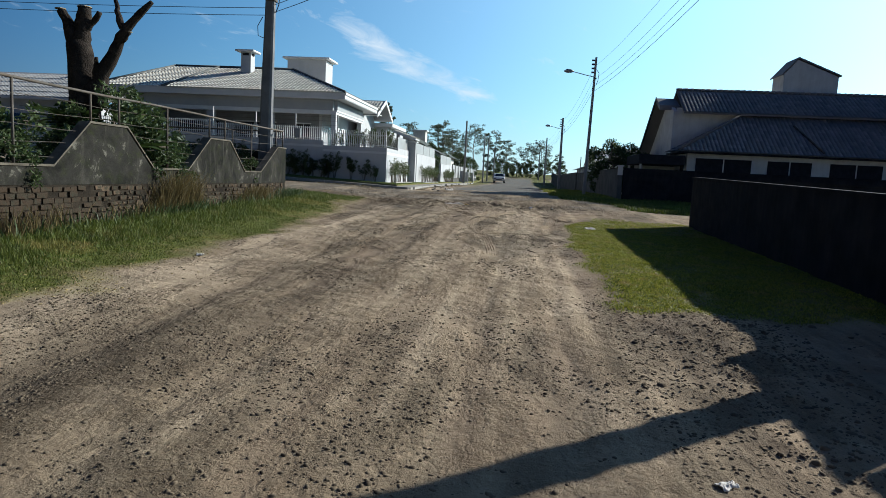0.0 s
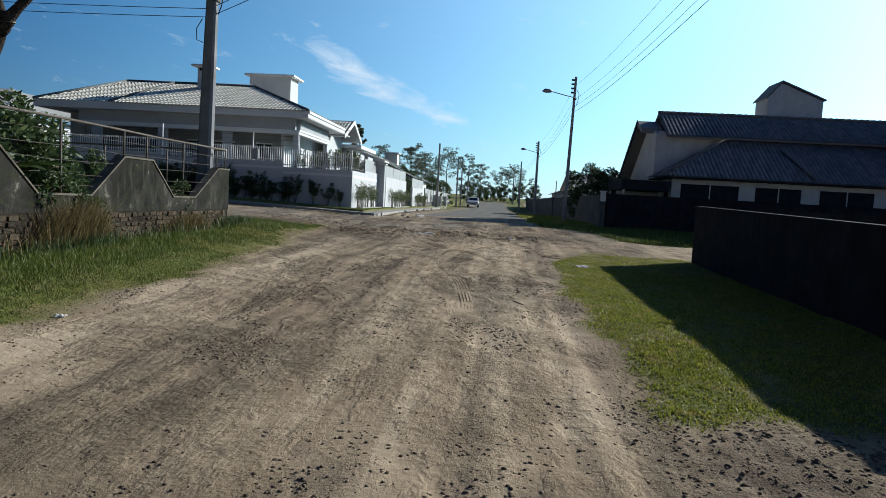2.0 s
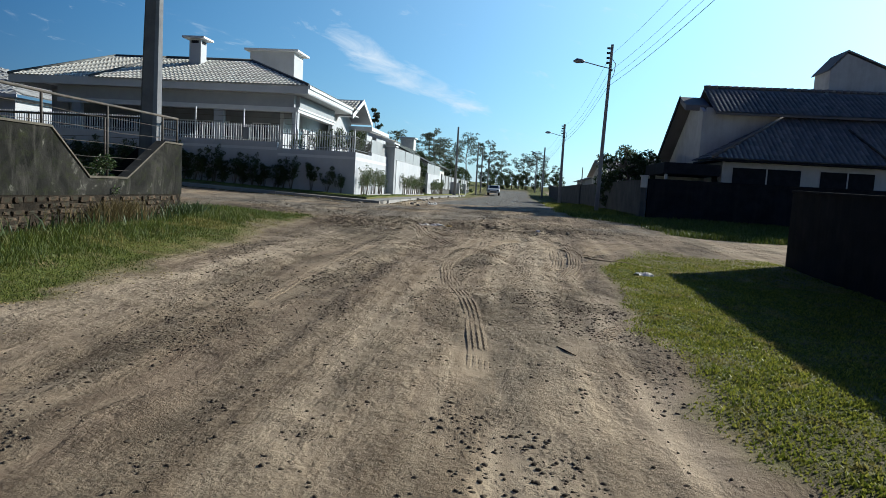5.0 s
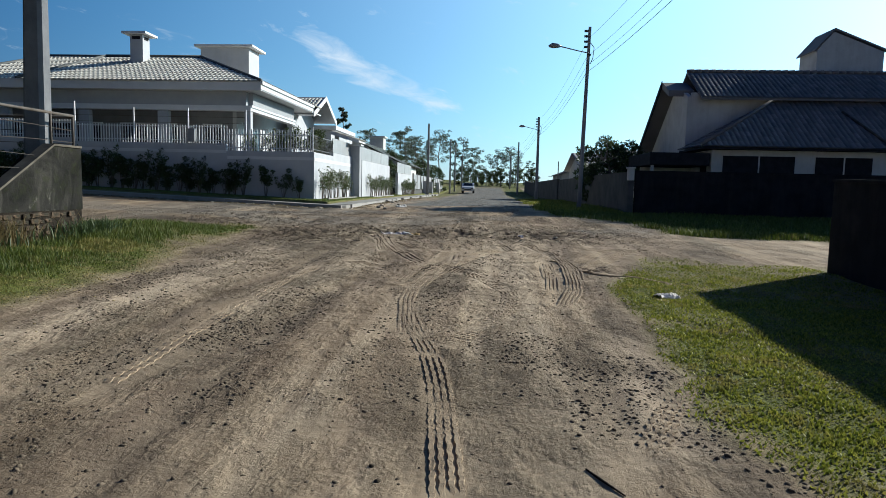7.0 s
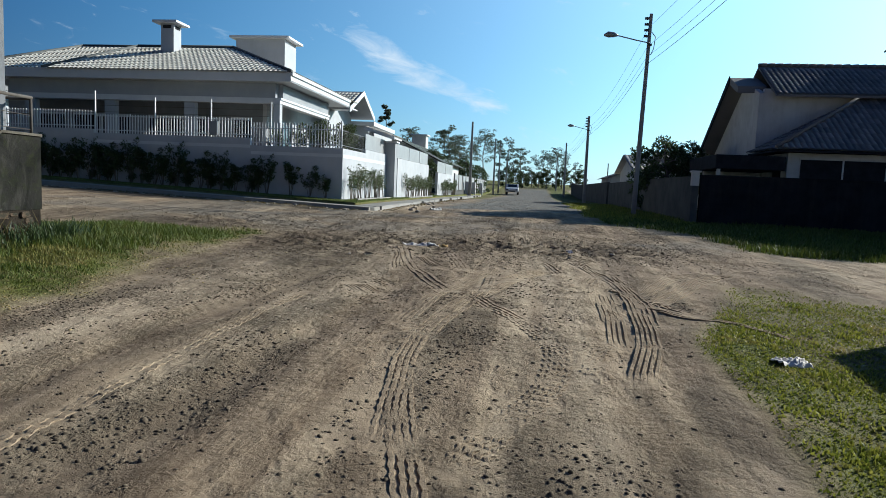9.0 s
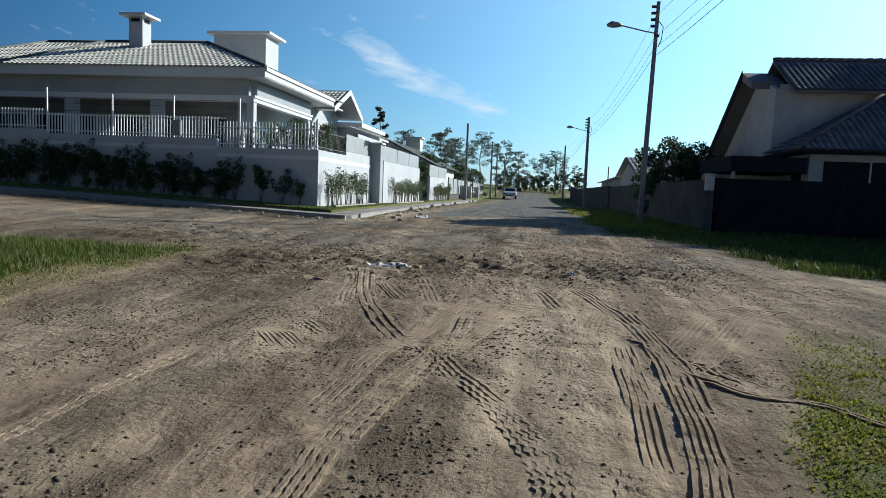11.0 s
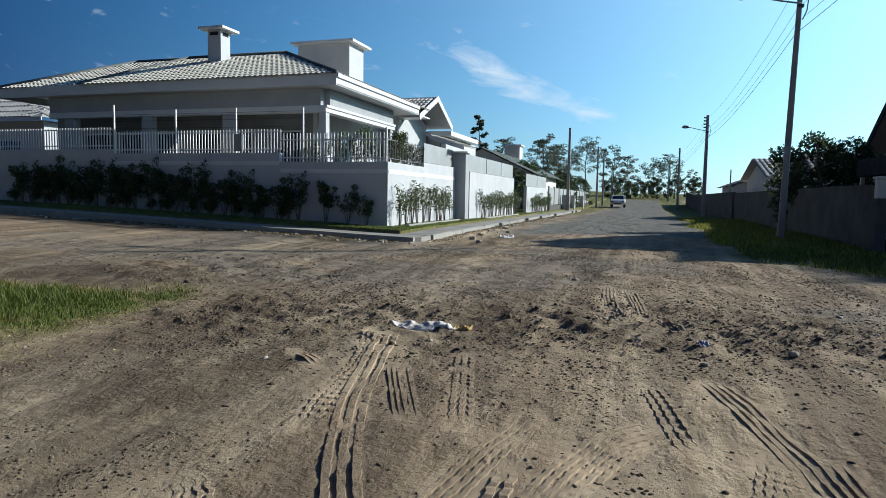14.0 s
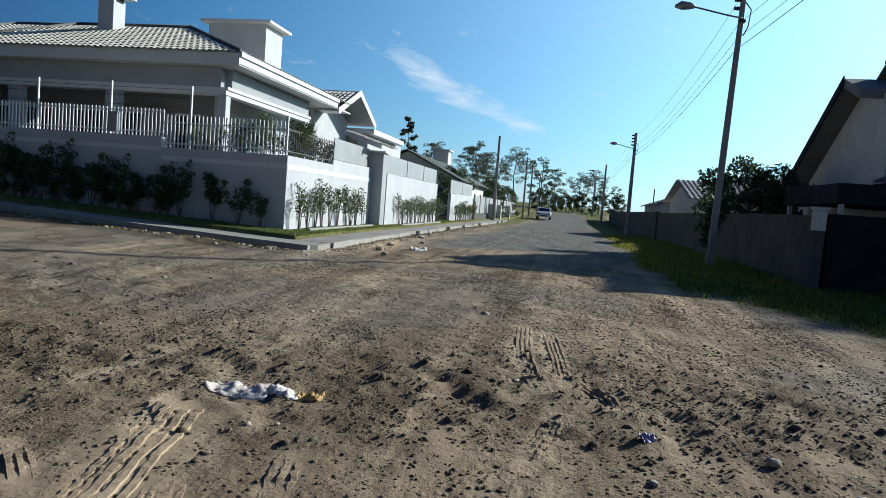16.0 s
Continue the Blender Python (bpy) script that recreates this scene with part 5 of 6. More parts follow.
# ---- utility poles and cables ----
def pole(name, x, y, top, wide, label, lamp=0, crossbar=True, group="street poles", lean=(0, 0), base=None, concrete=None):
    zb = height(x, y) if base is None else base
    p = thing(name, (x, y, zb), label, "pole", group)
    bm = bmesh.new()
    w0, w1 = wide / 2, wide * 0.30
    lx, ly = lean
    prof = ((zb - 0.3, w0, 0.0), (zb + (top - zb) * 0.5, (w0 + w1) / 2, 0.5), (top, w1, 1.0))
    rings = []
    for z, w, f in prof:
        cx, cy, b = x + lx * f, y + ly * f, w * 0.35
        rings.append([bm.verts.new((cx + a, cy + c * 0.72, z)) for a, c in ((-w, -w + b), (-w + b, -w), (w - b, -w), (w, -w + b), (w, w - b), (w - b, w), (-w + b, w), (-w, w - b))])
    for a, b in zip(rings, rings[1:]):
        for k in range(8):
            bm.faces.new((a[k], a[(k + 1) % 8], b[(k + 1) % 8], b[k]))
    bm.faces.new(rings[-1])
    part("shaft", bm, concrete or CONCRETE, p, "weathered concrete shaft")
    tx, ty = x + lx, y + ly
    if crossbar:
        for i in range(4):
            z = top - 0.18 - 0.23 * i
            ins = part("insulator", tube(bmesh.new(), [(tx - w1 - 0.02, ty, z), (tx - w1 - 0.07, ty, z), (tx - w1 - 0.12, ty, z), (tx - w1 - 0.17, ty, z)], [0.035, 0.06, 0.045, 0.055], 8), DARK_METAL, p, smooth=True)
            part("bracket", boxed(tx - w1 - 0.03, ty - 0.03, z - 0.05, tx - w1 + 0.002, ty + 0.03, z + 0.05), METAL, ins)
        part("strap", boxed(tx - w1 - 0.02, ty - w1 - 0.02, top - 1.25, tx + w1 + 0.03, ty + w1 + 0.02, top - 1.18), METAL, p)
        part("cable_loop", tube(bmesh.new(), [(tx + w1, ty, top - 0.7), (tx + w1 + 0.16, ty, top - 0.9), (tx + w1 + 0.12, ty, top - 1.35), (tx + w1 + 0.02, ty, top - 1.6)], 0.016, 6), CABLE, p, smooth=True)
    if lamp:
        z = top - 1.15
        arm = part("lamp_arm", tube(bmesh.new(), [(tx, ty - w1, z), (tx - 0.5, ty - w1, z + 0.10), (tx - lamp, ty - w1, z + 0.30)], 0.024, 8), GREY_PANEL, p, smooth=True)
        bm = bmesh.new()
        tube(bm, [(tx - lamp + 0.1, ty - w1, z + 0.29), (tx - lamp - 0.06, ty - w1, z + 0.31), (tx - lamp - 0.28, ty - w1, z + 0.32), (tx - lamp - 0.45, ty - w1, z + 0.29)], [0.04, 0.10, 0.12, 0.04], 10)
        part("lamp_head", bm, GREY_PANEL, arm, "grey street lamp head", smooth=True)
    return p


P0 = pole("utility_pole", -8.36, 20.45, 8.3, 0.44, "thick tapered concrete utility pole behind the wall", 0, True, lean=(0.14, 0), concrete=DARKER_CONCRETE)
pole("utility_pole", 3.9, 38.9, 9.05, 0.20, "concrete utility pole with a street lamp arm", 1.35, True, lean=(0.16, 0))
pole("utility_pole", 4.05, 68.0, 8.3, 0.30, "farther concrete utility pole with a street lamp", 1.3, True)
pole("utility_pole", -6.3, 72.4, 8.0, 0.28, "dark slim pole by the far fence", 0, False)
pole("utility_pole", 3.6, 98.0, 8.2, 0.28, "distant pole with a lamp", 1.3, False)
pole("utility_pole", 3.4, 126.0, 8.0, 0.28, "distant pole with a lamp", 1.2, False)
pole("utility_pole", -5.6, 96.0, 8.3, 0.26, "distant dark pole by the fence", 0, False)
pole("utility_pole", -5.4, 104.0, 8.3, 0.26, "distant dark pole by the fence", 0, False)
pole("utility_pole", -5.0, 118.0, 7.5, 0.26, "distant dark pole by the fence", 0, False)
pole("utility_pole", 7.6, 66.0, 4.9, 0.16, "short service post beside a low house", 0, False)
pole("utility_pole", 7.4, 82.0, 5.0, 0.16, "short service post beside a far house", 0, False)
# stands beside the gate; its long shadow crosses the street
pole("utility_pole", 4.75, 6.95, 7.6, 0.46, "thick concrete utility pole beside the gate", 0, False)


def cable(points, sag, r, label="thin black overhead cable", group="overhead cables"):
    bm = bmesh.new()
    for a, b in zip(points, points[1:]):
        a, b = Vector(a), Vector(b)
        tube(bm, [a.lerp(b, t) - Vector((0, 0, 4 * sag * t * (1 - t))) for t in np.linspace(0, 1, 13)], r, 5)
    return whole("overhead_cable", bm, CABLE, label, "cable", group, smooth=True)


for i, z in enumerate((7.05, 7.35, 7.75, 8.5)):
    cable([(4.75, 6.95, z - 0.05), (3.98, 38.85, z), (3.95, 68.0, z - 0.45), (3.5, 98.0, z - 0.7), (3.3, 126.0, z - 0.8)], 0.42 + 0.05 * i, 0.0055 if i else 0.008)
for z in (6.85, 6.62):
    cable([(-34.0, 19.0, z + 0.5), (-8.25, 20.45, z)], 0.3, 0.010)
    cable([(-8.1, 20.45, z + 0.1), (4.75, 6.95, z + 0.5)], 0.3, 0.010)
bmx = bmesh.new()
tube(bmx, [(-8.4, 20.2, 6.5), (-8.52, 20.1, 6.2), (-8.5, 20.1, 5.9), (-8.36, 20.2, 5.85)], 0.012, 6)
part("cable_loop", bmx, CABLE, P0, smooth=True)


# ---- foliage ----
def leaf_cloud(rng, centres, radii, count, size, squash=0.8, tip=0.55):
    """Many small four-cornered leaves scattered in uneven clumps. Returns arrays of corners and faces."""
    centres, radii = np.asarray(centres, float), np.asarray(radii, float)
    pick = rng.choice(len(centres), count, p=radii ** 2 / np.sum(radii ** 2))
    d = rng.normal(size=(count, 3))
    d /= np.linalg.norm(d, axis=1, keepdims=True)
    pos = centres[pick] + d * (radii[pick] * rng.uniform(0.25, 1.0, count) ** 0.5)[:, None] * np.array([1, 1, squash])
    ax = rng.normal(size=(count, 3)) + d * 0.7
    ax /= np.linalg.norm(ax, axis=1, keepdims=True)
    sd = np.cross(ax, rng.normal(size=(count, 3)))
    sd /= np.linalg.norm(sd, axis=1, keepdims=True)
    s = size * rng.uniform(0.6, 1.3, count)[:, None]
    v = np.stack([pos - ax * s, pos + sd * s * tip * 0.7, pos + ax * s, pos - sd * s * tip * 0.7], 1).reshape(-1, 3)
    return v, np.arange(count * 4).reshape(-1, 4)


def tree(name, seed, h, spread, clumps, leaves, size, label, bark=FAR_BARK, leaf=PINE, crown_from=0.45, trunk_r=0.16, squash=0.75):
    """A tapered trunk with limbs and an uneven crown, built at the origin."""
    rng = np.random.RandomState(seed)
    t = thing(name, (0, 0, 0), label, "tree")
    bm = bmesh.new()
    bend = rng.uniform(-0.04, 0.04, (6, 2)) * h
    spine = [Vector((bend[i][0] * i / 5, bend[i][1] * i / 5, -0.3 + (h * 0.93) * i / 5)) for i in range(6)]
    tube(bm, spine, [trunk_r * (1 - 0.16 * i) for i in range(6)], 7)
    cen, rad = [], []
    for i in range(clumps):
        f = crown_from + (1 - crown_from) * (i + 0.5) / clumps
        a = i * 2.4 + rng.uniform(-0.5, 0.5)
        reach = spread * (1.15 - 0.75 * abs(f - (crown_from + 0.3))) * rng.uniform(0.45, 1.0) * (1.0 if f < 0.9 else 0.35)
        k = min(4, int(f * 5))
        start = spine[k].lerp(spine[k + 1], f * 5 - k if f * 5 - k <= 1 else 1)
        end = start + Vector((math.cos(a) * reach, math.sin(a) * reach, rng.uniform(0.05, 0.16) * h * (1.1 - f)))
        tube(bm, [start, start.lerp(end, 0.5) + Vector((0, 0, 0.03 * h)), end], [trunk_r * 0.4 * (1.1 - f) + 0.02, trunk_r * 0.22 + 0.01, 0.012], 5)
        for _ in range(5):
            cen.append(end + Vector(rng.uniform(-0.5, 0.5, 3) * spread * 0.55))
            rad.append(spread * rng.uniform(0.10, 0.30))
    part("trunk", bm, bark, t, smooth=True)
    v, f = leaf_cloud(rng, cen, rad, leaves, size, squash)
    ob = new("crown", mesh_arrays("crown", v, f, leaf))
    ob.parent = t
    return t


def plant_many(variants, places):
    """places: x, y, scale, turn, base height or None. The first use of a variant moves it, later ones copy it."""
    used = set()
    for i, (x, y, s, turn, zb) in enumerate(places):
        src = variants[i % len(variants)]
        m = pose(x, y, height(x, y) if zb is None else zb, 0, 0, turn)
        if i % len(variants) in used:
            ob = copy_thing(src, m)
        else:
            ob = src
            used.add(i % len(variants))
            ob.matrix_basis = m
        ob.scale = (s, s, s)


pines = [tree("tall_tree", 3 + i, 12.0, (3.2, 2.6, 3.6)[i], 13 + i, 3600, 0.16, "tall distant tree with an open tufted crown", crown_from=(0.30, 0.18, 0.48)[i], trunk_r=0.17, squash=0.5) for i in range(3)]
plant_many(pines, [(-17.5, 100, 0.72, 0, None), (-13.0, 104, 0.80, 60, None), (-8.4, 112, 0.78, 200, None), (-10.6, 100, 0.66, 10, None), (-6.3, 150, 0.92, 130, None), (1.4, 150, 0.66, 220, None), (-3.6, 154, 0.74, 40, None), (8.4, 155, 0.5, 300, None), (4.4, 152, 0.72, 20, None), (-15.5, 118, 0.8, 90, None), (-40, 78, 0.8, 140, 2), (-47, 80, 0.8, 14, 2), (-37, 70, 0.72, 170, 2), (-20.5, 94, 0.62, 33, 1)])
slim = tree("tall_tree", 21, 13.5, 1.2, 13, 2600, 0.22, "slim dark conifer above the far roofs", crown_from=0.35, trunk_r=0.16)
plant_many([slim], [(-20.6, 98, 0.93, 0, 1.0)])
bushes = [tree("roadside_tree", 31 + i, 4.0, 1.55, 15, 5200, 0.10, "dense dark roadside tree", leaf=FOLIAGE, crown_from=0.15, trunk_r=0.12, squash=0.9) for i in range(2)]
plant_many(bushes, [(6.35, 45.5, 1.0, 0, 0.95), (-9.4, 71.5, 1.0, 90, None), (-7.9, 84, 1.0, 40, None), (7.5, 46.4, 0.92, 150, 0.95), (-7.6, 97, 0.9, 15, None), (2.0, 140, 1.0, 70, None), (-1.0, 145, 0.9, 20, None), (5.0, 142, 1.1, 170, None), (-4.5, 150, 1.0, 200, None), (-8.2, 54.4, 0.6, 10, 1.2), (-9.0, 65.8, 0.8, 80, 1.2), (8, 138, 1.0, 240, None), (-2.6, 139, 0.8, 100, None), (0.4, 142, 0.85, 300, None), (-6.0, 141, 1.0, 10, None)])


# added, unseen trees: right ones shade the crossing, left ones dim the house front
big = tree("light_blocking_tree", 77, 12.5, 4.2, 20, 14000, 0.32, "large dense tree added out of view to block light", leaf=FOLIAGE, crown_from=0.25, trunk_r=0.3, squash=0.85)
plant_many([big], [(36.5, 48.5, 1.02, 0, 0.9), (42.0, 55.0, 1.45, 100, 0.9), (45.6, 60.6, 1.78, 310, 0.9), (46.8, 63.1, 1.82, 60, 0.9), (-24, 14, 1.0, 200, 1.4), (-30, 19, 1.1, 40, 1.4), (-23, 6, 1.0, 90, 1.4), (-37, 24, 1.1, 300, 1.8), (-29, 10, 1.05, 150, 1.4)])


def shrub(seed, h, wide, leaves, leaf=None):
    """A young hedge plant: several thin stems with leaves towards their tips."""
    rng = np.random.RandomState(seed)
    t = thing("hedge_shrub", (0, 0, 0), "young leafy shrub planted along the white wall", "shrub", "shrubs along the white wall")
    bm, cen, rad = bmesh.new(), [], []
    for i in range(rng.randint(4, 7)):
        a, r = rng.uniform(0, 6.28), wide * rng.uniform(0.2, 0.9)
        hh = h * rng.uniform(0.6, 1.0)
        tip = Vector((math.cos(a) * r * 0.5, math.sin(a) * r, hh))
        mid = Vector((tip.x * 0.4, tip.y * 0.35, hh * 0.5))
        tube(bm, [(0.02 * math.cos(a), 0.02 * math.sin(a), -0.05), mid, tip], [0.014, 0.010, 0.005], 5)
        for f in (0.45, 0.62, 0.78, 0.92, 1.0):
            cen.append(mid.lerp(tip, (f - 0.4) / 0.6) + Vector(rng.uniform(-0.06, 0.06, 3)))
            rad.append(rng.uniform(0.07, 0.17))
    part("branchwork", bm, FAR_BARK, t)
    v, f = leaf_cloud(rng, cen, rad, leaves, 0.045, 0.9)
    ob = new("leaves", mesh_arrays("leaves", v, f, leaf or HEDGE))
    ob.parent = t
    return t


shrubs = [shrub(60 + i, 1.25 + 0.1 * (i % 3), 0.46, 300) for i in range(6)]
rs = random.Random(5)
spots = []
y = 35.75
while y < 41.6:
    spots.append((-7.18 + rs.uniform(-0.06, 0.06), y, rs.uniform(0.8, 1.08), rs.choice((0, 180)) + rs.uniform(-20, 20), None))
    y += rs.uniform(0.42, 0.7)
y = 44.4
while y < 52:
    spots.append((-6.74 + rs.uniform(-0.05, 0.05), y, rs.uniform(0.75, 1.0), rs.uniform(-25, 25), None))
    y += rs.uniform(0.45, 0.75)
y = 57
while y < 64.5:
    spots.append((-6.7, y, rs.uniform(0.7, 0.95), rs.uniform(-25, 25), None))
    y += rs.uniform(0.5, 0.8)
dense = [shrub(70 + i, 1.35 + 0.12 * (i % 3), 0.60, 900, FOLIAGE) for i in range(4)]
front = []
x = -7.95
while x > -22:
    front.append((x, 35.08 + rs.uniform(-0.06, 0.06), rs.uniform(0.8, 1.1) * (1.15 if x < -12.5 else 1.0), 90 + rs.uniform(-30, 30), None))
    x -= rs.uniform(0.5, 0.95) * (0.62 if x < -10 else 1.0)
low_hedge = [shrub(90 + i, 0.48, 0.4, 560, FOLIAGE) for i in range(2)]
plant_many(shrubs, spots)
plant_many(dense, front)
plant_many(low_hedge, [(xx, 35.12, rs.uniform(0.8, 1.3), 90 + rs.uniform(-20, 20), None) for xx in np.arange(-22.0, -10.6, 0.85)])
yard = [shrub(80 + i, 1.5, 0.6, 520) for i in range(2)]
plant_many(yard, [(-8.2, 36.2, 1.0, 0, 2.6), (-8.9, 36.4, 0.9, 40, 2.6), (-8.1, 37.0, 1.0, 80, 2.6), (-9.6, 36.3, 0.8, 10, 2.6), (-8.0, 38.2, 1.0, 120, 2.5), (-8.0, 39.3, 0.9, 10, 2.5), (-8.2, 40.4, 0.9, 70, 2.5), (-7.9, 37.7, 1.0, 0, 2.7), (-10.3, 36.2, 0.9, 33, 2.6), (-8.5, 36.0, 1.05, 200, 2.6), (-9.2, 36.1, 1.0, 300, 2.6), (-7.8, 36.5, 1.0, 250, 2.6), (-7.75, 38.8, 0.85, 160, 2.6), (-7.75, 37.3, 0.9, 99, 2.6), (-9.9, 36.0, 0.85, 140, 2.6), (-10.7, 36.1, 0.8, 210, 2.6), (-8.7, 36.7, 1.1, 15, 2.6), (-7.85, 38.0, 1.05, 45, 2.6), (-9.4, 36.6, 1.05, 75, 2.6), (-7.8, 39.8, 0.9, 190, 2.5), (-7.8, 36.9, 1.1, 20, 2.6), (-7.75, 41.2, 0.8, 130, 2.5)])


def build_pruned_tree():
    t = thing("pruned_tree", (-9.75, 13.6, 1.35), "thick dark tree trunk pruned back to bare stubs", "tree")
    rng = np.random.RandomState(4)
    bm = bmesh.new()

    def limb(pts, radii):
        fine, rr = [], []
        for i in range(len(pts) - 1):
            for k in range(4):
                f = k / 4
                p = Vector(pts[i]).lerp(Vector(pts[i + 1]), f)
                fine.append(p + Vector(rng.uniform(-0.025, 0.025, 3)))
                rr.append((radii[i] * (1 - f) + radii[i + 1] * f) * rng.uniform(0.9, 1.12))
        fine.append(Vector(pts[-1]))
        rr.append(radii[-1])
        tube(bm, fine, rr, 11)

    limb([(-9.85, 13.6, 1.1), (-9.83, 13.6, 1.8), (-9.80, 13.6, 2.7), (-9.85, 13.6, 3.5), (-9.95, 13.6, 4.3)], [0.484, 0.359, 0.328, 0.312, 0.250])
    limb([(-9.98, 13.6, 4.1), (-10.12, 13.6, 4.6), (-10.32, 13.55, 5.0)], [0.203, 0.125, 0.101])
    limb([(-9.9, 13.6, 4.2), (-9.83, 13.6, 4.7), (-9.78, 13.6, 5.06)], [0.195, 0.156, 0.133])
    limb([(-9.86, 13.6, 4.4), (-9.66, 13.6, 4.72), (-9.42, 13.6, 4.97)], [0.109, 0.070, 0.058])
    limb([(-9.6, 13.55, 2.9), (-9.30, 13.5, 3.6), (-8.95, 13.45, 4.15), (-8.62, 13.4, 4.62), (-8.05, 13.4, 5.16)], [0.234, 0.164, 0.125, 0.101, 0.047])
    limb([(-8.70, 13.4, 4.55), (-8.82, 13.4, 4.85), (-8.90, 13.4, 5.18)], [0.094, 0.066, 0.043])
    limb([(-8.86, 13.4, 4.3), (-8.70, 13.4, 4.36), (-8.58, 13.4, 4.50)], [0.062, 0.055, 0.043])
    limb([(-9.45, 13.5, 3.5), (-9.42, 13.45, 3.75), (-9.40, 13.45, 3.95)], [0.086, 0.055, 0.039])
    part("trunk", bm, BARK, t, smooth=True)
    for p, r in (((-10.33, 13.55, 5.01), 0.12), ((-9.78, 13.6, 5.07), 0.16), ((-8.57, 13.4, 4.505), 0.055)):
        part("cut_face", tube(bmesh.new(), [p, (p[0], p[1], p[2] + 0.02)], [r, r * 0.9], 10), CUT_WOOD, t)


build_pruned_tree()


def broad_plant(name, x, y, zb, seed, n, length, label):
    """Long arching leaves from one root."""
    rng = np.random.RandomState(seed)
    t = thing(name, (x, y, zb), label, "plant")
    for i in range(n):
        a, L = i * 2.4 + rng.uniform(-0.3, 0.3), length * rng.uniform(0.6, 1.0)
        lift = rng.uniform(0.5, 1.25)
        bm = bmesh.new()
        last = None
        w = L * rng.uniform(0.09, 0.14)
        sx, sy = -math.sin(a), math.cos(a)
        for k in range(7):
            f = k / 6
            rr, zz = L * f * math.cos(lift * (1 - f * 0.7)), L * (math.sin(lift) * f - 0.45 * f * f)
            ww = w * math.sin(math.pi * min(1, f * 0.93 + 0.05)) + 0.006
            px, py, pz = x + rr * math.cos(a), y + rr * math.sin(a), zb + 0.1 + zz
            row = [bm.verts.new((px + sx * ww, py + sy * ww, pz + ww * 0.25)), bm.verts.new((px, py, pz)), bm.verts.new((px - sx * ww, py - sy * ww, pz + ww * 0.25))]
            if last:
                bm.faces.new((last[0], last[1], row[1], row[0]))
                bm.faces.new((last[1], last[2], row[2], row[1]))
            last = row
        part("leaf", bm, BANANA, t, smooth=True)


broad_plant("broad_leaf_plant", -9.0, 13.4, 1.5, 1, 22, 1.7, "dark broad-leaved plant at the foot of the pruned tree")
broad_plant("broad_leaf_plant", -8.7, 14.4, 1.4, 2, 20, 1.3, "dark broad-leaved plant behind the wall")
broad_plant("broad_leaf_plant", -9.3, 12.8, 2.1, 9, 18, 1.3, "dark broad-leaved plant at the foot of the pruned tree")
broad_plant("broad_leaf_plant", -8.6, 17.6, 1.35, 3, 14, 0.9, "spiky dark plant behind the wall")
broad_plant("broad_leaf_plant", -8.7, 18.9, 1.35, 4, 14, 0.85, "spiky dark plant behind the wall")
broad_plant("broad_leaf_plant", -9.6, 15.6, 1.4, 6, 14, 1.0, "dark broad-leaved plant behind the wall")
yard_bushes = [tree("yard_bush", 51, 1.6, 0.9, 8, 1500, 0.07, "dense dark bush in the corner plot", leaf=FOLIAGE, crown_from=0.1, trunk_r=0.05, squash=0.9)]
plant_many(yard_bushes, [(-8.8, 13.9, 1.25, 0, 1.35), (-9.0, 12.4, 1.1, 60, 1.35), (-8.75, 13.1, 1.3, 10, 1.6), (-11.4, 16.2, 1.0, 140, 1.4), (-12.6, 17.4, 1.1, 210, 1.4), (-10.6, 17.8, 0.9, 310, 1.4), (-11.2, 12.0, 1.2, 20, 1.4), (-12.2, 13.6, 1.3, 75, 1.4), (-13.5, 18.5, 0.9, 120, 1.4), (-9.2, 15.0, 0.8, 200, 1.35), (-15.0, 19.3, 1.0, 250, 1.4), (-11.0, 19.6, 0.7, 30, 1.4), (-8.05, 13.6, 0.62, 45, 1.3), (-7.98, 14.1, 0.5, 160, 1.25), (-8.0, 18.1, 0.5, 245, 1.3), (-8.1, 13.1, 0.5, 300, 1.3), (-8.05, 9.3, 0.6, 20, 1.3)])


# ---- grass ----
def blades(name, pts, heights, material, label, seed, width=0.010):
    """One sheet of bent blades."""
    rng = np.random.RandomState(seed)
    n = len(pts)
    x, y = pts[:, 0], pts[:, 1]
    z = surface(x, y) - 0.015
    a, lean_a = rng.uniform(0, 6.283, n), rng.uniform(0, 6.283, n)
    w = width * rng.uniform(0.6, 1.4, n)
    lean = heights * rng.uniform(0.1, 0.75, n)
    dx, dy = np.cos(a) * w, np.sin(a) * w
    lx, ly = np.cos(lean_a) * lean, np.sin(lean_a) * lean
    v = np.stack([np.stack([x - dx, y - dy, z], 1), np.stack([x + dx, y + dy, z], 1), np.stack([x + dx * 0.7 + lx * 0.35, y + dy * 0.7 + ly * 0.35, z + heights * 0.6], 1), np.stack([x - dx * 0.7 + lx * 0.35, y - dy * 0.7 + ly * 0.35, z + heights * 0.6], 1), np.stack([x + lx, y + ly, z + heights], 1)], 1).reshape(-1, 3)
    i = np.arange(n)[:, None] * 5
    quad, tri = i + np.array([[0, 1, 2, 3]]), i + np.array([[3, 2, 4]])
    me = mesh_arrays(name, v, list(map(tuple, quad)) + list(map(tuple, tri)), material)
    return tagged(new(name, me), label, "grass", kind="stuff")


def scatter(seed, n, x0, x1, y0, y1, power=1.0):
    rng = np.random.RandomState(seed)
    p = np.stack([rng.uniform(x0, x1, n), rng.uniform(y0, y1, n)], 1)
    keep = green_mask(p[:, 0], p[:, 1]) ** power > rng.uniform(0.15, 1, n)
    return p[keep], rng


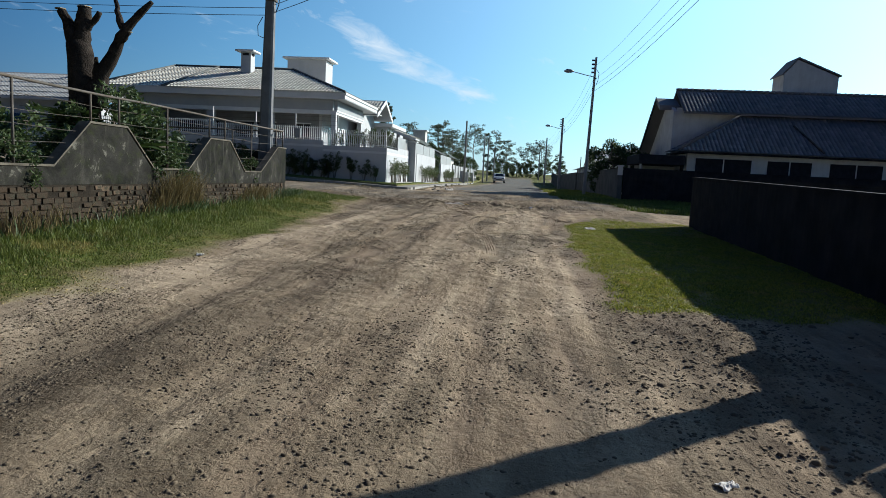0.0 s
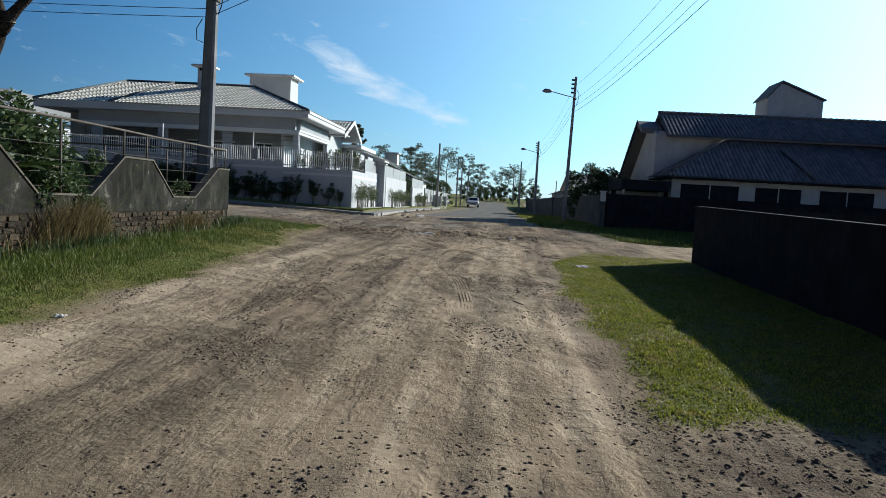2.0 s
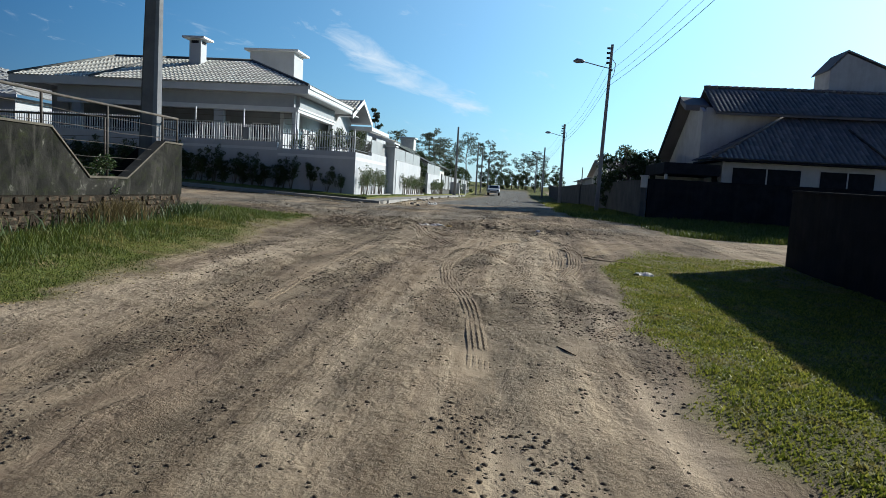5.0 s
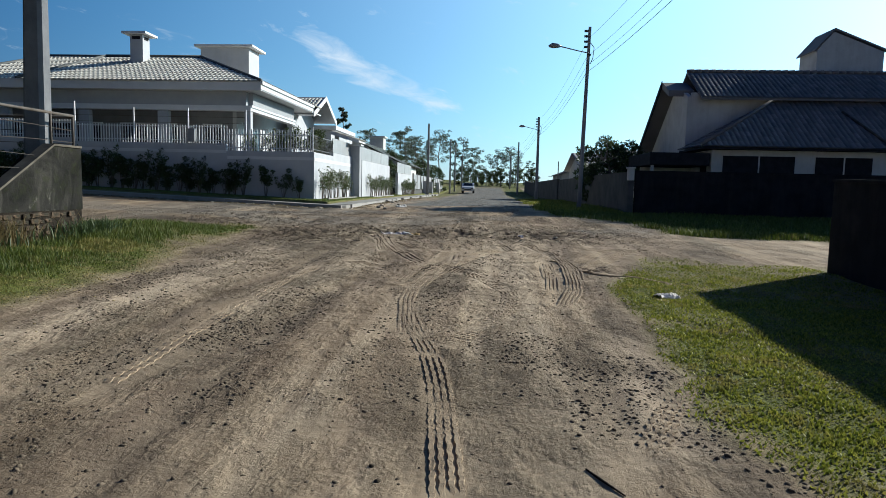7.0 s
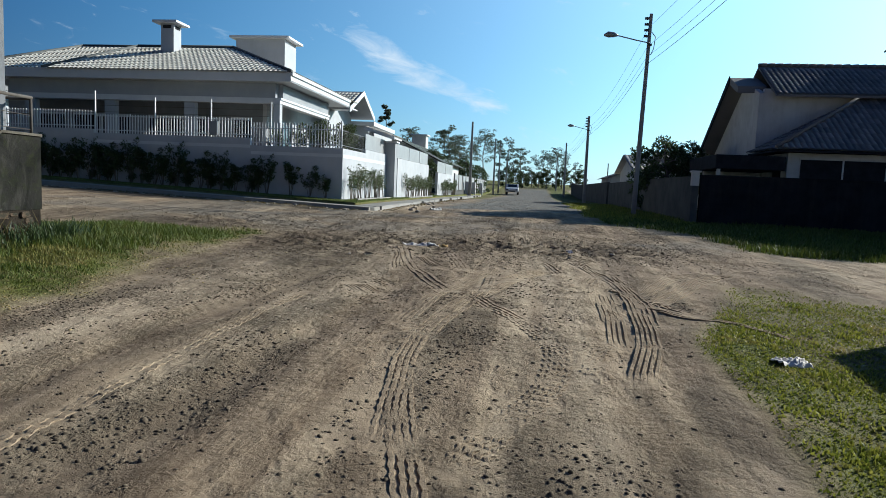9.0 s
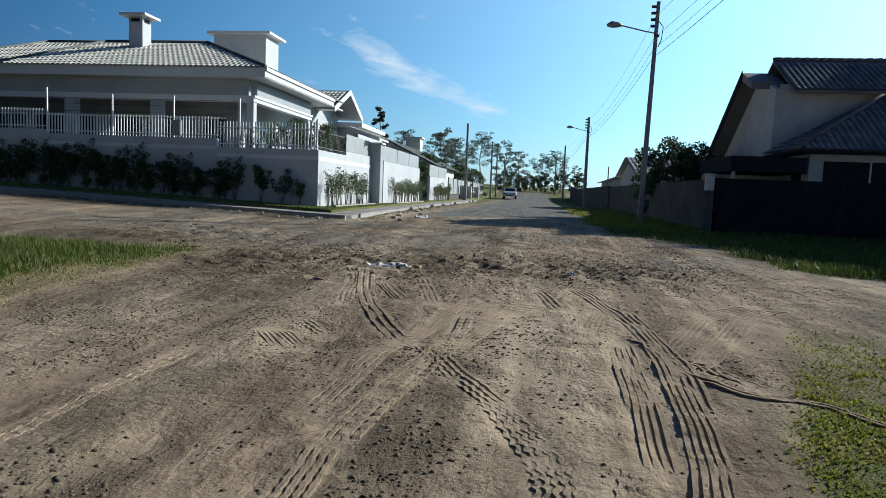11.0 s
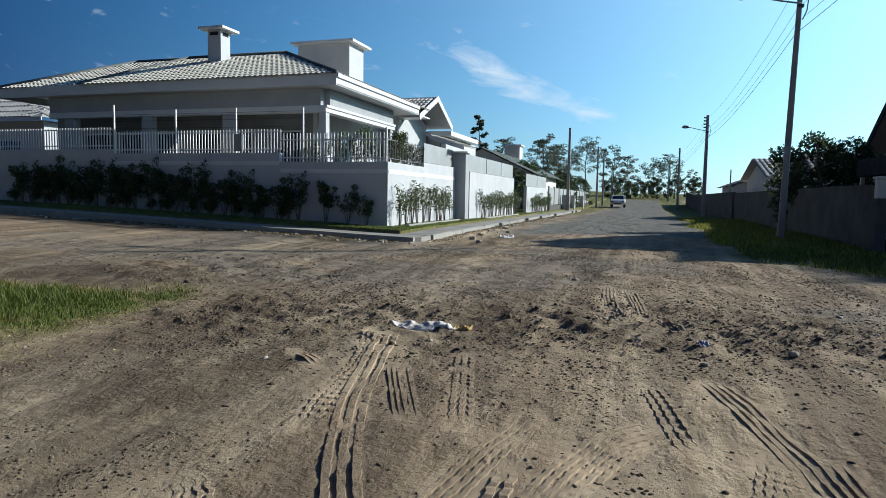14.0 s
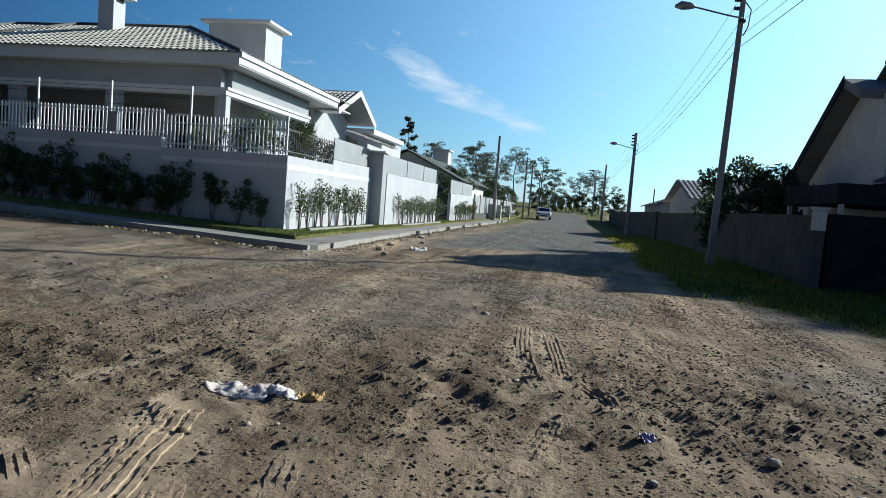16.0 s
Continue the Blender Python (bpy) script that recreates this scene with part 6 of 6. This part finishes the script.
p, rng = scatter(1, 150000, -9.2, -4.5, 1.5, 25.6)
out = (p[:, 0] > -7.72) | (p[:, 1] > 20.85)
p = p[out]
tall = 0.035 + 0.085 * smooth(-5.6, -7.2, p[:, 0]) * (0.4 + fbm(p[:, 0], p[:, 1], 0.9, 3))
high_in = green_mask(p[:, 0], p[:, 1]) + (fbm(p[:, 0], p[:, 1], 1.7, 3) - 0.5) * 0.9
size = tall * rng.uniform(0.5, 1.5, len(p))
inside = (high_in > 0.68) & (fbm(p[:, 0] + 3, p[:, 1], 0.8, 4) < 0.66)
blades("grass", p[inside], size[inside], GRASS, "rough verge grass below the retaining wall, its green darkened for partial shade", 2, 0.0065)
blades("dry_grass", p[~inside], size[~inside] * 0.7, STRAW, "yellowed thin grass along the edge of the verge", 22, 0.007)
p, rng = scatter(3, 230000, 1.0, 5.28, 6.6, 22.0)
blades("grass", p, (0.014 + 0.026 * fbm(p[:, 0], p[:, 1], 3.2, 3)) * rng.uniform(0.6, 1.6, len(p)), TURF, "short patchy grass beside the boundary wall", 4, 0.010)
p, rng = scatter(5, 40000, 2.2, 16.0, 25.8, 35.4)
blades("grass", p, (0.06 + 0.12 * fbm(p[:, 0], p[:, 1], 0.7, 3)) * rng.uniform(0.6, 1.5, len(p)), GRASS, "rough shaded verge grass along the cross street", 6, 0.014)
p, rng = scatter(7, 26000, 1.4, 5.3, 34.0, 60.0)
blades("grass", p, (0.06 + 0.12 * fbm(p[:, 0], p[:, 1], 0.7, 3)) * rng.uniform(0.6, 1.5, len(p)), TURF, "verge grass along the far street wall", 8, 0.016)
rng = np.random.RandomState(9)
p = np.concatenate([np.stack([rng.uniform(-7.38, -6.52, 26000), rng.uniform(34.15, 56, 26000)], 1), np.stack([rng.uniform(-20, -6.52, 26000), rng.uniform(34.15, 35.25, 26000)], 1)])
blades("lawn_grass", p, rng.uniform(0.025, 0.06, len(p)), LAWN, "mown lawn strip between sidewalk and white wall", 10, 0.012)
# tall weeds and dry stalks against the wall
rng = np.random.RandomState(11)
yy = np.concatenate([rng.normal(13.7, 0.5, 1500), rng.normal(18.1, 0.4, 900), rng.uniform(2, 20.6, 450), rng.normal(9.2, 0.4, 150)])
p = np.stack([rng.uniform(-7.74, -7.45, len(yy)), yy], 1)
blades("dry_weeds", p, rng.uniform(0.25, 0.95, len(yy)) * np.where(np.abs(yy - 13.7) < 0.9, 1.15, 0.6), DRY, "dry stalks and weeds growing against the wall", 12, 0.009)
p = np.stack([rng.uniform(-7.72, -7.3, 2600), np.concatenate([rng.normal(13.7, 0.6, 900), rng.normal(20.7, 0.35, 700), rng.uniform(1, 20.5, 1000)])], 1)
blades("green_weeds", p, rng.uniform(0.08, 0.38, len(p)), FOLIAGE, "dark green weeds at the foot of the wall", 13, 0.012)
# tufts along the broken kerb
p = np.concatenate([np.stack([rng.uniform(-16, -5.9, 2600), 32.75 + rng.normal(0, 0.16, 2600)], 1), np.stack([-5.2 + rng.normal(0, 0.18, 2200), rng.uniform(33.5, 58, 2200)], 1)])
blades("kerb_weeds", p, rng.uniform(0.015, 0.07, len(p)), DRY, "dry weeds and straw along the kerb", 14, 0.012)


# ---- soil clods and pebbles ----
def clods(name, pts, sizes, material, label, seed):
    """Low rounded lumps: a base ring, a smaller upper ring and a crown point each."""
    rng = np.random.RandomState(seed)
    k5 = np.arange(5) * 2 * np.pi / 5
    base = np.concatenate([np.stack([np.cos(k5), np.sin(k5), 0 * k5 - 0.1], 1), np.stack([0.68 * np.cos(k5 + 0.6), 0.68 * np.sin(k5 + 0.6), 0 * k5 + 0.42], 1), [[0.05, 0.02, 0.58]]])
    n = len(pts)
    jit = base[None] * rng.uniform(0.72, 1.25, (n, 11, 1)) * np.stack([rng.uniform(0.7, 1.5, n), rng.uniform(0.7, 1.2, n), rng.uniform(0.6, 1.2, n)], 1)[:, None, :]
    a = rng.uniform(0, 6.283, n)
    ca, sa = np.cos(a)[:, None], np.sin(a)[:, None]
    xx, yy2 = jit[:, :, 0] * ca - jit[:, :, 1] * sa, jit[:, :, 0] * sa + jit[:, :, 1] * ca
    z = surface(pts[:, 0], pts[:, 1])
    v = np.stack([pts[:, 0:1] + xx * sizes[:, None], pts[:, 1:2] + yy2 * sizes[:, None], z[:, None] + jit[:, :, 2] * sizes[:, None] - 0.002], 2).reshape(-1, 3)
    i = np.arange(n)[:, None] * 11
    tri = []
    for k in range(5):
        q = (k + 1) % 5
        tri += [i + np.array([[k, q, 5 + k]]), i + np.array([[q, 5 + q, 5 + k]]), i + np.array([[5 + k, 5 + q, 10]])]
    tri = np.concatenate(tri)
    me = bpy.data.meshes.new(name)
    me.vertices.add(len(v))
    me.vertices.foreach_set("co", v.ravel())
    me.loops.add(tri.size)
    me.loops.foreach_set("vertex_index", tri.ravel())
    me.polygons.add(len(tri))
    me.polygons.foreach_set("loop_start", np.arange(len(tri)) * 3)
    me.update(calc_edges=True)
    me.materials.append(material)
    return tagged(new(name, me), label, "soil", kind="stuff")


CLOD = weathered("dark_soil_clods", (0.080, 0.063, 0.045), (0.19, 0.15, 0.105), 0.95, 3.0, 60, 0.5, 0.01)
rng = np.random.RandomState(20)
n = 210000
p = np.stack([rng.uniform(-5.2, 3.2, n), rng.uniform(1.0, 34.0, n)], 1)
dens = smooth(0.42, 0.68, fbm(p[:, 0] * 1.6, p[:, 1] * 0.35, 0.8, 4)) * smooth(0.40, 0.62, fbm(p[:, 0] * 1.2 + 4, p[:, 1] * 0.8, 1.0, 3)) * 0.95 + 0.055 + 0.5 * np.exp(-(((p[:, 1] - 24.6 - 0.22 * (p[:, 0] + 2)) / 1.6) ** 2)) + 0.6 * (p[:, 0] > 1.2) * (p[:, 1] < 8)
keep = rng.uniform(0, 1, n) < dens * (1 - green_mask(p[:, 0], p[:, 1])) * (1 - 0.8 * pressed_soil(p[:, 0], p[:, 1]))
p = p[keep]
clods("soil_clods", p, 0.006 + 0.016 * rng.uniform(0, 1, len(p)) ** 2.8, CLOD, "small dark clods and pebbles strewn over the dirt road", 21)
n = 110000
p = np.stack([rng.uniform(-7.5, 4.6, n), rng.uniform(16.5, 31.5, n)], 1)
dens = smooth(0.40, 0.66, fbm(p[:, 0] * 0.7 + 11, p[:, 1] * 1.1, 0.9, 4)) * smooth(17, 20, p[:, 1]) * 0.75
p = p[rng.uniform(0, 1, n) < dens * (1 - green_mask(p[:, 0], p[:, 1])) * (1 - 0.75 * pressed_soil(p[:, 0], p[:, 1]))]
clods("crossing_clods", p, 0.005 + 0.013 * rng.uniform(0, 1, len(p)) ** 2.2, CLOD, "fine dark clods strewn over the crossing", 29)
n = 5200
p = np.stack([rng.uniform(-10, 4.5, n), rng.uniform(3, 32, n)], 1)
p = p[rng.uniform(0, 1, n) < churned(p[:, 0], p[:, 1]) * (1 - green_mask(p[:, 0], p[:, 1]))]
clods("churned_clods", p, 0.014 + 0.034 * rng.uniform(0, 1, len(p)) ** 2.5, CLOD, "larger dark clods where wheels churned the crossing", 23)
LITTER = weathered("dry_leaf_litter", (0.20, 0.145, 0.06), (0.42, 0.33, 0.16), 0.9, 8.0, 60, 0.4, 0.01)
n = 9000
p = np.stack([rng.uniform(-6.2, -4.0, n), rng.uniform(1.5, 24.5, n)], 1)
edge = green_mask(p[:, 0], p[:, 1])
p = p[rng.uniform(0, 1, n) < 4 * edge * (1 - edge) * 0.9 + 0.06]
clods("leaf_litter", p, 0.007 + 0.014 * rng.uniform(0, 1, len(p)) ** 2, LITTER, "dry leaf litter scattered along the verge edge", 27)
PEBBLE = weathered("pale_rubble", (0.30, 0.26, 0.21), (0.46, 0.41, 0.34), 0.9, 5, 60, 0.4, 0.01)
p = np.concatenate([np.stack([-5.15 + rng.normal(0, 0.22, 700), rng.uniform(33, 60, 700)], 1), np.stack([rng.uniform(-20, -5.3, 500), 32.7 + rng.normal(0, 0.15, 500)], 1), np.stack([rng.uniform(-6, 3.0, 60), rng.uniform(22, 32, 60)], 1)])
clods("rubble", p, 0.012 + 0.05 * rng.uniform(0, 1, len(p)) ** 3.5, PEBBLE, "broken rubble along the crumbling kerb", 22)


# ---- tyre prints pressed into the damp soil ----
def spline(pts, step):
    """Points along a smooth curve through pts, with the direction at each."""
    p = [np.array(q, float) for q in pts]
    p = [2 * p[0] - p[1]] + p + [2 * p[-1] - p[-2]]
    out = []
    for a, b, c, d in zip(p, p[1:], p[2:], p[3:]):
        n = max(2, int(np.linalg.norm(c - b) / step))
        for k in range(n):
            t = k / n
            out.append(0.5 * (2 * b + (c - a) * t + (2 * a - 5 * b + 4 * c - d) * t * t + (3 * b - a - 3 * c + d) * t ** 3))
    out = np.array(out)
    return out, np.gradient(out, axis=0)


def tyre_print(pts, width, ribs, lug, seed, deep=0.010):
    """Flat bars of pressed soil with narrow tread grooves between them; lug: how far the grooves zigzag."""
    rng = np.random.RandomState(seed)
    c, d = spline(pts, 0.03)
    d /= np.linalg.norm(d, axis=1, keepdims=True)
    nrm = np.stack([-d[:, 1], d[:, 0]], 1)
    n = len(c)
    verts, faces = [], []
    gap = width / ribs
    ends = np.minimum(1, np.minimum(np.arange(n), np.arange(n)[::-1]) / 8.0)
    for r in range(ribs):
        zig = np.where(np.arange(n) % 4 < 2, 1.0, -1.0) * lug * 0.16
        off = (r + 0.5) * gap - width / 2 + zig * (1 if r < ribs / 2 else -1)
        mid = c + nrm * np.broadcast_to(off, n)[:, None]
        w = gap * 0.40 * rng.uniform(0.86, 1.06, n)
        fade = np.clip(fbm(mid[:, 0] * 4 + r * 0.3, mid[:, 1] * 4, 1.0, 3) * 3.6 - 0.80, 0.0, 1.0)
        notch = np.where((np.arange(n) % 4 == 3) & (lug > 0.025), 0.35, 1.0)
        top = deep * ends * fade * notch * rng.uniform(0.85, 1.1, n)
        z = surface(mid[:, 0], mid[:, 1])
        n0 = len(verts)
        for k in range(n):
            for side, up in ((-1.0, -0.012), (-0.72, top[k] - 0.001), (0.72, top[k] - 0.001), (1.0, -0.012)):
                q = mid[k] + nrm[k] * w[k] * side
                verts.append((q[0], q[1], z[k] + up))
        for k in range(n - 1):
            a = n0 + 4 * k
            faces += [(a, a + 4, a + 5, a + 1), (a + 1, a + 5, a + 6, a + 2), (a + 2, a + 6, a + 7, a + 3)]
    me = mesh_arrays("tyre_print", verts, faces, SOIL)
    for nm in ("green", "gravel", "mud", "sand"):
        me.attributes.new(nm, "FLOAT", "POINT")
    me.attributes.new("pressed", "FLOAT", "POINT").data.foreach_set("value", np.full(len(verts), 0.5))
    return tagged(new("tyre_print", me), "ribbed tyre print pressed into the sandy road", "tyre print", "tyre prints", "stuff")


for i, (pts, w, ribs, lug, deep) in enumerate(PRINTS):
    tyre_print(pts, w, ribs, lug, 100 + i, deep * 0.82)


# ---- litter ----
def crumpled(name, x, y, length, wide, tall, material, label, seed, turn=0.0):
    """A crushed bag or rag: a sheet gathered into soft folds, with thickness."""
    rng = np.random.RandomState(seed)
    n, m = 22, 14
    bm = bmesh.new()
    ca, sa, shift = math.cos(turn), math.sin(turn), rng.uniform(0, 40)
    grid = []
    for j in range(m):
        row = []
        for i in range(n):
            u, v = i / (n - 1) - 0.5, j / (m - 1) - 0.5
            edge = 0.62 + 0.7 * float(fbm(u * 3 + shift, 1.0, 1.3, 3))
            px = u * length * (0.85 + 0.3 * float(fbm(v * 2 + shift, 7.0, 2.0, 2)))
            py = v * wide * edge + (float(fbm(u * 2.2 + shift, 3.0, 1.5, 2)) - 0.5) * wide * 0.6
            fold = float(fbm(u * 5 + shift, v * 3 + shift, 1.4, 4))
            pz = tall * (1 - (2 * abs(v)) ** 3) * (0.25 + 1.5 * abs(fold - 0.5) * 2) + 0.004
            wx, wy = x + px * ca - py * sa, y + px * sa + py * ca
            row.append(bm.verts.new((wx, wy, top_of(wx, wy) + pz)))
        grid.append(row)
    for j in range(m - 1):
        for i in range(n - 1):
            bm.faces.new((grid[j][i], grid[j][i + 1], grid[j + 1][i + 1], grid[j + 1][i]))
    ex = bmesh.ops.extrude_face_region(bm, geom=bm.faces[:])
    bmesh.ops.translate(bm, verts=[v for v in ex["geom"] if isinstance(v, bmesh.types.BMVert)], vec=(0, 0, 0.004))
    bmesh.ops.recalc_face_normals(bm, faces=bm.faces)
    return whole(name, bm, material, label, "litter", smooth=True)


PLASTIC = weathered("dirty_white_plastic", (0.62, 0.58, 0.53), (0.80, 0.77, 0.72), 0.65, 9, 60, 0.3, 0.01)
CLOTH = weathered("muddy_cloth", (0.56, 0.49, 0.45), (0.78, 0.73, 0.68), 0.9, 7, 90, 0.5, 0.01, 0.3, (0.20, 0.09, 0.06))
ORANGE = weathered("ochre_wrapper", (0.42, 0.27, 0.10), (0.52, 0.36, 0.16), 0.6, 8, 60, 0.3, 0.01)
BLUE = weathered("blue_wrapper", (0.16, 0.17, 0.34), (0.45, 0.45, 0.52), 0.5, 14, 60, 0.3, 0.01)
crumpled("plastic_bag", 2.07, 17.42, 0.27, 0.20, 0.055, PLASTIC, "crumpled white plastic bag on the patchy grass", 1, 0.3)
crumpled("rag", -2.42, 24.08, 0.46, 0.20, 0.028, CLOTH, "muddy striped rag lying on the crossing", 2, 0.1)
crumpled("wrapper", -2.06, 24.13, 0.26, 0.16, 0.04, PLASTIC, "dirty pale wrapper beside the rag", 3, -0.2)
crumpled("wrapper", -1.88, 24.18, 0.20, 0.14, 0.05, ORANGE, "ochre wrapper beside the rag", 4, 0.2)
crumpled("wrapper", 0.58, 24.29, 0.11, 0.09, 0.04, BLUE, "small blue and white wrapper on the crossing", 5, 0.6)
crumpled("paper_scrap", 1.39, 3.39, 0.11, 0.07, 0.02, PLASTIC, "pale scrap of paper at the road edge", 6, 0.5)
crumpled("paper_scrap", -4.87, 9.52, 0.12, 0.08, 0.03, PLASTIC, "pale scrap of paper at the edge of the grass", 7, 0.2)
crumpled("plastic_bag", -3.81, 35.6, 0.42, 0.28, 0.08, PLASTIC, "white plastic bag beside the crumbling kerb", 8, 0.4)
bm = bmesh.new()
tube(bm, [(0.38, 12.64, top_of(0.4, 12.6) + 0.004), (0.44, 12.52, top_of(0.4, 12.5) + 0.008), (0.53, 12.38, top_of(0.5, 12.4) + 0.004)], [0.005, 0.007, 0.004], 6)
whole("stick", bm, BARK, "short dark stick lying on the dirt road", "stick")


def loose_stone(x, y, r, seed):
    rng = np.random.RandomState(seed)
    bm = bmesh.new()
    bmesh.ops.create_icosphere(bm, subdivisions=2, radius=r)
    for v in bm.verts:
        v.co *= rng.uniform(0.8, 1.15)
        v.co.z *= 0.6
    bmesh.ops.translate(bm, verts=bm.verts, vec=(x, y, top_of(x, y) + r * 0.3))
    whole("stone", bm, PEBBLE, "loose pale stone on the crossing", "stone", "loose stones")


for i, (sx, sy, sr) in enumerate(((1.37, 24.15, 0.05), (0.55, 23.6, 0.03), (-4.2, 33.9, 0.09), (-4.6, 34.8, 0.11), (-4.75, 36.3, 0.10), (-4.3, 38.2, 0.08), (-4.9, 40.5, 0.12), (-5.0, 42.4, 0.09), (-6.4, 32.5, 0.08), (-8.2, 32.6, 0.07))):
    loose_stone(sx, sy, sr, i)


# ---- parked car ----
def build_car(x, y):
    zb = height(x, y)
    car = thing("parked_car", (x, y, zb), "white hatchback parked on the roadside grass far off", "car")
    paint = weathered("white_car_paint", (0.70, 0.71, 0.72), (0.76, 0.77, 0.78), 0.25, 2, 80, 0.02, 0.001)
    rubber = weathered("tyre_rubber", (0.02, 0.02, 0.02), (0.035, 0.035, 0.035), 0.9, 8, 60, 0.2, 0.003)
    side = [(-1.95, 0.35), (-1.98, 0.72), (-1.75, 0.88), (-0.95, 0.98), (-0.35, 1.42), (1.25, 1.46), (1.85, 1.02), (1.95, 0.80), (1.95, 0.35)]
    bm = bmesh.new()
    solid(bm, [(x - 0.82, y + a, zb + b) for a, b in side], (1.64, 0, 0))
    bmesh.ops.bevel(bm, geom=bm.edges[:], offset=0.05, segments=2, affect="EDGES")
    body = part("body", bm, paint, car, smooth=False)
    bm = bmesh.new()
    solid(bm, [(x - 0.66, y - 0.93, zb + 1.03), (x + 0.66, y - 0.93, zb + 1.03), (x + 0.58, y - 0.42, zb + 1.40), (x - 0.58, y - 0.42, zb + 1.40)], (0, -0.02, 0.015))
    part("windscreen", bm, GLASS, body)
    for s in (-1, 1):
        bm = bmesh.new()
        solid(bm, [(x + s * 0.824, y - 0.80, zb + 1.0), (x + s * 0.824, y + 1.5, zb + 1.02), (x + s * 0.824, y + 1.15, zb + 1.38), (x + s * 0.824, y - 0.32, zb + 1.36)], (s * 0.01, 0, 0))
        part("side_window", bm, GLASS, body)
        part("headlight", boxed(x + s * 0.62 - 0.14, y - 2.0, zb + 0.62, x + s * 0.62 + 0.14, y - 1.93, zb + 0.76, bevel=0.02), GLASS, body)
        for d in (-1.25, 1.25):
            w = part("wheel", tube(bmesh.new(), [(x + s * 0.66, y + d, zb + 0.31), (x + s * 0.85, y + d, zb + 0.31)], 0.31, 18), rubber, car)
            part("rim", tube(bmesh.new(), [(x + s * 0.852, y + d, zb + 0.31), (x + s * 0.862, y + d, zb + 0.31)], 0.19, 14), METAL, w)
    part("grille", boxed(x - 0.45, y - 2.0, zb + 0.42, x + 0.45, y - 1.96, zb + 0.58, bevel=0.01), DARK_METAL, body)


build_car(-3.2, 99.0)


# ---- fences beyond the white house ----
def build_far_fence():
    f = thing("mesh_fence", (-6.8, 66.0, height(-6.8, 66)), "grey panel and mesh fence on a low wall along the street", "fence")
    part("low_wall", boxed(-7.0, 65.2, 0.8, -6.82, 100.0, 1.55), GREY_WALL, f)
    for i in range(12):
        y0 = 65.3 + 2.9 * i
        part("fence_post", boxed(-6.98, y0, 1.55, -6.86, y0 + 0.12, 3.0), CONCRETE, f)
        part("mesh_panel", boxed(-6.93, y0 + 0.14, 1.6, -6.91, y0 + 2.86, 2.9), GREY_PANEL, f)
    for y0 in (72.4, 79.0, 88.0):
        part("gate_pillar", boxed(-6.8, y0, 0.8, -6.4, y0 + 0.4, 2.4, bevel=0.01), WHITE, f)


build_far_fence()


# ---- rough bricks of the retaining wall ----
def build_bricks():
    rng = random.Random(8)
    shapes = []
    for k in range(10):
        bm = bmesh.new()
        long = (0.13, 0.16, 0.19, 0.22, 0.25)[k % 5]
        box(bm, 0, 0, 0, 0.05, long, rng.uniform(0.062, 0.088), bevel=0.012)
        for v in bm.verts:
            v.co += Vector((rng.uniform(-0.010, 0.012), rng.uniform(-0.014, 0.014), rng.uniform(-0.012, 0.012)))
        shapes.append((finish("brick", bm, BRICK), long))
    rest_v, rest_f, count = [], [], 0
    for row in range(7):
        y = -3.4 + 0.13 * (row % 2)
        while y < 20.5:
            me, long = shapes[rng.randrange(10)]
            z = 1.130 - 0.100 * row + rng.uniform(-0.012, 0.008)
            if z > height(WALL_X + 0.05, y) - 0.05 and rng.random() < 0.90 and y + long < 20.74:
                dx = rng.uniform(-0.022, 0.014)
                if y > 11.0 and row < 6 and count < 300:
                    count += 1
                    ob = new("brick", me)
                    ob.parent = LEFT_WALL
                    ob.location = Vector((WALL_X - 0.03 + dx, y, z)) - ORIGIN[LEFT_WALL]
                    ob.rotation_euler = (rng.uniform(-0.05, 0.05), 0, 0)
                else:
                    bx = WALL_X - 0.03 + dx
                    n0 = len(rest_v)
                    rest_v += [(bx + a * 0.05, y + b * long + rng.uniform(-0.012, 0.012), z + c * 0.078 + rng.uniform(-0.012, 0.012)) for a in (0, 1) for b in (0, 1) for c in (0, 1)]
                    rest_f += [tuple(n0 + q for q in fc) for fc in ((4, 6, 7, 5), (0, 4, 5, 1), (2, 3, 7, 6), (1, 5, 7, 3), (0, 2, 6, 4))]
            y += long + rng.uniform(0.018, 0.045)
    ob = new("brickwork", mesh_arrays("brickwork", [Vector(v) - ORIGIN[LEFT_WALL] for v in rest_v], rest_f, BRICK))
    ob.parent = LEFT_WALL
    tagged(ob, kind="stuff")


build_bricks()
